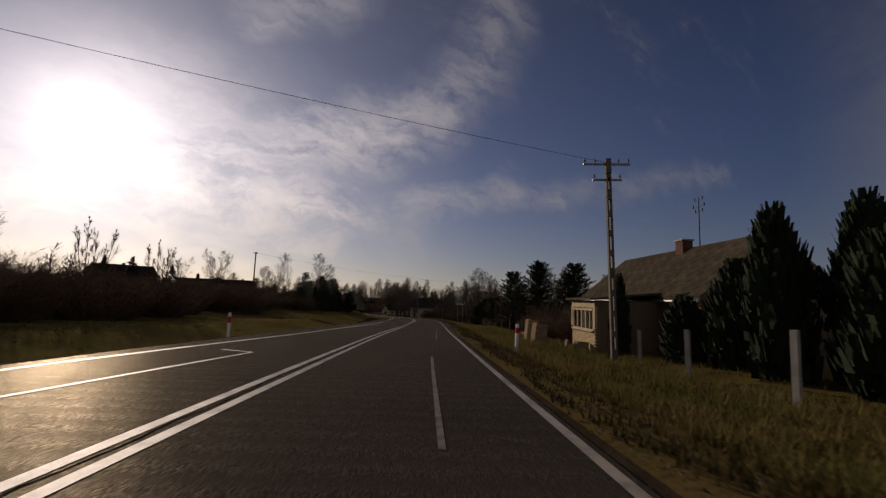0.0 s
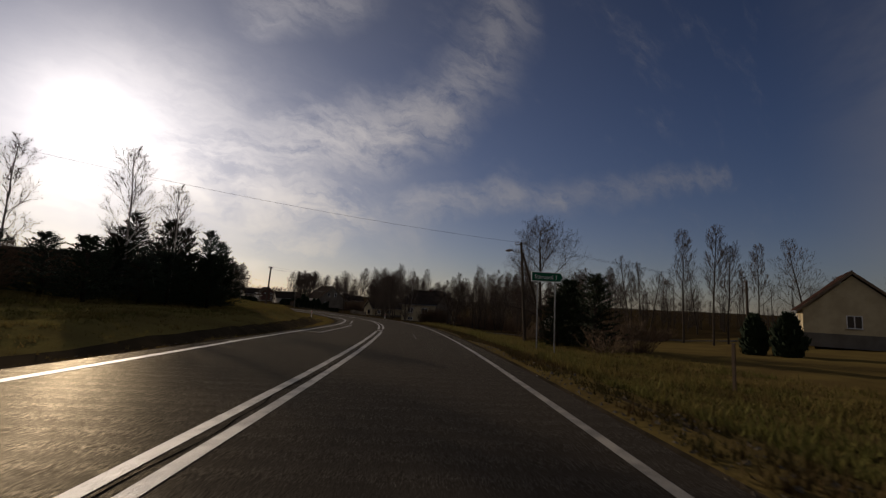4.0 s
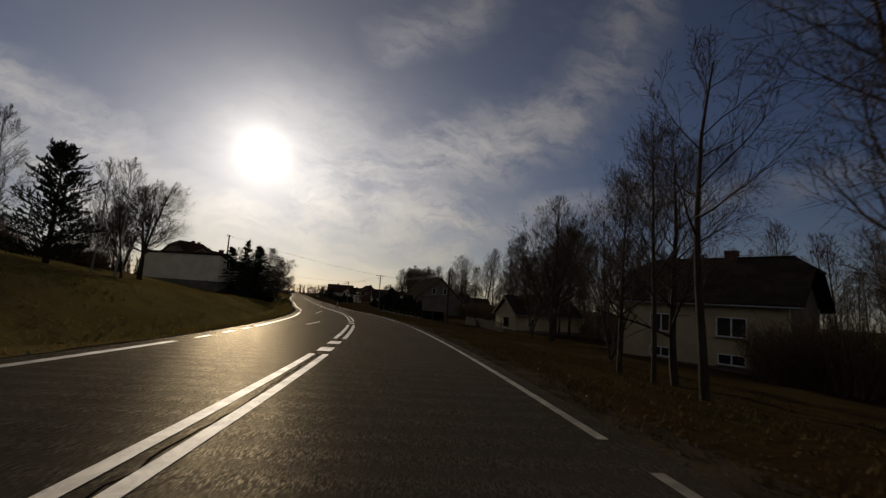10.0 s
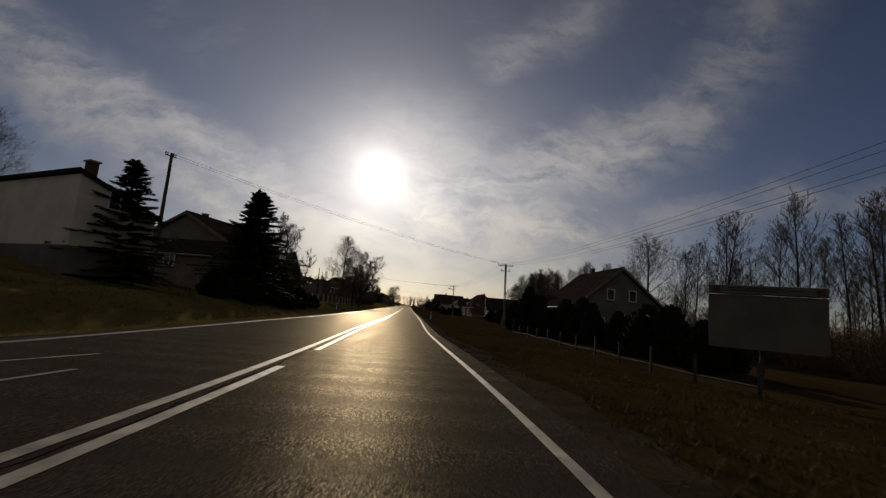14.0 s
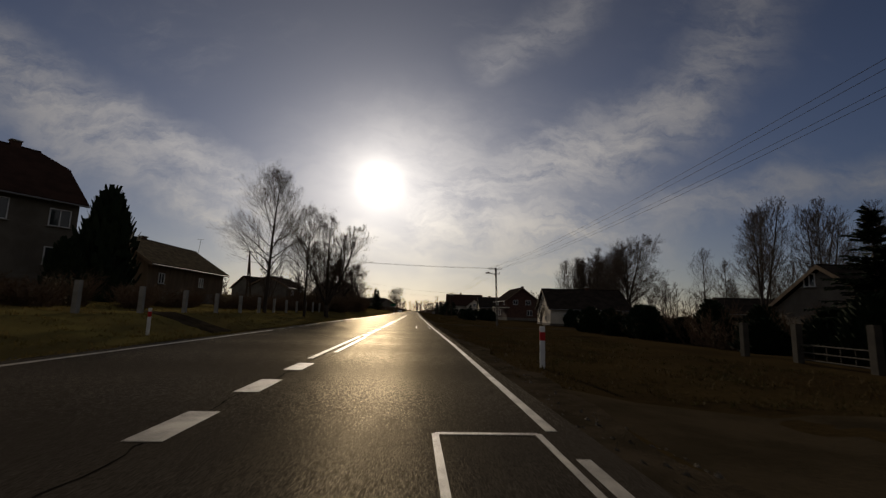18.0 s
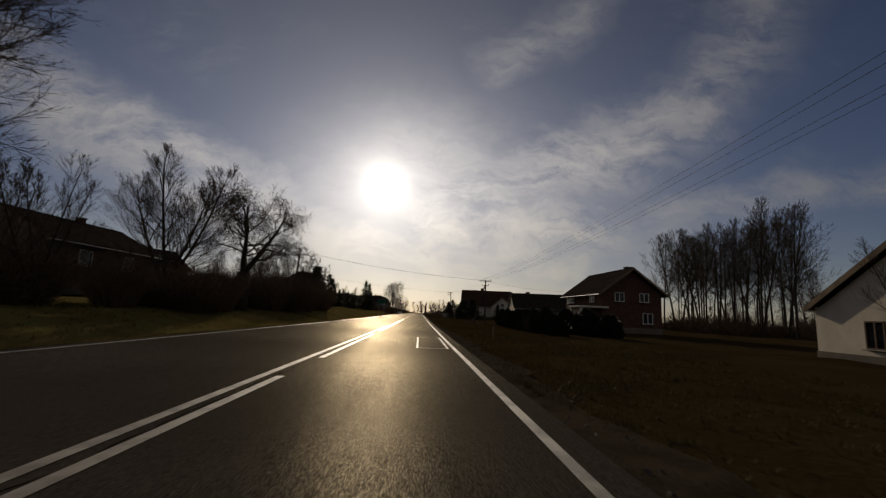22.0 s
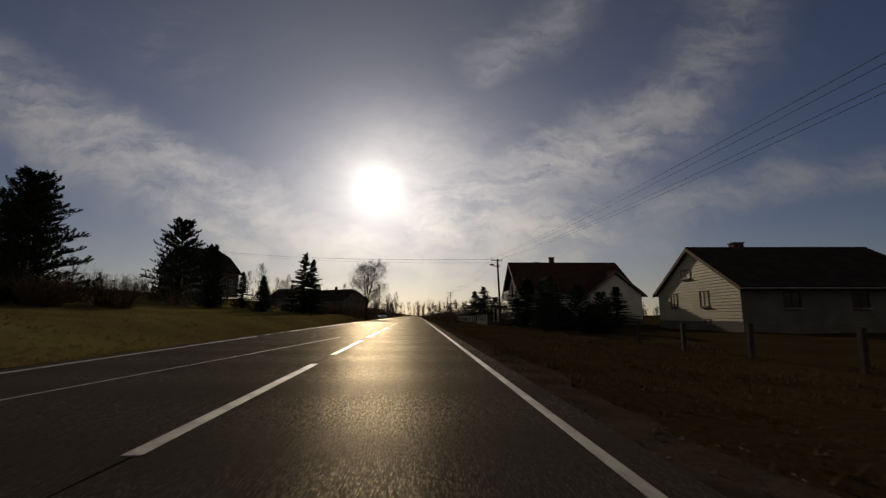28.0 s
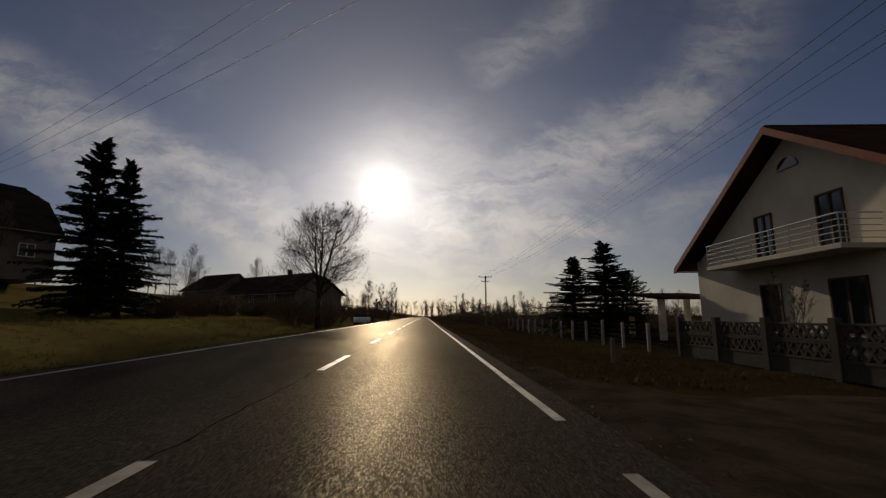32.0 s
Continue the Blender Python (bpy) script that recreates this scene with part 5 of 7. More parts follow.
sb.box((0, 0, 0), (0.24, 0.10, 0.062), bevel=0.006)
BRICK = sb.mesh("brick", M_YBRICK)
for row in range(11):
    for col in range(14):
        b = part("brick", BRICK, porch)
        b.location = (-1.72 + 0.252 * col + (0.126 if row % 2 else 0.0), 1.66 + rng.uniform(-0.006, 0.006), 0.10 + row * 0.0705)
sheet = Soup()
sheet.prism([(-0.49, 0, 0), (0.49, 0, 0), (0.49, 1.2, 0), (-0.49, 1.2, 0)], (0, 0, 0.025))
for q in range(6):
    sheet.prism([(-0.44 + 0.17 * q, 0, 0.025), (-0.37 + 0.17 * q, 0, 0.025), (-0.405 + 0.17 * q, 0, 0.034)], (0, 1.2, 0))
SHEET = sheet.mesh("roof_sheet", M_ROOF_G)
slope = math.degrees(math.atan2(2.75, 3.3))
for row in range(4):
    for col in range(15):
        o = part("roof_sheet", SHEET, old)
        run = 3.56 - row * 0.87
        o.matrix_local = pose(-7.0 + col * 1.0 + rng.uniform(-0.01, 0.01), run, 2.55 + 2.75 * (1 - run / 3.3) + 0.21 + 0.012 * row, -slope, 0, 0) @ pose(0, 0, 0, 0, 0, 180)
# aerial on the ridge
s = Soup()
e = empty("roof_aerial", -37.0, -202.8, 9.4, 57, "thin steel aerial mast with short crossbars on a roof", "aerial")
s.tube((0, 0, 0), (0, 0, 3.3), 0.035, 0.025, 6)
part("mast", s.mesh("mast", M_WIRE), e)
for zz, ww in ((3.15, 0.35), (2.75, 0.5), (2.45, 0.32)):
    s = Soup()
    s.tube((-ww, 0, zz), (ww, 0, zz), 0.018, 0.018, 5)
    for k in (-1, 1):
        s.tube((k * ww, 0, zz - 0.02), (k * ww, 0, zz + 0.16), 0.03, 0.03, 6)
    part("crossbar", s.mesh("crossbar", M_WIRE), e)


def stone_block(x, y, sx, sy, sz, rx, ry, rz, label, up=0.0):
    """A rough squared block with chipped edges."""
    r = random.Random(int(x * 10 + y * 7))
    bm = bmesh.new()
    bmesh.ops.create_cube(bm, size=1.0)
    bmesh.ops.scale(bm, vec=(sx, sy, sz), verts=bm.verts)
    bmesh.ops.bevel(bm, geom=bm.edges[:], offset=0.025, segments=2, affect="EDGES")
    for v in bm.verts:
        v.co += Vector((r.gauss(0, 0.006), r.gauss(0, 0.006), r.gauss(0, 0.008)))
    me = bpy.data.meshes.new("stone_block")
    bm.to_mesh(me)
    bm.free()
    me.materials.append(M_TAN)
    ob = tagged(new("stone_block", me), label, "stone block", "blocks by the cottage")
    ob.matrix_world = pose(x, y, ground_at(x, y) + sz / 2 - 0.08 + up, rx, ry, rz)
    return ob


stone_block(-45.0, -197.6, 0.62, 0.42, 1.35, -3, 7, -20, "tall brown stone block standing askew in the grass", -0.05)
stone_block(-45.55, -198.7, 0.68, 0.46, 1.2, -2, 9, -16, "brown squared stone block leaning in the grass", -0.05)
stone_block(-43.7, -199.9, 0.66, 0.40, 0.55, 0, 4, -20, "low stone slab lying in the grass")
stone_block(-44.1, -199.3, 0.14, 0.3, 0.55, 0, 10, -25, "small broken stone standing in the grass")
for x, y, h in ((-52.4, -211.7, 1.45), (-50.2, -208.6, 1.35), (-46.0, -204.6, 1.25), (-54.5, -215.0, 1.4), (-56.7, -218.4, 1.4)):
    fence_post(x, y, h, "weathered concrete fence post without wire", (rng.uniform(-3, 3), rng.uniform(-3, 3)), "old fence posts")
marker_post(-52.25, -203.95, 0.92, 0.05)
marker_post(-59.65, -194.6, 1.2)
for x, y, h, w in ((-46.3, -209.4, 5.1, 1.7), (-45.2, -211.4, 5.3, 1.8), (-47.6, -212.2, 4.2, 1.7), (-47.0, -214.2, 4.8, 1.9), (-44.6, -207.6, 3.8, 1.8), (-42.6, -201.4, 3.8, 0.85), (-49.0, -216.0, 5.1, 1.9), (-50.8, -219.0, 4.9, 2.0), (-44.0, -205.4, 2.6, 1.6), (-46.0, -213.2, 5.0, 2.2)):
    thuja(x, y, h, w, "evergreens before the cottage", "tall ragged dark juniper before a cottage")
utility_pole(-48.3, -205.0, 7.7, -35, lean=-1.5)
# a gate of red-brown steel with an orange sheet
e = empty("field_gate", -35.9, -187.9, ground_at(-35.9, -187.9), 54.5, "rusty steel yard gate with an orange lower sheet", "gate")
for px in (-2.6, 1.0, 2.6):
    s = Soup()
    s.box((px, 0, 0.6), (0.09, 0.09, 1.5), bevel=0.01)
    part("gate_post", s.mesh("gate_post", M_DARKCON), e)
for a, b in ((-2.5, 0.92), (1.08, 2.5)):
    s = Soup()
    for zz in (0.12, 1.12):
        s.tube((a, 0, zz), (b, 0, zz), 0.022, 0.022, 6)
    for px in (a, b) + (((a + b) / 2,) if b - a > 2 else ()):
        s.tube((px, 0, 0.12), (px, 0, 1.12), 0.02, 0.02, 6)
    part("gate_leaf", s.mesh("gate_leaf", M_DARKCON), e)
s = Soup()
s.box((-0.8, 0.02, 0.20), (3.3, 0.02, 0.32), bevel=0.004)
part("gate_sheet", s.mesh("gate_sheet", M_RUST), e, "orange-red steel sheet")
e.scale = (0.86, 1, 0.88)
for k in range(7):
    p = on_road(-181 + k * 3.2, 10.6 - 0.15 * k)
    fence_post(p.x, p.y, 1.2, "thin dark fence post", (0, rng.uniform(-4, 4)), "garden fence posts", 0.07, M_WOOD)
for x, y, h, w in ((-20.5, -175.4, 8.2, 7.4), (-22.9, -177.2, 8.1, 6.8), (-18.8, -179.4, 8.0, 7.4), (-16.0, -176.0, 7.4, 7.0), (-25.3, -175.5, 6.8, 6.2)):
    conifer("pine", x, y, h, w, "dark green bushy pine behind a garden fence", "garden pines")
for k in range(22):
    p = on_road(rng.uniform(-190, -166), rng.uniform(11, 17))
    shrub(p.x, p.y, rng.uniform(1.6, 3.6), rng.uniform(2.5, 4.0), "garden thicket", "leafless reddish-brown thicket by a fence", rng.randrange(3))
for k in range(14):
    p = on_road(rng.uniform(-200, -186), rng.uniform(16, 24))
    shrub(p.x, p.y, rng.uniform(1.5, 2.6), rng.uniform(2.2, 3.4), "garden thicket", "leafless reddish-brown thicket by a fence", rng.randrange(3))
house("wooden_shed", -21.5, -190.5, 60, 6, 4.5, 2.4, 1.5, M_WOOD, M_ROOF_D, "weathered plank shed with a dark roof", over=0.3, plinth=0, category="shed")
house("wooden_shed", -10.0, -176, 40, 5, 4, 2.2, 1.2, M_WOOD, M_ROOF_D, "low dark plank shed behind pines", over=0.3, plinth=0, category="shed")

# far bank on the other side: bushes, young trees, roofs
for k in range(30):
    p = on_road(-216 + k * 0.95, -10.5 - 0.12 * k - rng.uniform(0, 5))
    shrub(p.x, p.y, rng.uniform(2.4, 3.8) * (1 - 0.012 * k), rng.uniform(3.0, 4.5), "bushes on the bank", "dense leafless dark bush on the verge", rng.randrange(3))
for k in range(5):
    p = on_road(-214 + k * 2.2, -13 - rng.uniform(0, 3))
    tree("young", p.x, p.y, rng.uniform(5.0, 6.5), group="saplings on the bank", label="thin leafless sapling above a hedge")
for k in range(12):
    p = on_road(-213 + k * 1.5, -14.5 - 0.35 * k - rng.uniform(0, 3))
    tree("maple", p.x, p.y, rng.uniform(5.2, 6.6) - 0.12 * k, group="saplings on the bank", label="dense leafless bushy tree on the bank")
for k in range(34):
    p = on_road(rng.uniform(-205, -168), rng.uniform(-30, -17))
    shrub(p.x, p.y, rng.uniform(1.8, 3.4), rng.uniform(3.0, 5.0), "bushes on the bank", "dense leafless dark bush on the verge", rng.randrange(3))
for k in range(6):
    p = on_road(-205 + k * 4.0, -19 - rng.uniform(0, 5))
    tree("young", p.x, p.y, rng.uniform(4.5, 6.5), group="saplings on the bank", label="thin leafless sapling above a hedge")
for k in range(26):
    p = on_road(-196 + k * 2.2, -19 - rng.uniform(0, 7))
    shrub(p.x, p.y, rng.uniform(2.2, 3.6), rng.uniform(3.4, 5.0), "bushes on the bank", "dense leafless dark bush on the verge", rng.randrange(3))
for x, y, h, w in ((-63.9, -150, 5.0, 2.4), (-60, -155, 4.6, 2.2), (-66.5, -152, 4.6, 2.2), (-57, -152, 4.0, 2.0)):
    conifer("spruce", x, y, h, w, "small dark spruce among bushes", "small spruces")
house("farm_building", -46.5, -84.8, -10, 17, 7, 2.0, 1.5, M_PLASTER_SHADED, M_ROOF_D, "long low dark farm building", chimneys=((6.5, 0, 0.5, 0.5),), windows=(("s", -5, 1.0, 1.0, 0.8, 1), ("s", 0, 1.0, 1.0, 0.8, 1), ("s", 5, 1.0, 1.0, 0.8, 1)), category="farm building")
house("farmhouse", -66, -105, 15, 10, 8, 2.2, 2.0, M_PLASTER_SHADED, M_ROOF_D, "grey farmhouse half hidden by bushes", chimneys=((0, 0, 0.5, 0.5),), windows=(("s", -2, 1.0, 1.1, 1.2, 1), ("s", 2, 1.0, 1.1, 1.2, 1)))
utility_pole(-47.3, -136.3, 8.6, 20, "slim wooden power pole on the bank", False, arms=1, wide=0.4)
tree("maple", -52.3, -130.4, 8.5, label="bushy leafless tree on the bank")
tree("birch", -42.5, -136.1, 9.2, label="slender leafless birch on the bank")
tree("birch", -33.7, -135.0, 8.6, label="slender leafless birch behind pines")
tree("birch", -36.5, -137.0, 10.2, label="tall slender birch above young pines")
tree("maple", -57.5, -126, 6.5, label="bushy leafless tree on the bank")
for x, y, h, w in ((-30.0, -140.2, 3.9, 3.4), (-28.8, -137.2, 4.1, 3.2), (-32.2, -139.3, 3.8, 3.6), (-33.6, -141.2, 3.6, 3.4), (-36.0, -142.8, 3.8, 3.8), (-31.6, -134.2, 4.2, 3.6), (-35.2, -137.5, 4.3, 4.0), (-38.0, -140.5, 3.8, 3.8), (-29.5, -133.0, 4.0, 3.4), (-40.0, -144.0, 3.9, 4.0), (-33.0, -136.6, 4.4, 3.6), (-30.8, -136.8, 4.0, 3.2), (-29.6, -127.6, 5.2, 3.8), (-30.8, -129.8, 5.8, 4.0), (-32.4, -126.8, 5.8, 4.2), (-33.8, -130.6, 6.0, 4.4), (-36.2, -128.4, 6.2, 4.4), (-35.0, -133.4, 5.4, 4.2)):
    if y < -131:
        x, h = x - 1.8, h * 0.85
    conifer("pine", x, y, h, w, "bushy young pine on the grassy bank", "young pines on the bank")
for k in range(12):
    p = on_road(rng.uniform(-172, -146), rng.uniform(-24, -17))
    shrub(p.x, p.y, rng.uniform(1.5, 2.8), rng.uniform(3.0, 4.5), "bushes on the bank", "dense leafless dark bush on the verge", rng.randrange(3))

# ---- second stretch: the bend ----
SIGN_X, SIGN_Y, SIGN_RZ = -20.72, -158.61, -21
e = empty("direction_sign", SIGN_X, SIGN_Y, 2.72, SIGN_RZ, "green arrow-shaped place sign on two steel posts", "road sign")
for px in (-0.42, 0.42):
    s = Soup()
    s.tube((px, 0.04, -0.5), (px, 0.04, 3.32), 0.03, 0.035, 8)
    part("post", s.mesh("post", M_STEEL), e)
s = Soup()
s.prism([(-0.74, 0, 2.95), (0.66, 0, 2.95), (0.80, 0, 3.16), (0.66, 0, 3.37), (-0.74, 0, 3.37)], (0, 0.02, 0))
panel = part("panel", s.mesh("panel", M_WHITE), e, "white-edged sign panel")
s = Soup()
s.prism([(-0.71, -0.004, 2.98), (0.65, -0.004, 2.98), (0.765, -0.004, 3.16), (0.65, -0.004, 3.34), (-0.71, -0.004, 3.34)], (0, 0.003, 0))
part("green_face", s.mesh("green_face", M_GREEN), panel, "dark green sign face")
cu = bpy.data.curves.new("lettering", "FONT")
cu.body, cu.size, cu.extrude, cu.align_x, cu.align_y = "Staropol 1", 0.26, 0.002, "CENTER", "CENTER"
cu.materials.append(M_WHITE)
txt = part("lettering", cu, panel, "white lettering")
txt.matrix_local = pose(-0.04, -0.008, 3.15, 90, 0, 0)

utility_pole(-9.4, -146.1, 9.7 - ground_at(-9.4, -146.1), -28, "slim concrete power pole with a brace and a lamp", False, lamp=-1, brace=1, wide=0.5, lean=-3.5)
tree("ash", -3.3, -142.2, 12.2, 40, "tall spreading leafless tree by a pole")
for x, y, h, w in ((-9.6, -152.9, 4.9, 4.4), (-6.4, -148.0, 5.0, 4.8), (-8.4, -149.6, 4.4, 4.2), (-3.6, -146.0, 4.6, 4.2), (-11.0, -150.8, 3.6, 3.6)):
    conifer("pine", x, y, h, w, "low bushy young pine in dry grass", "young pines by the pole")
house("house", 28.5, -157.0, 20, 10, 8, 3.0, 3.6, M_PLASTER_C, M_ROOF_R, "yellow house with a bright red roof beyond a field", z=2.6, over=0.5, windows=(("w", 0, 1.0, 1.2, 1.3, 1), ("n", 2, 1.0, 1.2, 1.3, 1)))
for x, y, h, w in ((7.2, -156.1, 3.2, 1.7), (6.1, -158.8, 3.2, 1.9)):
    thuja(x, y, h, w, "thujas beyond a field", "rounded dark thuja beyond a field")
utility_pole(10.2, -154.5, 6.4, 20, "dark wooden power pole beyond a field", False, arms=1, wide=0.5)
for k in range(10):
    p = on_road(rng.uniform(-150, -126), rng.uniform(12, 20))
    FAR.append((p.x, p.y, rng.uniform(1.4, 2.6), rng.uniform(2.0, 3.0)))
house("stone_hut", 40.3, -107.2, 6, 5.5, 4.6, 2.3, 1.8, M_PLASTER_W, M_ROOF_D, "small whitewashed hut with a dark doorway", z=-0.9, over=0.3, category="hut", windows=(("w", -0.3, 0.3, 0.9, 1.6, 0, M_FRAME_B), ("s", 0, 1.0, 0.7, 0.7, 1)))
# gable ends darkened to grey, the shade on that side put into the colour
house("house", 21.27, -83.15, 110.8, 9.6, 7.2, 4.35, 2.9, M_PLASTER_C, M_ROOF_D, "cream rendered house with a raised basement behind bare trees", z=-0.85, half_hip=True, over=0.35, over_end=0.75, chimneys=((-0.9, 0.0, 0.7, 0.6),), gable_mat=M_PLASTER_SHADED,
      windows=(("n", -1.98, 2.2, 1.65, 1.2, 1), ("n", 2.16, 2.2, 1.5, 1.2, 1), ("n", -1.98, 0.55, 1.5, 0.65, 1), ("n", 2.16, 0.55, 1.5, 0.65, 1)))
for x, y, h, k, rz in ((2.3, -98.6, 9.0, "crooked", 10), (3.4, -96.0, 8.0, "alder", 0), (0.3, -103.0, 7.6, "alder_b", 0), (-0.2, -105.0, 8.0, "ash", 200), (5.2, -92.5, 8.0, "lime", 0), (6.3, -101, 8.5, "birch", 0), (2.0, -106.5, 5.0, "young", 0), (8.5, -88, 7, "young", 30), (-0.5, -110.8, 6.8, "crooked", 120), (6.6, -93.7, 9.5, "ash", 90), (12, -107, 8.5, "lime_b", 0), (17, -98, 9.5, "alder_b", 0)):
    tree(k, x, y, h, rz, "dark leafless tree before a cream house", group="trees before the cream house")
for x, y, h in ((15.6, -90.9, 2.8), (16.4, -91.8, 3.4), (17.3, -92.8, 3.6), (18.2, -91.6, 3.8), (16.9, -90.4, 3.2), (18.6, -93.2, 3.4)):
    shrub(x, y, h, 3.0, "shrubs before the cream house", "dense dark leafless shrub beside a cream house", int(h * 10) % 3)
for x, y, h, k in ((14.0, -74, 12.5, "ash"), (17, -70, 11, "alder"), (24, -62, 13.5, "lime"), (13.6, -71.5, 8.5, "maple"), (20, -66, 10, "alder_b"), (27, -68, 12, "alder")):
    tree(k, x, y, h, None, "leafless tree behind the roadside yards", group="yard trees")
tree("lime_b", 15.5, -71.8, 10.8, 0, "big dense leafless tree behind a roadside yard")
# the valley wood
for k in range(64):
    yy = rng.uniform(-150, -25)
    xx = float(road_x(yy)) + rng.uniform(42, 95)
    kind, high = rng.choice(WOOD), rng.uniform(11, 17)
    if not on_meadow(xx, yy):
        tree(kind, xx, yy, high, None, "slender leafless alder in the valley wood", group="valley wood")
for k in range(30):
    yy = rng.uniform(-140, -85)
    xx = float(road_x(yy)) + rng.uniform(24, 50)
    FAR.append((xx, yy, rng.uniform(1.2, 2.8), rng.uniform(2.5, 4.5)))
for k in range(60):
    FAR.append((rng.uniform(29, 40), rng.uniform(-62, 6), rng.uniform(2.6, 4.4), rng.uniform(3.5, 5.5)))
for k in range(44):
    yy = rng.uniform(-128, -62)
    xx, high = float(road_x(yy)) + rng.uniform(32, 48), rng.uniform(8, 12.5)
    if not on_meadow(xx, yy):
        tree(WOOD[k % 3], xx, yy, high, None, "slender leafless tree at the edge of the valley wood", group="valley wood")
for k in range(40):
    yy = rng.uniform(-135, -62)
    FAR.append((float(road_x(yy)) + rng.uniform(29, 44), yy, rng.uniform(2.4, 4.2), rng.uniform(3.5, 5.5)))
for k in range(8):
    yy = rng.uniform(-128, -98)
    tree(rng.choice(("alder", "young", "alder_b")), float(road_x(yy)) + rng.uniform(20, 31), yy, rng.uniform(5.5, 8.0), None, "leafless tree beside the side road", group="side road trees")

utility_pole(19.0, -103.5, 8.1, 80, "wooden power pole among valley trees", False, arms=1, wide=0.5)
utility_pole(-20.8, -107.4, 8.2 - ground_at(-20.8, -107.4), 0, "slim wooden power pole on the grassy bank", False, arms=1, wide=0.3, lean=3.0)
marker_post(-11.6, -99.2, 1.0)
marker_post(-0.7, -104.4, 0.95)
for x, y, h, k in ((-20.8, -79.4, 7.6, "birch"), (-23.5, -80.5, 8.2, "birch"), (-17.9, -71.3, 8.4, "birch"), (-18.6, -73.0, 7.6, "birch"), (-26.0, -83.0, 7.4, "maple"), (-17.8, -70.5, 6.8, "maple"), (-33.0, -92, 8.0, "maple"), (-31.0, -75, 6.5, "maple"), (-28.0, -66, 6.0, "young")):
    tree(k, x, y, h, None, "leafless tree on top of the grassy bank", group="bank trees")
conifer("pine", -20.2, -74.8, 6.8, 5.2, "dark pine among birches on the bank")
house("farm_building", -44.0, -68.0, -24, 15, 6, 2.2, 1.2, M_PLASTER_SHADED, M_ROOF_D, "long low dark outbuilding on the bank", plinth=0.2, category="farm building")
for k in range(40):
    p = Vector((-24 - rng.uniform(0, 8) - 0.25 * (40 - k), -100 + k * 1.0, 0))
    shrub(p.x, p.y, rng.uniform(1.6, 3.0), rng.uniform(3.2, 4.6), "bushes on the bank", "dense leafless dark bush on the verge", rng.randrange(3))
for k in range(18):
    p = Vector((-22 - rng.uniform(0, 16), -92 + rng.uniform(0, 40), 0))
    shrub(p.x, p.y, rng.uniform(1.2, 2.4), rng.uniform(2.4, 4.0), "bushes on the bank", "dense leafless dark bush on the verge", rng.randrange(3))
house("flat_roofed_house", -21.1, -34.1, -29.4, 12.4, 3.9, 4.0, 0.3, M_PLASTER_W, M_ROOF_D, "plain white windowless house end with a flat dark roof", z=2.5, flat=True, over=0.18, mono=1.5, chimneys=((5.8, -1.4, 0.5, 0.45),), windows=(("e", 0, 2.5, 1.2, 1.2, 1),))
conifer("spruce", -15.6, -36.6, 6.9, 4.3, "dark pointed spruce beside a white house", "garden spruces")
conifer("spruce", -12.8, -24.8, 8.9, 6.4, "broad dark spruce beside a house", "garden spruces")
house("house", -22.0, -10.5, 75, 10, 9, 4.2, 2.4, M_PLASTER_SHADED, M_ROOF_D, "grey two-storey house with dark low roofs behind a spruce", chimneys=((-2, 0.5, 0.5, 0.5),), z=2.2, over=0.6, windows=(("w", -2, 1.2, 1.3, 1.3, 1), ("w", 2, 1.2, 1.3, 1.3, 1), ("s", 0, 1.2, 1.3, 1.3, 1), ("s", 3, 1.2, 1.3, 1.3, 1)))
house("house_annexe", -19.0, -19.5, -15, 6, 6, 2.2, 1.3, M_PLASTER_SHADED, M_ROOF_D, "low white annexe with a dark roof", over=0.4, z=2.0, windows=(("s", -1, 1.0, 1.1, 1.0, 1),))
for k in range(14):
    thuja(-10.6 - rng.uniform(0, 3), -31 + k * 1.7, rng.uniform(1.3, 2.2), 1.7, "garden hedge", "clipped dark garden hedge bush")
conifer("spruce", -15.4, -19.0, 10.2, 4.2, "tall dark spruce by a garden fence", "garden spruces")
tree("lime_b", -15.6, -11.5, 9.6, None, "spreading leafless tree in a front garden")
tree("maple", -13.5, -8.5, 6.5, None, "leafless garden tree by a house")

# right: pole, small cream house, picket fence, board, gabled house
utility_pole(9.9, -59.3, 5.9, 0, "dark wooden power pole by a picket fence", False, arms=1, lamp=-1, wide=0.35)
house("small_house", 23.6, -55.6, 2, 9.4, 5.2, 2.4, 1.9, M_PLASTER_C, M_ROOF_D, "small cream house with a dark gable roof", z=-0.85, over=0.35, windows=(("w", -0.3, 0.55, 1.35, 1.25, 0, M_FRAME_B), ("s", 0.5, 0.8, 1.1, 1.0, 1), ("s", -2.6, 0.8, 0.9, 1.0, 1)))


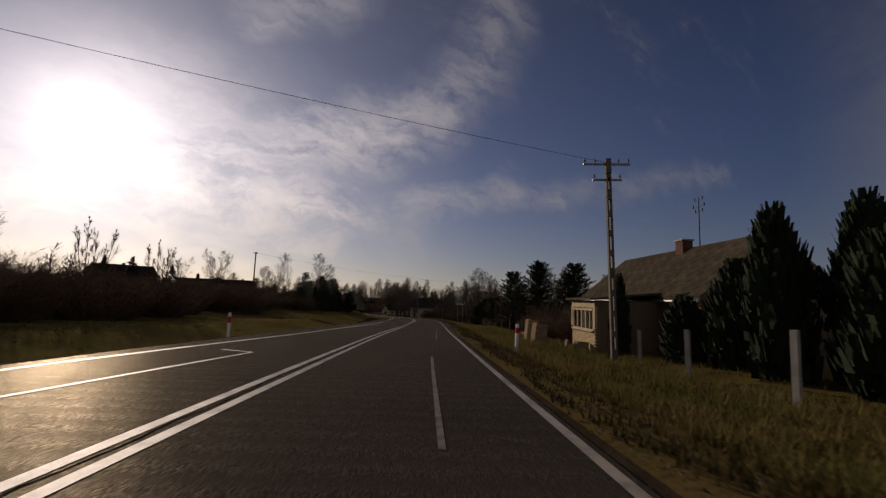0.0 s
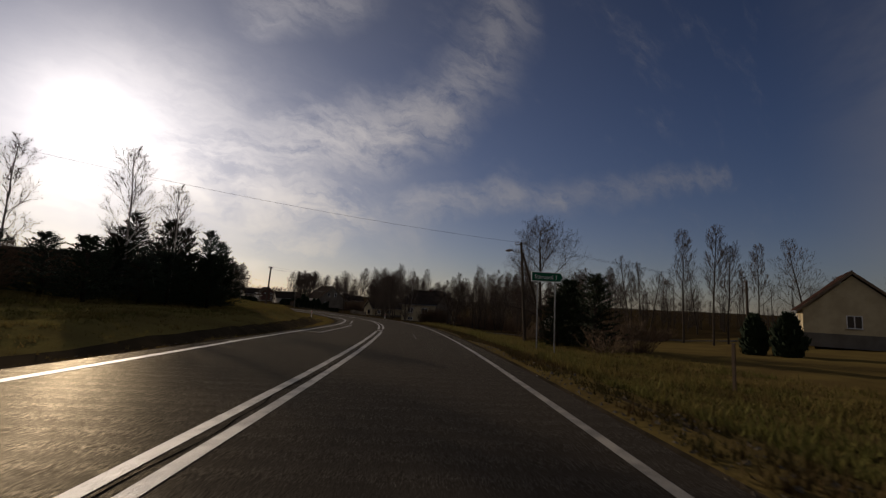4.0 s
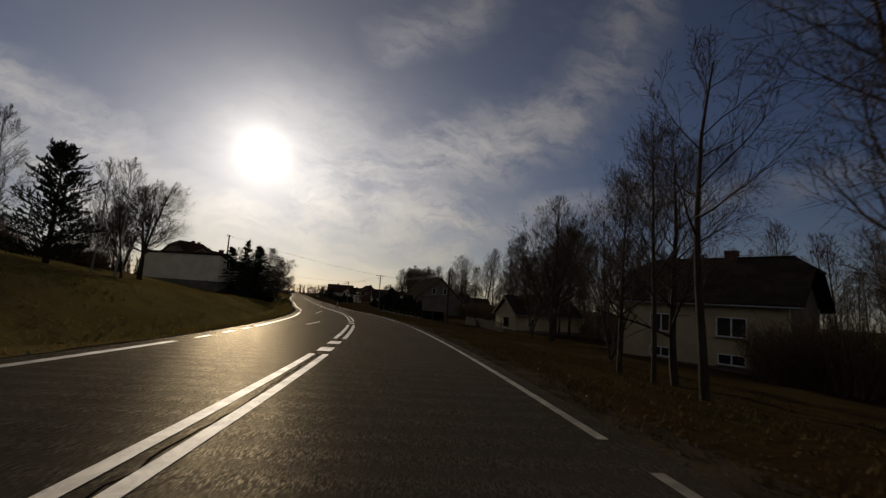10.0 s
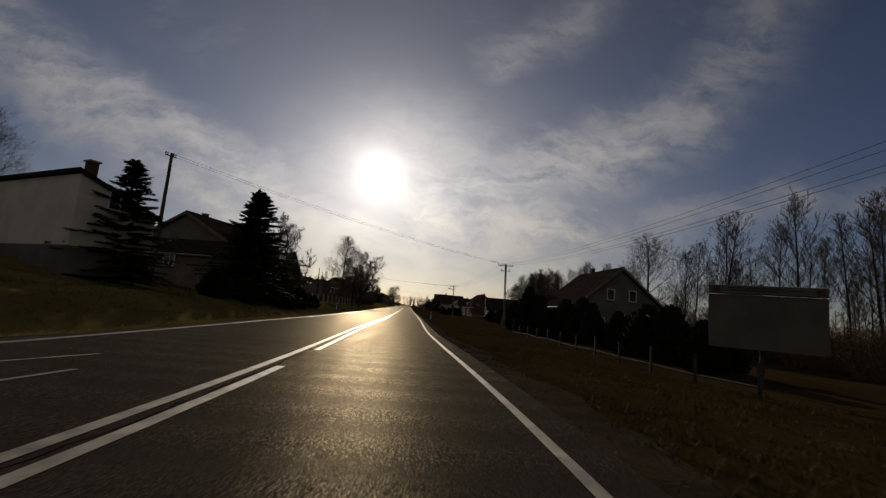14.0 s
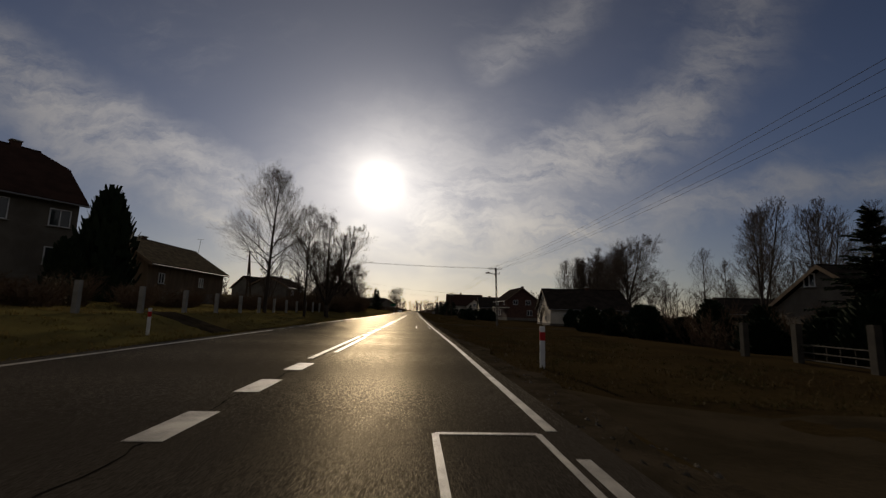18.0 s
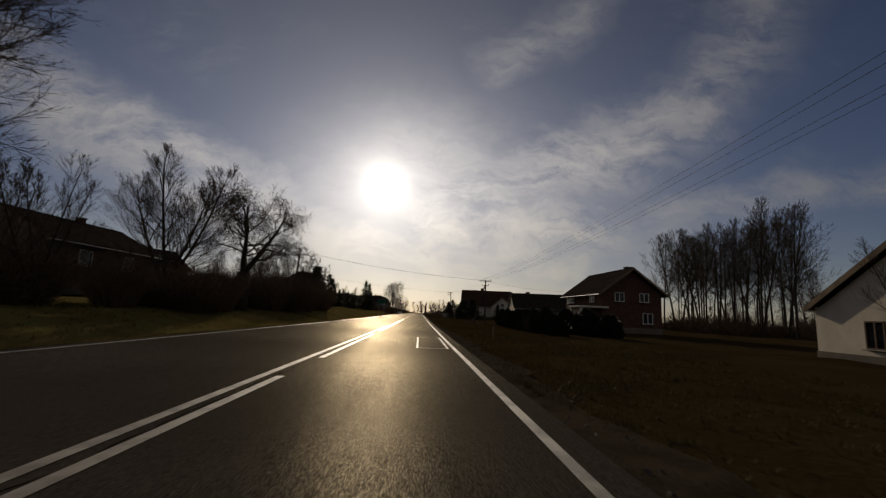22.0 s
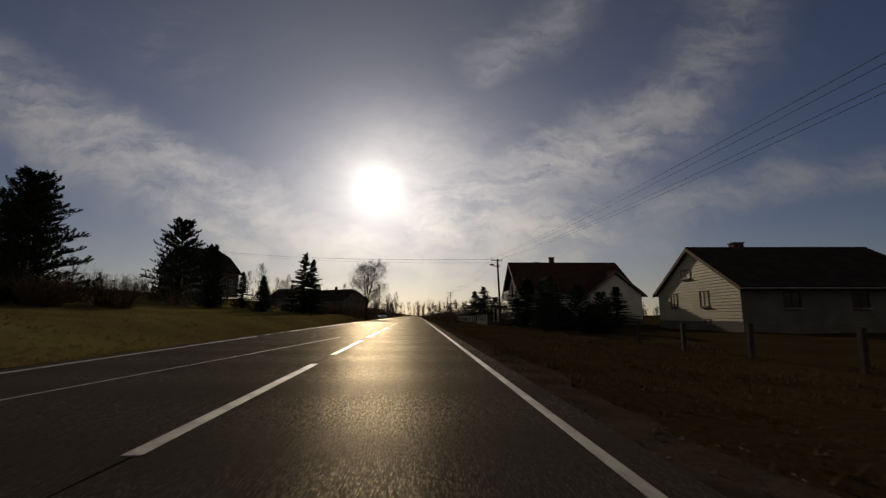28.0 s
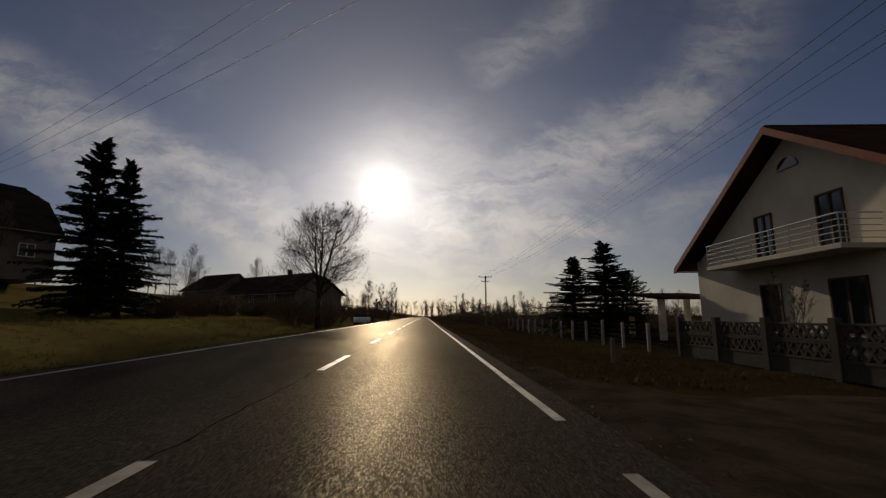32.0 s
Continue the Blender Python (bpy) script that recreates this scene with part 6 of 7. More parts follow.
def picket_fence(x0, y0, x1, y1, h=1.0, step=0.16):
    a, b = Vector((x0, y0, 0)), Vector((x1, y1, 0))
    d = b - a
    e = empty("picket_fence", x0, y0, None, math.degrees(math.atan2(d.y, d.x)), "dark picket fence with pointed slats", "fence")
    z0 = ground_at(x0, y0)
    sl = Soup()
    sl.prism([(-0.035, 0, 0.08), (0.035, 0, 0.08), (0.035, 0, h - 0.08), (0, 0, h), (-0.035, 0, h - 0.08)], (0, 0.02, 0))
    me = sl.mesh("slat", M_BARK)
    n = int(d.length / step)
    for i in range(n):
        p = a + d * i / n
        o = part("slat", me, e)
        o.location = (d.length * i / n, 0, ground_at(p.x, p.y) - z0)
    for i in range(int(d.length / 2.4) + 1):
        t = min(1.0, i * 2.4 / d.length)
        p = a + d * t
        s = Soup()
        s.box((d.length * t, 0.06, h / 2 + ground_at(p.x, p.y) - z0), (0.10, 0.10, h + 0.4), bevel=0.012)
        part("post", s.mesh("post", M_BARK), e)
    for zz in (0.25, h - 0.22):
        s = Soup()
        for i in range(8):
            p, q = a + d * i / 8, a + d * (i + 1) / 8
            s.tube((d.length * i / 8, 0.035, zz + ground_at(p.x, p.y) - z0), (d.length * (i + 1) / 8, 0.035, zz + ground_at(q.x, q.y) - z0), 0.02, 0.02, 5)
        part("rail", s.mesh("rail", M_BARK), e)
    return e


picket_fence(14.6, -53.2, 13.6, -66.0, 1.05)
for k in range(12):
    p = on_road(-50 + k * 2.6, 11.5)
    fence_post(p.x, p.y, 0.95, "low dim fence post with a rail", (0, 0), "roadside fence posts", 0.08, M_DARKCON)
for k in range(11):
    p, q = on_road(-50 + k * 2.6, 11.5), on_road(-47.4 + k * 2.6, 11.5)
    s = Soup()
    s.tube((0, 0, 0), (q.x - p.x, q.y - p.y, ground_at(q.x, q.y) - ground_at(p.x, p.y)), 0.035, 0.035, 5)
    r_ = tagged(new("fence_rail", s.mesh("fence_rail", M_DARKCON)), "low dim horizontal fence rail", "fence rail", "roadside fence rails")
    r_.location = (p.x, p.y, ground_at(p.x, p.y) + 0.32)
e = empty("advertising_board", 12.0, -47.2, ground_at(12.3, -47), -35, "large blank board darkened to grey for backlit shade, with a printed header, on a post", "billboard")
for px in (-0.1,):
    s = Soup()
    s.box((px, 0.2, 1.6), (0.14, 0.14, 4.2), bevel=0.01)
    part("leg", s.mesh("leg", M_DARKCON), e)
# panel and header in dark grey: backlit shade put into the colour
s = Soup()
s.box((0, 0, 2.3), (3.7, 0.16, 1.95), bevel=0.02)
part("panel", s.mesh("panel", M_PLASTER_SHADED), e)
e.scale = (0.88, 1, 0.94)
s = Soup()
s.box((0, -0.04, 3.46), (3.7, 0.26, 0.32), bevel=0.02)
part("header", s.mesh("header", M_PLASTER_SHADED), e)
for px, pz, ww, hh in ((-1.6, 3.46, 0.30, 0.20), (1.62, 3.46, 0.26, 0.20), (-0.35, 3.43, 1.5, 0.05), (-0.35, 3.52, 1.7, 0.04), (0.9, 3.48, 0.5, 0.06)):
    s = Soup()
    s.box((px, -0.18, pz), (ww, 0.02, hh))
    part("print_bar", s.mesh("print_bar", M_FRAME_B), e, "dark illegible print")
house("house", 24.2, -5.6, 90, 13.0, 10.4, 3.7, 4.4, M_PLASTER_SHADED, M_ROOF_D, "large house with a steep dark gable roof", z=-0.5, over=0.55, windows=(("w", -1.3, 4.4, 0.9, 1.3, 0), ("w", 1.3, 4.4, 0.9, 1.3, 0), ("w", 2.5, 1.1, 1.2, 1.3, 1), ("n", 4, 1.1, 1.3, 1.3, 1), ("n", 0, 1.1, 1.3, 1.3, 1), ("n", -5, 1.1, 1.3, 1.3, 1)), chimneys=((2, 0, 0.6, 0.7),))
for k in range(30):
    thuja(12.6 + rng.uniform(0, 2.4), -43 + k * 1.2, rng.uniform(1.6, 3.0), rng.uniform(1.3, 1.9), "roadside thujas", "dense dark thuja beside a yard")
for x, y, h, w in ((13.1, -13.5, 4.6, 2.2), (13.8, -15.5, 3.8, 1.8), (15.0, -19.0, 3.2, 1.6), (14.5, -21.0, 3.4, 1.6), (13.6, -24.0, 3.2, 1.7), (14.0, -26.5, 3.4, 1.7), (12.6, -9.5, 3.2, 2.0)):
    thuja(x, y, h, w, "tall thujas before the house", "tall dark thuja before a house")
tree("weeping_pear", 14.6, -4.0, 6.6, None, "drooping leafless garden tree")

# ---- third stretch: the straight through the village ----
utility_pole(-17.0, -31.0, 10.3 - ground_at(-17.0, -31.0), 60, "tall wooden power pole beside a white house", False, arms=1, wide=0.4)
utility_pole(11.2, -9.9, 7.6, 4, "concrete power pole with crossarms and insulators on the verge", True, lean=-1.5)
for x, y in ((11.9, -12.2), (13.9, -0.7), (14.1, 2.3), (14.2, 5.1)):
    fence_post(x, y, 1.4, "square concrete gate pillar with a pale cap", (0, 0), "gate pillars", 0.24, M_DARKCON)
e = empty("yard_gate", 14.0, 0.8, None, 86, "dark yard gate between concrete pillars", "gate")
s = Soup()
for zz in (0.2, 0.45, 0.72):
    s.tube((-1.35, 0, zz), (1.35, 0, zz), 0.03, 0.03, 6)
for k in range(6):
    s.tube((-1.35 + 0.54 * k, 0, 0.2), (-1.35 + 0.54 * k, 0, 0.72), 0.018, 0.018, 5)
part("gate_leaf", s.mesh("gate_leaf", M_DARKCON), e)
marker_post(2.95, -3.2, 0.95)
marker_post(-10.6, 4.9, 1.0)
big = house("large_house", -32.4, 18.6, 59, 10.2, 9.6, 6.2, 4.0, M_PLASTER_SHADED, M_ROOF_R, "big dim two-storey house with a half-hipped roof and two chimneys", z=2.4, half_hip=True, over=0.6, chimneys=((0.5, 0.0, 0.7, 0.55), (2.4, 0.0, 0.6, 0.5)),
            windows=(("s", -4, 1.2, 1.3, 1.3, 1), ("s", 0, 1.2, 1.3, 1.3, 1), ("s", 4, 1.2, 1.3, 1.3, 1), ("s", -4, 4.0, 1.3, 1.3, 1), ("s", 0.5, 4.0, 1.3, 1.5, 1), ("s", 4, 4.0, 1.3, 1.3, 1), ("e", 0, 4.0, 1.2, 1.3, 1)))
house("house", -27.5, -1.5, 70, 9, 8, 3.6, 3.0, M_PLASTER_SHADED, M_ROOF_D, "dim grey house with a gabled roof behind a garden", z=2.0, windows=(("s", -2, 1.1, 1.2, 1.3, 1), ("s", 2, 1.1, 1.2, 1.3, 1), ("w", 0, 1.1, 1.2, 1.3, 1)))
thuja(-21.2, 17.3, 7.2, 2.9, label="tall rounded dark thuja", group="garden thujas")
thuja(-20.4, 13.0, 3.4, 1.6, label="small dark thuja by a fence", group="garden thujas")
for k in range(16):
    fence_post(-13.2 - 0.05 * k, -12 + k * 4.2, 1.25, "concrete fence post with a pale top", (0, 0), "village fence posts", 0.20)
for k in range(22):
    shrub(-15.5 - rng.uniform(0, 4), -12 + k * 3.1, rng.uniform(0.9, 1.9), rng.uniform(2.2, 3.2), "garden shrubs", "leafless shrub behind a village fence", rng.randrange(3))
house("long_barn", -27.2, 33.7, 88, 14.0, 7.4, 2.9, 2.4, M_WOOD, M_ROOF_G, "long dark barn with a ribbed grey roof", z=1.9, over=0.5, chimneys=((-2.0, 0.4, 0.6, 0.45),), windows=(("s", -5, 1.0, 0.9, 1.0, 1), ("s", 2, 1.0, 0.9, 1.0, 1)), category="barn")
e = empty("roof_aerial", -27.0, 41.5, 6.8, 0, "thin steel aerial mast on a barn roof", "aerial")
s = Soup()
s.tube((0, 0, 0), (0.25, 0, 2.3), 0.03, 0.02, 5)
s.tube((-0.2, 0, 2.2), (0.6, 0, 2.25), 0.012, 0.012, 4)
s.tube((0.0, 0, 1.8), (0.45, 0, 1.85), 0.012, 0.012, 4)
part("mast", s.mesh("mast", M_STEEL), e)
tree("lime", -13.9, 28.0, 14.2, 20, "tall leafless lime on the verge", group="verge limes")
tree("lime", -12.6, 37.2, 13.2, 80, "tall leafless lime on the verge", group="verge limes")
tree("lime_b", -12.2, 47.2, 13.4, 10, "broad leafless lime with fine twigs on the verge", group="verge limes")
utility_pole(-22.2, 45.3, 7.2, 90, "wooden power pole with a brace", False, arms=2, brace=1)
tree("weeping_pear", -14.9, 77.0, 11.2, 30, "old gnarled tree with drooping leafless twigs")
tree("maple", -15.6, 58.5, 6.4, None, "leafless garden tree behind a fence")
tree("lime_b", -16.8, 69.5, 10.2, None, "leafless garden tree behind a fence")
tree("young", -19.0, 60.0, 7.0, None, "thin leafless saplings in a garden")
tree("young", -21.5, 51.5, 8.0, None, "thin leafless saplings in a garden")
for k in range(26):
    shrub(-14.0 - rng.uniform(0, 7), rng.uniform(48, 78), rng.uniform(1.4, 3.2), rng.uniform(2.6, 4.0), "garden thicket", "leafless bushes in a village garden", rng.randrange(3))
house("house", -27.0, 74.0, 85, 10, 7, 2.6, 1.8, M_PLASTER_SHADED, M_ROOF_D, "low dim house behind bushes", z=2.2, chimneys=((1, 0, 0.5, 0.5),), windows=(("s", -2, 1.0, 1.1, 1.1, 1), ("s", 2, 1.0, 1.1, 1.1, 1)))
house("house", -40.0, 102.0, 60, 11, 8, 3.2, 2.6, M_PLASTER_SHADED, M_ROOF_D, "dim house with a dark roof on rising ground", chimneys=((2, 0, 0.5, 0.5),), windows=(("s", -2, 1.0, 1.2, 1.2, 1), ("s", 2, 1.0, 1.2, 1.2, 1)))
utility_pole(-17.2, 99.5, 8.0, 0, "tall wooden power pole above bushes", False, arms=1, wide=0.25, lean=3.5)
for k in range(44):
    t = k / 44
    shrub(-13.5 - rng.uniform(0, 9) - 3 * t, 82 + 44 * t, rng.uniform(2.4, 4.4), rng.uniform(3.4, 5.0), "roadside thicket", "dense tall leafless thicket", rng.randrange(3))
for x, y, h in ((-15.8, 102.6, 7.4), (-18.0, 96.0, 5.6), (-15.5, 104.5, 5.4), (-19.5, 90.0, 5.6), (-17.0, 86.0, 6.0), (-15.5, 93.0, 7.4), (-18.0, 88.0, 7.0), (-20.0, 97.0, 7.6), (-21.0, 106.0, 6.4)):
    tree("maple", x, y, h, None, "dense leafless sapling clump", group="roadside saplings")
for x, y, h, w in ((-22.8, 134.6, 7.6, 4.6), (-20.5, 137.5, 7.0, 4.2), (-24.5, 131.0, 6.6, 4.4), (-25.6, 147.3, 8.2, 7.6), (-26.8, 148.8, 7.4, 6.4), (-30.5, 151.5, 6.8, 6.2), (-33.5, 180.5, 11.3, 9.6), (-28.0, 178.0, 8.0, 5.0)):
    conifer("pine", x, y, h, w, "dark bushy pine on rising ground", "village pines")
for k in range(16):
    shrub(-23 - rng.uniform(0, 8), 122 + k * 2.2, rng.uniform(1.5, 3.0), rng.uniform(2.6, 4.0), "roadside thicket", "dense tall leafless thicket", rng.randrange(3))
for k in range(9):
    tree("birch", -30 - rng.uniform(0, 14), 118 + k * 4.5, rng.uniform(6, 9), None, "slim leafless birch at the back", group="back birches")

# right side of the straight
conifer("spruce", 19.3, 3.9, 6.6, 3.6, "dark spruce behind a yard hedge")
for k in range(9):
    tree(WOOD[k % 3], 33 + 1.6 * k, 27 + 2.0 * (k % 4), rng.uniform(12, 15.5), None, "tall leafless alder behind the yards", group="wood behind the yards")
house("cottage", 26.6, 57.2, -5, 12.0, 10.6, 2.7, 3.0, M_PLASTER_W, M_ROOF_D, "whitewashed cottage with a dark roof", z=-0.7, over=0.4, chimneys=((1, 0, 0.5, 0.5),), windows=(("w", 1.9, 0.7, 1.0, 1.3, 1, M_FRAME_B), ("w", -1.6, 0.9, 0.6, 0.6, 0), ("s", 0, 0.8, 1.1, 1.1, 1), ("s", -3.5, 0.8, 1.1, 1.1, 1)))
house("farm_building", 60.0, 60.0, -8, 16, 8, 2.6, 2.4, M_PLASTER_SHADED, M_ROOF_D, "long dark farm building behind a cottage", z=-0.5, category="farm building", windows=(("w", 0, 0.9, 1.0, 1.0, 1), ("s", 0, 0.9, 1.0, 1.0, 1)))
utility_pole(10.2, 42.3, 7.4, 4, "dark power pole with a street lamp on an arm", True, lamp=-1, lean=-2.0)
tree("maple", 20.0, 57.0, 5.6, None, "small leafless tree before a white cottage")
for k in range(22):
    FAR.append((rng.uniform(17, 24), rng.uniform(4, 34), rng.uniform(1.6, 2.8), rng.uniform(2.6, 3.8)))
for k in range(14):
    thuja(16.5 + rng.uniform(0, 2.5), 3 + k * 2.1, rng.uniform(1.5, 2.6), 1.9, "yard hedge", "dense dark hedge bush")
house("house", 36.0, 17.0, 0, 13, 9, 2.6, 2.8, M_PLASTER_SHADED, M_ROOF_D, "dim house with a gabled roof behind a hedge", z=-0.4, windows=(("w", 1, 4.0, 1.0, 1.0, 1), ("w", -1, 1.0, 1.2, 1.2, 1), ("n", 2, 1.0, 1.2, 1.2, 1)))
bh = house("brick_house", 25.2, 98.7, 92, 12.2, 7.4, 4.75, 2.75, M_BRICK, M_ROOF_D, "two-storey red brick house with a wide dark roof", z=-0.35, over=0.65, over_end=0.6, chimneys=((-3.5, -0.8, 0.7, 0.5),),
           windows=(("n", 4.3, 3.4, 2.4, 1.2, 3), ("n", 3.5, 0.9, 1.6, 1.3, 1), ("n", 0.8, 0.9, 1.4, 1.3, 1), ("n", -3.0, 3.4, 1.4, 1.3, 1), ("w", -1.5, 3.5, 1.2, 1.1, 1), ("w", 1.6, 3.5, 1.2, 1.1, 1), ("w", -1.9, 0.9, 1.3, 1.3, 1)))
e = part("porch", None, bh)
e.matrix_local = pose(-4.6, 4.9, 0)
s = Soup()
s.box((0, 0, 2.75), (3.6, 3.6, 0.22), bevel=0.02)
part("canopy", s.mesh("canopy", M_PLASTER_W), e)
for px in (-1.5, 1.5):
    s = Soup()
    s.box((px, 1.5, 1.2), (0.34, 0.34, 2.9), bevel=0.02)
    part("column", s.mesh("column", M_PLASTER_W), e)
for k in range(24):
    thuja(10.6 + 0.05 * k + rng.uniform(0, 0.7), 76 + k * 1.35, rng.uniform(1.5, 2.3), rng.uniform(1.2, 1.6), "thuja hedge", "columnar dark thuja of a roadside hedge")
for k in range(16):
    thuja(14.0 + rng.uniform(0, 2.2), 76 + k * 2.2, rng.uniform(1.4, 2.4), 1.8, "garden hedge", "dark garden bush behind a hedge")
tree("young", 8.6, 77.0, 1.8, None, "tiny leafless sapling on the verge")
tree("young", 17.5, 112.5, 3.6, None, "small leafless tree in a yard")
utility_pole(9.3, 105.4, 6.6, 6, "wooden power pole with a leaning brace", False, arms=2, brace=-1)
# the wood behind
for k in range(34):
    tree(WOOD[k % 3], 46 + 3.6 * (k % 5) + rng.uniform(-1.5, 1.5), 95 + 4.0 * (k % 5) + 4.4 * (k // 5) + rng.uniform(-1.5, 1.5), rng.uniform(17, 20.5), None, "tall leafless alder of a dense grove", group="tall grove behind the brick house")
for k in range(22):
    tree(WOOD[k % 3], rng.uniform(33, 46), -48 + 2.2 * k, rng.uniform(12, 17), None, "tall leafless alder behind the yards", group="wood behind the yards")
for k in range(12):
    yy = rng.uniform(60, 150)
    tree(rng.choice(WOOD), rng.uniform(62, 90), yy, rng.uniform(11, 15), None, "tall slender leafless alder behind the houses", group="wood behind the village")
for k in range(20):
    yy = rng.uniform(-20, 60)
    tree(rng.choice(WOOD), rng.uniform(46, 85), yy, rng.uniform(10, 15), None, "leafless tree behind the yards", group="wood behind the village")
tree("round", 34.9, 57.8, 15.5, None, "tall leafless tree behind a white cottage")
tree("alder", 44.8, 52.8, 13.0, None, "leafless tree behind the yards")
tree("round", -18.3, -65.0, 8.6, 30, "bare spreading tree on the grassy bank")
tree("lime_b", -30.5, -40.0, 7.5, None, "bare tree above the bank bushes")
tree("lime", -36.1, -93.0, 9.0, None, "tall bare tree above the bank bushes")
for k in range(11):
    thuja(22.6 + k * 1.05, 50.9 + rng.uniform(-0.3, 0.3), rng.uniform(1.9, 2.7), 1.7, "cottage hedge", "dense dark bush along a cottage wall")
tree("lime", -33.0, -27.0, 11.5, None, "bare tree behind a white house")
tree("maple", -36.5, -30.0, 9.5, None, "bare tree behind a white house")
tree("ash", 34.2, -0.2, 15.6, None, "leafless tree behind the yards")

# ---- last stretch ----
# long walls darkened to grey, shade put into their colour; gable stays cream
sided = house("house", 31.3, 155.3, -4, 15.4, 12.8, 3.1, 3.6, M_PLASTER_SHADED, M_ROOF_D, "cream-sided house with a long dark roof", z=0.05, over=0.5, gable_mat=M_SIDING, chimneys=((-3.5, 0.0, 0.9, 0.55),), frame_mat=M_FRAME_B,
      windows=(("w", 0.9, 4.15, 1.6, 0.85, 1), ("w", 3.3, 1.6, 1.2, 1.35, 1), ("w", -1.7, 1.6, 1.3, 1.35, 1), ("s", -4, 1.4, 1.2, 1.2, 1), ("s", 1, 1.4, 1.2, 1.2, 1), ("w", -2.0, 0.15, 0.9, 0.45, 0)))
for i in range(25):
    z0 = 0.45 + 0.25 * i
    half = 6.38 if z0 < 3.1 else 6.38 * (1 - (z0 + 0.23 - 3.1) / 3.6)
    if half < 0.3:
        break
    s = Soup()
    s.prism([(-7.705, -half, z0), (-7.745, -half, z0), (-7.715, -half, z0 + 0.24), (-7.705, -half, z0 + 0.24)], (0, 2 * half, 0))
    part("siding_board", s.mesh("siding_board", M_SIDING), sided)
h2 = house("house", 20.9, 182.75, -3, 14.4, 14.2, 3.95, 4.5, M_PLASTER_W, M_ROOF_R, "white two-storey house with a red roof and a balcony", z=0.1, barge=M_RUST, over=0.75, over_end=0.9, chimneys=((-3.6, 0.9, 0.7, 0.30), (-1.6, -0.3, 0.7, 0.9)), frame_mat=M_FRAME_B,
           windows=(("w", 1.75, 3.35, 1.05, 2.0, 1), ("w", -1.6, 3.35, 1.15, 2.1, 1), ("w", 1.75, 0.35, 1.2, 2.0, 0), ("w", -1.9, 0.35, 1.5, 2.0, 1), ("s", -3.5, 1.0, 1.3, 1.3, 1)))
# arched attic window, balcony with rails
s = Soup()
n = 10
s.prism([(0, -0.55, 6.9)] + [(0, -0.55 * math.cos(math.pi * k / n), 6.9 + 0.45 * math.sin(math.pi * k / n)) for k in range(n + 1)][1:], (-0.06, 0, 0))
a = part("attic_window", s.mesh("attic_window", GLASS), h2, "half-round attic window")
a.location = (-7.22, 0.05, 0)
s = Soup()
s.box((0, 0, 0), (1.5, 7.2, 0.18), bevel=0.02)
bal = part("balcony", s.mesh("balcony", M_PLASTER_W), h2)
bal.location = (-7.95, 0.1, 3.2)
for k in range(8):
    s = Soup()
    s.tube((-0.7, -3.55 + k * 1.014, 0.09), (-0.7, -3.55 + k * 1.014, 1.05), 0.02, 0.02, 6)
    part("baluster", s.mesh("baluster", M_FRAME_W), bal)
for k in range(5):
    s = Soup()
    for a_, b_ in (((-0.7, -3.55), (-0.7, 3.55)), ((-0.7, -3.55), (0.7, -3.55)), ((-0.7, 3.55), (0.7, 3.55))):
        s.tube((*a_, 0.25 + k * 0.2), (*b_, 0.25 + k * 0.2), 0.016 if k < 4 else 0.026, 0.016 if k < 4 else 0.026, 5)
    part("rail", s.mesh("rail", M_FRAME_W), bal)
house("house_wing", 24.2, 175.8, 90, 7.0, 6.6, 3.6, 2.7, M_PLASTER_W, M_ROOF_R, "white gabled wing with a red roof", z=0.1, over=0.5, windows=(("w", 0.0, 3.4, 1.0, 1.1, 1), ("w", 1.5, 1.0, 1.2, 1.3, 1)))
e = empty("carport", 14.6, 193.6, None, 0, "small white carport with a tiled roof", "carport")
s = Soup()
s.prism([(-2.2, -2.2, 2.3), (2.2, -2.2, 2.3), (2.2, 2.2, 2.75), (-2.2, 2.2, 2.75)], (0, 0, 0.14))
part("roof", s.mesh("roof", M_ROOF_R), e)
for px, py in ((-1.9, -1.9), (1.9, -1.9), (-1.9, 1.9), (1.9, 1.9)):
    s = Soup()
    s.box((px, py, 1.1), (0.3, 0.3, 2.7), bevel=0.02)
    part("column", s.mesh("column", M_PLASTER_W), e)


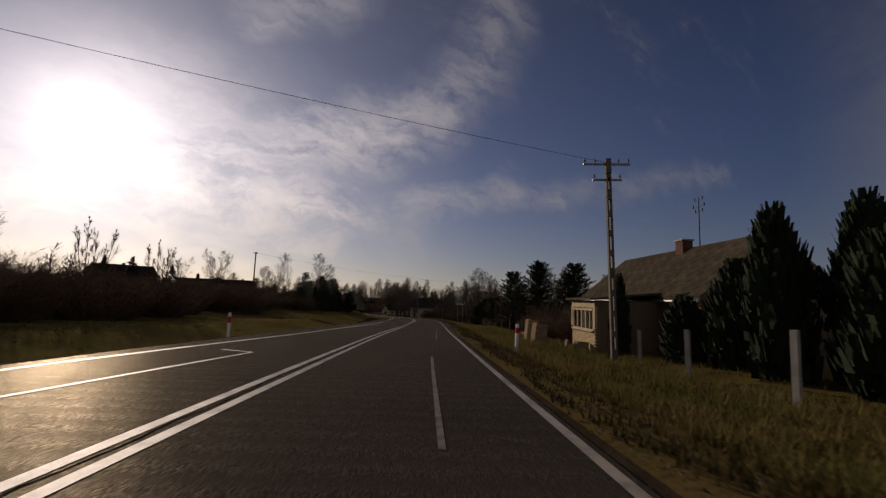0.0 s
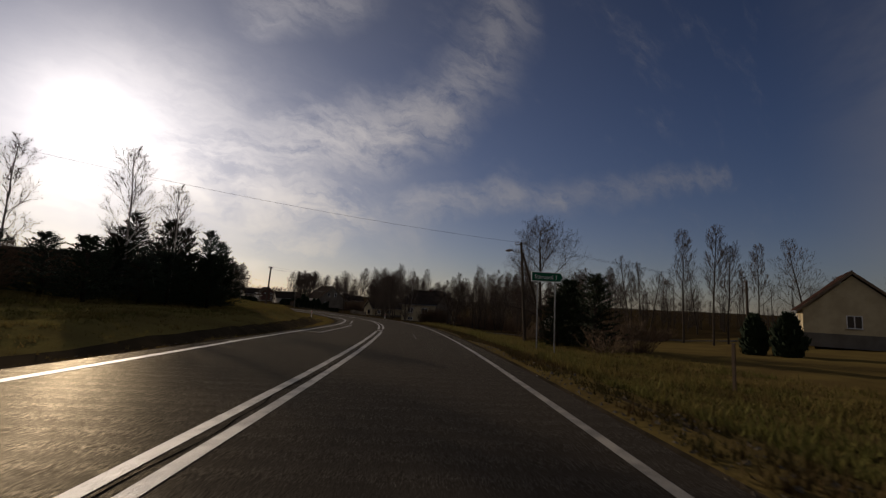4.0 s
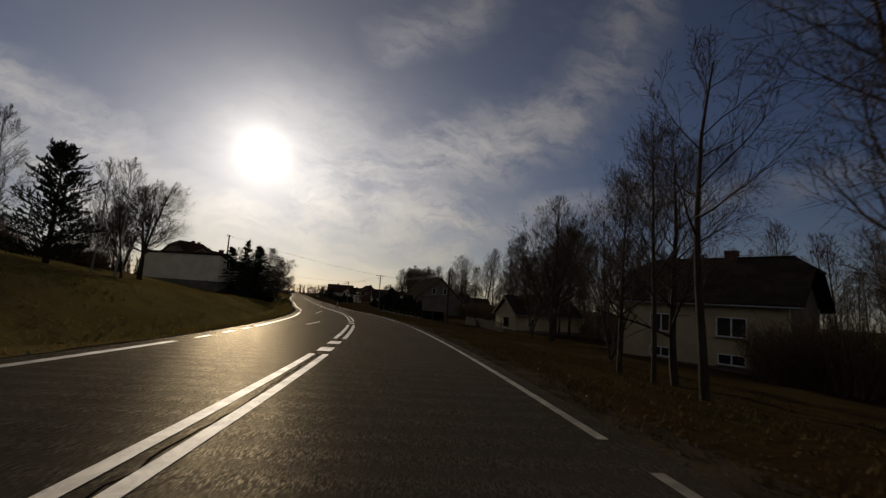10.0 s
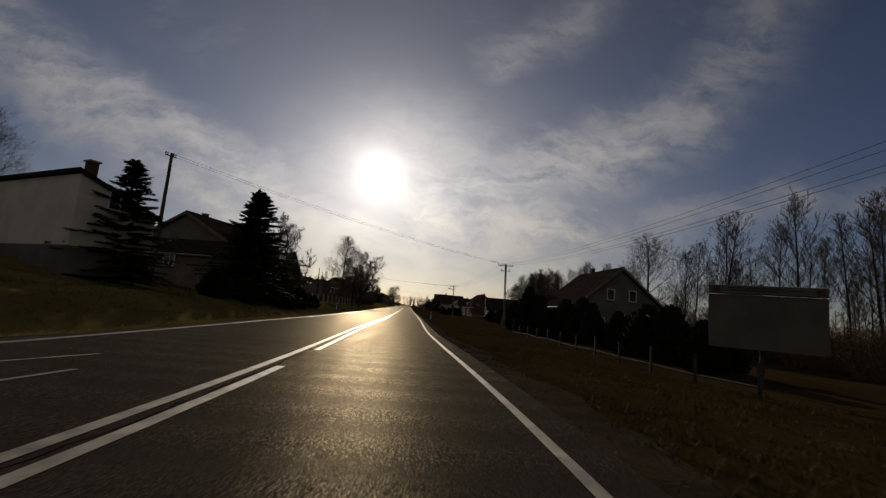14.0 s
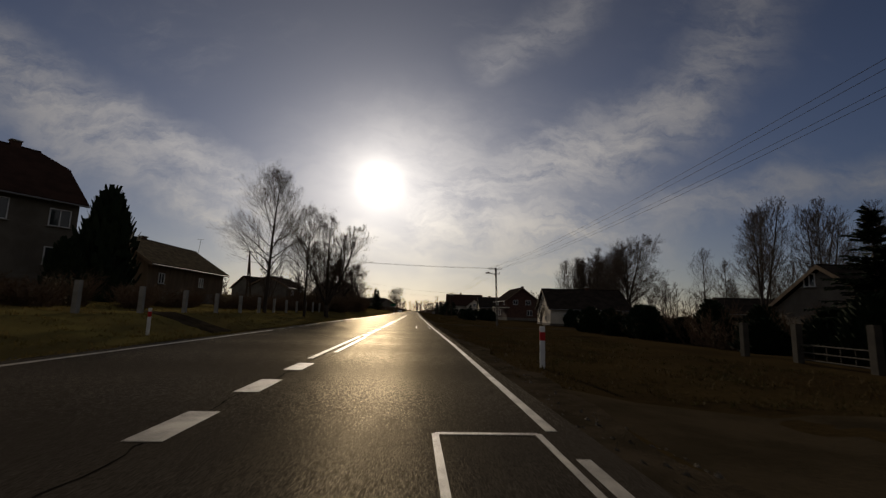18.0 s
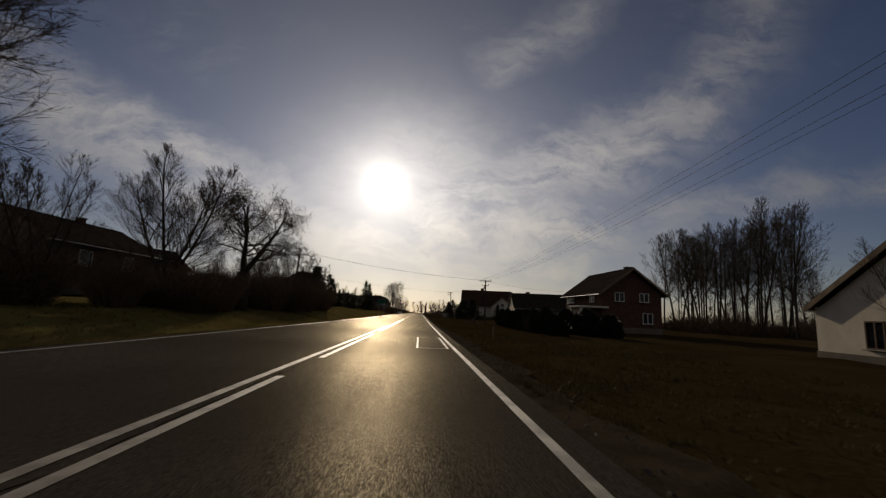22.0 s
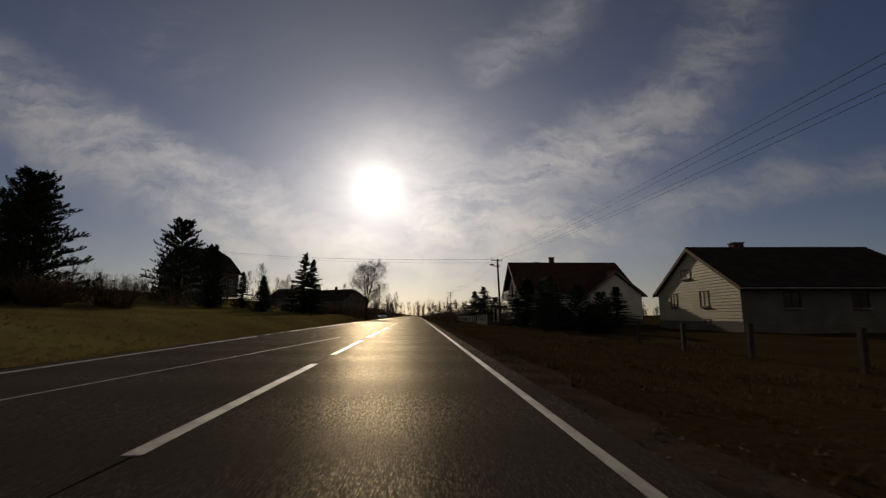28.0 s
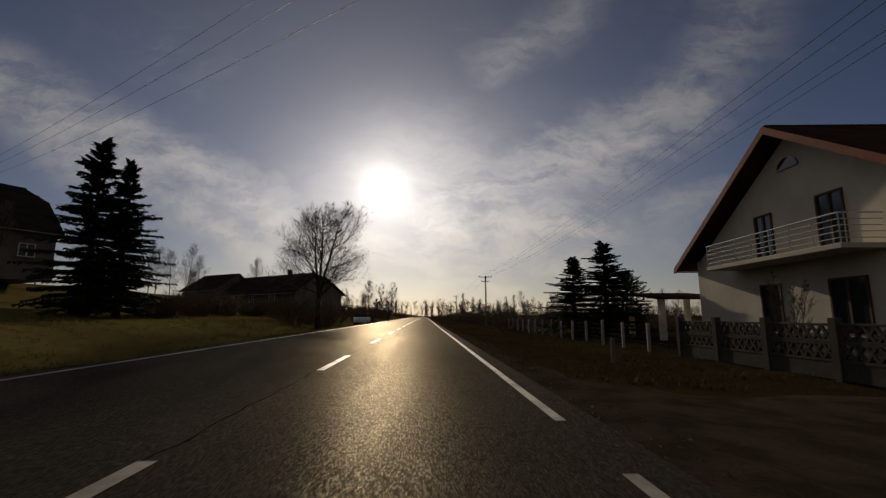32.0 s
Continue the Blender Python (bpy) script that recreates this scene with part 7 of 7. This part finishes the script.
def lattice_fence(x0, y0, x1, y1, bays, h=1.35, lattice=True):
    """A precast concrete fence: posts, a solid board and a pierced lattice above."""
    a, b = Vector((x0, y0, 0)), Vector((x1, y1, 0))
    d = b - a
    L = d.length
    e = empty("concrete_fence", x0, y0, ground_at((x0 + x1) / 2, (y0 + y1) / 2), math.degrees(math.atan2(d.y, d.x)), "dark precast concrete fence with a pierced lattice top", "fence")
    bay = L / bays
    for i in range(bays + 1):
        s = Soup()
        s.box((bay * i, 0, h / 2 - 0.05), (0.17, 0.17, h + 0.5), bevel=0.015)
        part("post", s.mesh("post", M_DARKCON), e)
    lat_ = Soup()
    n = 7
    for i in range(n):
        w = (bay - 0.2) / n
        for sg in (-1, 1):
            p = Vector((w * i, 0, 0.0 if sg > 0 else 0.42))
            q = Vector((w * (i + 1), 0, 0.42 if sg > 0 else 0.0))
            dd = (q - p).normalized()
            nn = Vector((-dd.z, 0, dd.x)) * 0.028
            lat_.prism([p - nn + Vector((0, -0.03, 0)), q - nn + Vector((0, -0.03, 0)), q + nn + Vector((0, -0.03, 0)), p + nn + Vector((0, -0.03, 0))], (0, 0.06, 0))
    lat_.box(((bay - 0.2) / 2, 0, -0.03), (bay - 0.2, 0.07, 0.07))
    lat_.box(((bay - 0.2) / 2, 0, 0.45), (bay - 0.2, 0.07, 0.07), bevel=0.01)
    me = lat_.mesh("lattice", M_DARKCON)
    bd = Soup()
    bd.box((0, 0, 0), (bay - 0.17, 0.05, 0.44), bevel=0.01)
    mb = bd.mesh("board", M_DARKCON)
    for i in range(bays):
        o = part("board", mb, e)
        o.location = (bay * (i + 0.5), 0, 0.20)
        if lattice:
            o = part("lattice", me, e)
            o.location = (bay * i + 0.1, 0, 0.42 + 0.07)
            o = part("lattice", me, e)
            o.location = (bay * i + 0.1, 0, 0.92)
        else:
            o = part("board", mb, e)
            o.location = (bay * (i + 0.5), 0, 0.66)
    e.scale = (1, 1, 0.83)
    return e


lattice_fence(7.9, 181.8, 7.85, 172.0, 5)
lattice_fence(7.85, 171.9, 18.4, 171.0, 5)
for k in range(14):
    p = (7.9, 184.0 + k * 2.25)
    fence_post(p[0], p[1], 1.1, "concrete fence post of a wire fence", (0, 0), "wire fence posts", 0.11)
s = Soup()
for zz in (0.15, 0.35, 0.55, 0.75, 1.0):
    s.tube((7.9, 182.0, ground_at(7.9, 182) + zz), (7.9, 213.2, ground_at(7.9, 213) + zz), 0.006, 0.006, 3)
tagged(new("fence_wire", s.mesh("fence_wire", M_WIRE)), "thin wires of a fence between posts", "fence wire")
tree("young", 8.9, 178.4, 2.6, None, "small pruned leafless tree before a concrete fence")
for x, y in ((4.2, 178.7), (4.0, 65.1)):
    fence_post(x, y, 0.62, "short dark wooden marker stake", (0, 0), "verge stakes", 0.09, M_WOOD)
conifer("spruce", 10.9, 195.1, 6.2, 4.6, "broad dark spruce by a fence", "fence conifers")
conifer("pine", 13.4, 197.5, 4.2, 4.4, "low broad dark pine by a fence", "fence conifers")
conifer("spruce", 9.6, 197.5, 5.6, 4.2, "broad dark spruce by a fence", "fence conifers")
for x, y, h, w in ((10.4, 156.9, 4.2, 3.4), (12.2, 160.5, 4.8, 3.6), (9.6, 152.8, 2.9, 3.0), (13.0, 155.2, 3.6, 3.2), (10.6, 168.2, 3.0, 2.6), (12.8, 150.0, 2.8, 2.8)):
    conifer("pine", x, y, h, w, "young dark pine before a white house", "pines before the white house")
conifer("spruce", 11.7, 167.8, 5.4, 5.6, "broad dark spruce before a white house", "spruces before the white house")
conifer("spruce", 14.6, 168.2, 5.6, 5.4, "broad dark spruce before a white house", "spruces before the white house")
conifer("spruce", 22.0, 167.5, 4.4, 3.6, "dark spruce between two houses")
for k in range(10):
    thuja(11.8 + rng.uniform(0, 2.5), 150 + k * 1.9, rng.uniform(1.2, 2.2), 1.8, "garden bushes", "dense dark garden bush")
for k in range(6):
    fence_post(9.4, 121.0 + k * 3.4, 1.0, "dark wooden post of a sagging field fence", (0, rng.uniform(-3, 3)), "field fence posts", 0.13, M_BARK)
s = Soup()
s.tube((9.4, 124.4, -0.1), (10.9, 124.4, 0.9 + ground_at(9.4, 124.4) * 0), 0.05, 0.05, 6)
tagged(new("fence_brace", s.mesh("fence_brace", M_WOOD)), "slanting wooden brace of a field fence", "fence brace")
utility_pole(8.4, 166.3, 7.4, 40, "power pole with a street lamp and crossarms", False, lamp=-1, lean=-3.0)
utility_pole(7.4, 227.0, 6.8, 4, "distant slim power pole beside the road", True)
utility_pole(7.6, 288.0, 6.8, 4, "distant slim power pole beside the road", True)
house("house", -44.6, 209.4, 62, 10.4, 9.6, 4.2, 4.4, M_PLASTER_SHADED, M_ROOF_D, "dim grey-walled house with a steep dark roof on rising ground", z=5.6, half_hip=True, over=0.7, chimneys=((1.0, 0, 0.7, 0.4),), windows=(("s", -3, 1.2, 1.3, 1.3, 1), ("s", 3, 1.2, 1.3, 1.3, 1), ("e", 0, 3.5, 1.2, 1.2, 1)))
house("long_house", -25.0, 239.5, -35, 20, 9, 2.4, 2.8, M_PLASTER_SHADED, M_ROOF_D, "long low house with a dark hipped roof", z=2.3, half_hip=True, over=0.6, chimneys=((3, 0, 0.6, 0.9),), windows=(("s", -5, 0.9, 1.2, 1.2, 1), ("s", 0, 0.9, 1.2, 1.2, 1), ("s", 5, 0.9, 1.2, 1.2, 1)))
house("house", -37, 246, -30, 9, 8, 2.6, 2.6, M_PLASTER_SHADED, M_ROOF_D, "dim house with a dark roof", z=3.0)
conifer("spruce", -19.3, 191.5, 10.0, 4.6, "tall dark spruce on the verge", "roadside spruces")
conifer("spruce", -18.1, 192.2, 9.0, 3.9, "tall dark spruce on the verge", "roadside spruces")
for x, y, h, w in ((-24.5, 188.0, 5.2, 2.6), (-27.0, 186.0, 5.6, 2.8), (-22.5, 196.0, 4.6, 2.6), (-29.5, 183.0, 4.4, 2.4)):
    conifer("spruce", x, y, h, w, "small dark spruce in a garden", "garden spruces")
tree("round", -11.2, 210.0, 12.9, 15, "round-crowned leafless tree beside the road")
tree("maple", -8.8, 262.0, 8.5, None, "far leafless tree beside the road")
for k in range(12):
    tree(rng.choice(WOOD), -30 - rng.uniform(0, 25), 205 + k * 4, rng.uniform(7, 10), None, "slim leafless tree behind the houses", group="back trees")
for k in range(14):
    shrub(-18 - rng.uniform(0, 9), 196 + k * 3, rng.uniform(1.2, 2.4), rng.uniform(2.4, 3.6), "garden shrubs", "leafless shrub in front of houses", rng.randrange(3))
for k in range(26):
    FAR.append((rng.uniform(9, 24), 205 + k * 4.5, rng.uniform(1.4, 2.8), rng.uniform(2.6, 4.0)))
for k in range(26):
    FAR.append((-rng.uniform(12, 26), 226 + k * 4.5, rng.uniform(1.4, 3.0), rng.uniform(2.6, 4.0)))


for x, y, h, w in ((-20.5, 176.0, 4.4, 2.4), (-22.2, 181.0, 5.0, 2.6), (-24.8, 171.0, 3.8, 2.4)):
    conifer("spruce", x, y, h, w, "small dark spruce in a garden", "garden spruces")
for k in range(22):
    FAR.append((-30 - rng.uniform(0, 14), 118 + 3.6 * k, rng.uniform(1.6, 3.2), rng.uniform(3.0, 4.6)))
for k in range(16):
    FAR.append((13 + rng.uniform(0, 8), 198 + 3.0 * k, rng.uniform(1.4, 2.6), rng.uniform(3.0, 4.2)))


def parked_car(x, y, rz, col):
    """A small saloon seen far off."""
    e = empty("parked_car", x, y, None, rz, "pale parked car beside the road", "car", "parked cars")
    s = Soup()
    prof = [(-2.05, 0.32), (2.05, 0.32), (2.08, 0.62), (1.95, 0.80), (1.05, 0.92), (-1.55, 0.95), (-2.02, 0.85), (-2.1, 0.6)]
    s.prism([(px, -0.82, pz) for px, pz in prof], (0, 1.64, 0))
    part("body", s.mesh("body", col), e)
    s = Soup()
    s.prism([(px, -0.72, pz) for px, pz in ((1.0, 0.92), (0.35, 1.38), (-1.0, 1.42), (-1.6, 0.95))], (0, 1.44, 0))
    part("cabin", s.mesh("cabin", GLASS), e, "dark glazed cabin")
    for px in (-1.3, 1.3):
        for py in (-0.78, 0.78):
            s = Soup()
            s.tube((px, py - 0.1, 0.31), (px, py + 0.1, 0.31), 0.31, 0.31, 14)
            part("wheel", s.mesh("wheel", M_TAR), e)
    return e


parked_car(-8.9, 224.0, 90, M_WHITE)
parked_car(-9.6, 229.5, 90, M_STEEL)
# roadside signs on the far side, seen from behind
e = empty("warning_sign", -6.9, 119.6, None, 0, "triangular warning sign seen from behind on a post", "road sign")
s = Soup()
s.tube((0, 0, -0.4), (0, 0, 2.9), 0.03, 0.03, 8)
part("post", s.mesh("post", M_STEEL), e)
s = Soup()
s.prism([(-0.45, 0.04, 2.1), (0.45, 0.04, 2.1), (0, 0.04, 2.88)], (0, 0.02, 0))
part("plate", s.mesh("plate", M_STEEL), e, "grey back of the sign plate")
e = empty("place_sign", -7.0, 117.2, None, 20, "green place name sign seen edge-on from behind", "road sign")
for px in (-0.5, 0.5):
    s = Soup()
    s.tube((px, 0, -0.4), (px, 0, 3.0), 0.03, 0.03, 8)
    part("post", s.mesh("post", M_STEEL), e)
s = Soup()
s.box((0, 0.04, 2.7), (1.6, 0.03, 0.65), bevel=0.01)
part("plate", s.mesh("plate", M_GREEN), e)

# ---- overhead wires ----
FOUR = [(-0.8, 0.1), (-0.4, 0.1), (0.4, 0.1), (0.8, 0.1)]
def head(x, y, h):
    return (x, y, ground_at(x, y) + h)


P1, P2, P3, P4 = head(-48.3, -205.0, 7.6), (-9.4, -146.1, 9.6), head(9.9, -59.3, 5.7), head(11.2, -9.9, 7.5)
P5, P6, P7, P8, P9 = head(9.95, 42.3, 7.3), head(9.3, 105.4, 6.5), (8.02, 166.3, 7.35 + ground_at(8.4, 166.3)), head(7.4, 227, 6.7), head(7.6, 288, 6.7)
wire_run(P1, (-92, -196, 14.0), 0.5, [(0, -0.1)])
LP = (-20.6, -107.4, 8.1)
wire_run(P2, head(-47.3, -136.3, 8.5), 0.6, [(0, 0)])
wire_run(LP, head(19.0, -103.5, 8.0), 0.7, [(-0.3, -0.2), (0.3, -0.2), (0.3, 0.1)], r=0.004)
for a, b in ((P3, P4), (P4, P5), (P5, P6), (P6, P7), (P7, P8), (P8, P9)):
    wire_run(a, b, 0.7, FOUR)
wire_run(P2, head(10.2, -154.5, 6.3), 0.4, [(-0.3, 0), (0.3, 0)])
wire_run(head(10.2, -154.5, 6.3), (60, -165, 9), 0.6, [(-0.3, 0), (0.3, 0)])
wire_run(P5, (-22.2, 45.3, ground_at(-22.2, 45.3) + 7.1), 0.4, [(-0.5, 0), (0, 0), (0.5, 0)])
wire_run(P6, (-17.5, 99.5, ground_at(-17.5, 99.5) + 7.8), 0.5, [(-0.25, 0), (0.25, 0)])
wire_run(P6, (19.5, 101.0, 4.6), 0.3, [(0, 0)])
wire_run(P7, (-44, 208, 14.0), 0.7, [(-0.5, 0), (0, 0), (0.5, -0.3)])
wire_run(P4, (-17.0, -31.0, 10.2), 0.5, [(-0.3, 0), (0.3, 0)])


# ---- far woods round the horizon: one mass of bare crowns ----
def far_woods(name, spots, seed):
    r = random.Random(seed)
    s = Soup()
    for x, y, h in spots:
        z = ground_at(x, y) - 0.3
        s.tube((x, y, z), (x, y, z + h * 0.8), 0.16, 0.05, 3)
        for k in range(28):
            t = r.uniform(0.0, 0.85)
            a = r.random() * 6.283
            p = Vector((x, y, z + h * t))
            q = p + Vector((math.cos(a), math.sin(a), r.uniform(0.6, 1.6))) * h * r.uniform(0.10, 0.2)
            s.poly([p, q + Vector((0.14, 0, 0)), q])
            for m in range(5):
                c = p.lerp(q, r.random())
                e2 = c + Vector((r.gauss(0, 1), r.gauss(0, 1), r.gauss(0.7, 0.7))) * h * 0.07
                s.poly([c - Vector((0.12, 0, 0)), c + Vector((0.12, 0.05, 0)), e2])
    return tagged(new(name, s.mesh(name, M_TWIG)), "hazy band of far leafless woods", "far woods", kind="stuff")


fr = random.Random(77)
for k in range(120):
    side = -1 if k % 2 else 1
    FAR.append((float(road_x(220)) + side * fr.uniform(8, 26), 205 + 2.0 * k + fr.uniform(0, 2), fr.uniform(1.8, 3.6), fr.uniform(3.5, 5.5)))
for k in range(70):
    side = -1 if k % 2 else 1
    tree(WOOD[k % 3], side * fr.uniform(14, 90), 255 + 3.4 * k, fr.uniform(7, 12), None, "far leafless tree beyond the village", group="far trees beyond the village")
far_woods("far_woods", [(fr.uniform(95, 240), fr.uniform(-190, 230), fr.uniform(11, 18)) for k in range(420)], 2)
far_woods("far_woods", [(-fr.uniform(75, 190), fr.uniform(-160, 260), fr.uniform(6, 11)) for k in range(260)], 3)
far_woods("far_woods", [(fr.uniform(-260, 260), fr.uniform(480, 640), fr.uniform(9, 15)) for k in range(420)], 4)
FAR += [(fr.uniform(44, 66), fr.uniform(90, 132), fr.uniform(2.0, 3.6), fr.uniform(3.5, 5.0)) for k in range(60)]
shrub_mass("thicket", [q for q in FAR if not on_meadow(q[0], q[1])], "tangled leafless thicket at the back of the fields")

# ---- grass on the verges: one mass of blades ----
def grass_mass(name, y0, y1, o0, o1, count, seed, tall, mat=None, even=1.6):
    """Blades in tufts between two offsets from the middle of the road (o grows outwards)."""
    r = np.random.RandomState(seed)
    n = count
    y = r.uniform(y0, y1, n)
    t = r.rand(n) ** even
    o = o0(y) + t * o1
    tx, ty = road_tan(y)
    x = road_x(y) + o * ty
    yy = y - o * tx
    clump = 0.5 + 0.5 * np.sin(x * 1.7 + np.sin(yy * 1.3) * 2) * np.sin(yy * 1.9 + x * 0.6) + 0.35 * np.sin(x * 0.5) * np.sin(yy * 0.4)
    keep = np.ones(n, bool)
    for lx, ly, ux, uy, length, half in LANES:
        a, b = (x - lx) * ux + (yy - ly) * uy, np.abs(-(x - lx) * uy + (yy - ly) * ux)
        keep &= ~((a > -1) & (a < length) & (b < half + 1.2 * np.clip(1 - a / 4, 0, 1)))
    keep &= (r.rand(n) > 0.88) | ~on_shaded_scarp(x, yy)
    x, yy, clump, n = x[keep], yy[keep], clump[keep], int(keep.sum())
    h = tall * np.clip(0.35 + 0.75 * clump + r.normal(0, 0.2, n), 0.15, 1.7)
    z = land(x, yy) - 0.02
    per = 4
    x, yy, z, h = (np.repeat(a, per) for a in (x + 0, yy + 0, z, h))
    m = len(x)
    x, yy = x + r.normal(0, 0.05, m), yy + r.normal(0, 0.05, m)
    ang, bend = r.uniform(0, 2 * np.pi, m), r.uniform(0.15, 0.9, m)
    w = 0.010 + 0.010 * r.rand(m)
    hh = h * r.uniform(0.6, 1.2, m)
    cx, sx = np.cos(ang), np.sin(ang)
    a = np.stack([x - sx * w, yy + cx * w, z], 1)
    b = np.stack([x + sx * w, yy - cx * w, z], 1)
    c = np.stack([x + cx * hh * bend, yy + sx * hh * bend, z + hh * np.sqrt(np.maximum(0.2, 1 - bend ** 2 * 0.8))], 1)
    verts = np.stack([a, b, c], 1).reshape(-1, 3)
    me = bpy.data.meshes.new(name)
    me.vertices.add(len(verts))
    me.vertices.foreach_set("co", verts.ravel())
    me.loops.add(len(verts))
    me.loops.foreach_set("vertex_index", np.arange(len(verts)))
    me.polygons.add(m)
    me.polygons.foreach_set("loop_start", np.arange(0, len(verts), 3))
    me.materials.append(mat or M_BLADE)
    me.update(calc_edges=True)
    return tagged(new(name, me), "rough tufted winter grass, straw and dull green", "grass", kind="stuff")


grass_mass("verge_grass", -228, 212, lambda y: RIGHT_EDGE + 0.55 + 0.25 * np.sin(y * 0.7) * np.sin(y * 0.23) + 0 * y, 9.5, 95000, 1, 0.15, M_BLADE_SHADED)
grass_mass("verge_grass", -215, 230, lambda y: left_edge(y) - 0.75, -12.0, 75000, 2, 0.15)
grass_mass("verge_grass", -228, -128, lambda y: RIGHT_EDGE + 1.5 + 0 * y, 10.0, 34000, 5, 0.30, M_BLADE_G)
grass_mass("meadow_grass", -175, -88, lambda y: left_edge(y) - 5.5, -22.0, 46000, 6, 0.22, M_BLADE_G, 0.9)


# ---- loose stones on the shoulders: one mass of small chips ----
def chip_mass(name, y0, y1, side, reach, count, seed):
    r = np.random.RandomState(seed)
    y = r.uniform(y0, y1, count)
    away = r.rand(count) ** 1.4 * reach
    o = RIGHT_EDGE + 0.10 + away if side > 0 else left_edge(y) - 0.32 - away
    tx, ty = road_tan(y)
    x, yy = road_x(y) + o * ty, y - o * tx
    z = np.maximum(land(x, yy), np.where(away < 0.6, road_z(y) - 0.04, -99.0))
    size = 0.008 + 0.030 * r.rand(count) ** 3
    ang = r.uniform(0, 6.283, (count, 4)) * 0.25 + np.arange(4) * 1.571
    ring = np.stack([x[:, None] + np.cos(ang) * size[:, None] * r.uniform(0.6, 1.3, (count, 4)), yy[:, None] + np.sin(ang) * size[:, None] * r.uniform(0.6, 1.3, (count, 4)), np.repeat(z[:, None] - 0.004, 4, 1)], 2)
    tip = np.stack([x + r.normal(0, 0.3, count) * size, yy + r.normal(0, 0.3, count) * size, z + size * r.uniform(0.5, 1.1, count)], 1)
    verts = np.concatenate([ring, tip[:, None]], 1).reshape(-1, 3)
    k = np.arange(count)[:, None, None] * 5
    faces = (k + np.array([[0, 1, 4], [1, 2, 4], [2, 3, 4], [3, 0, 4]])[None]).reshape(-1, 3)
    me = mesh_of(name, verts.tolist(), faces.tolist(), M_CHIP)
    return tagged(new(name, me), "loose grey stone chips along the edge of the road", "gravel", kind="stuff")


chip_mass("loose_gravel", -216, 205, 1, 1.1, 26000, 31)
chip_mass("loose_gravel", -210, 205, -1, 0.7, 9000, 32)
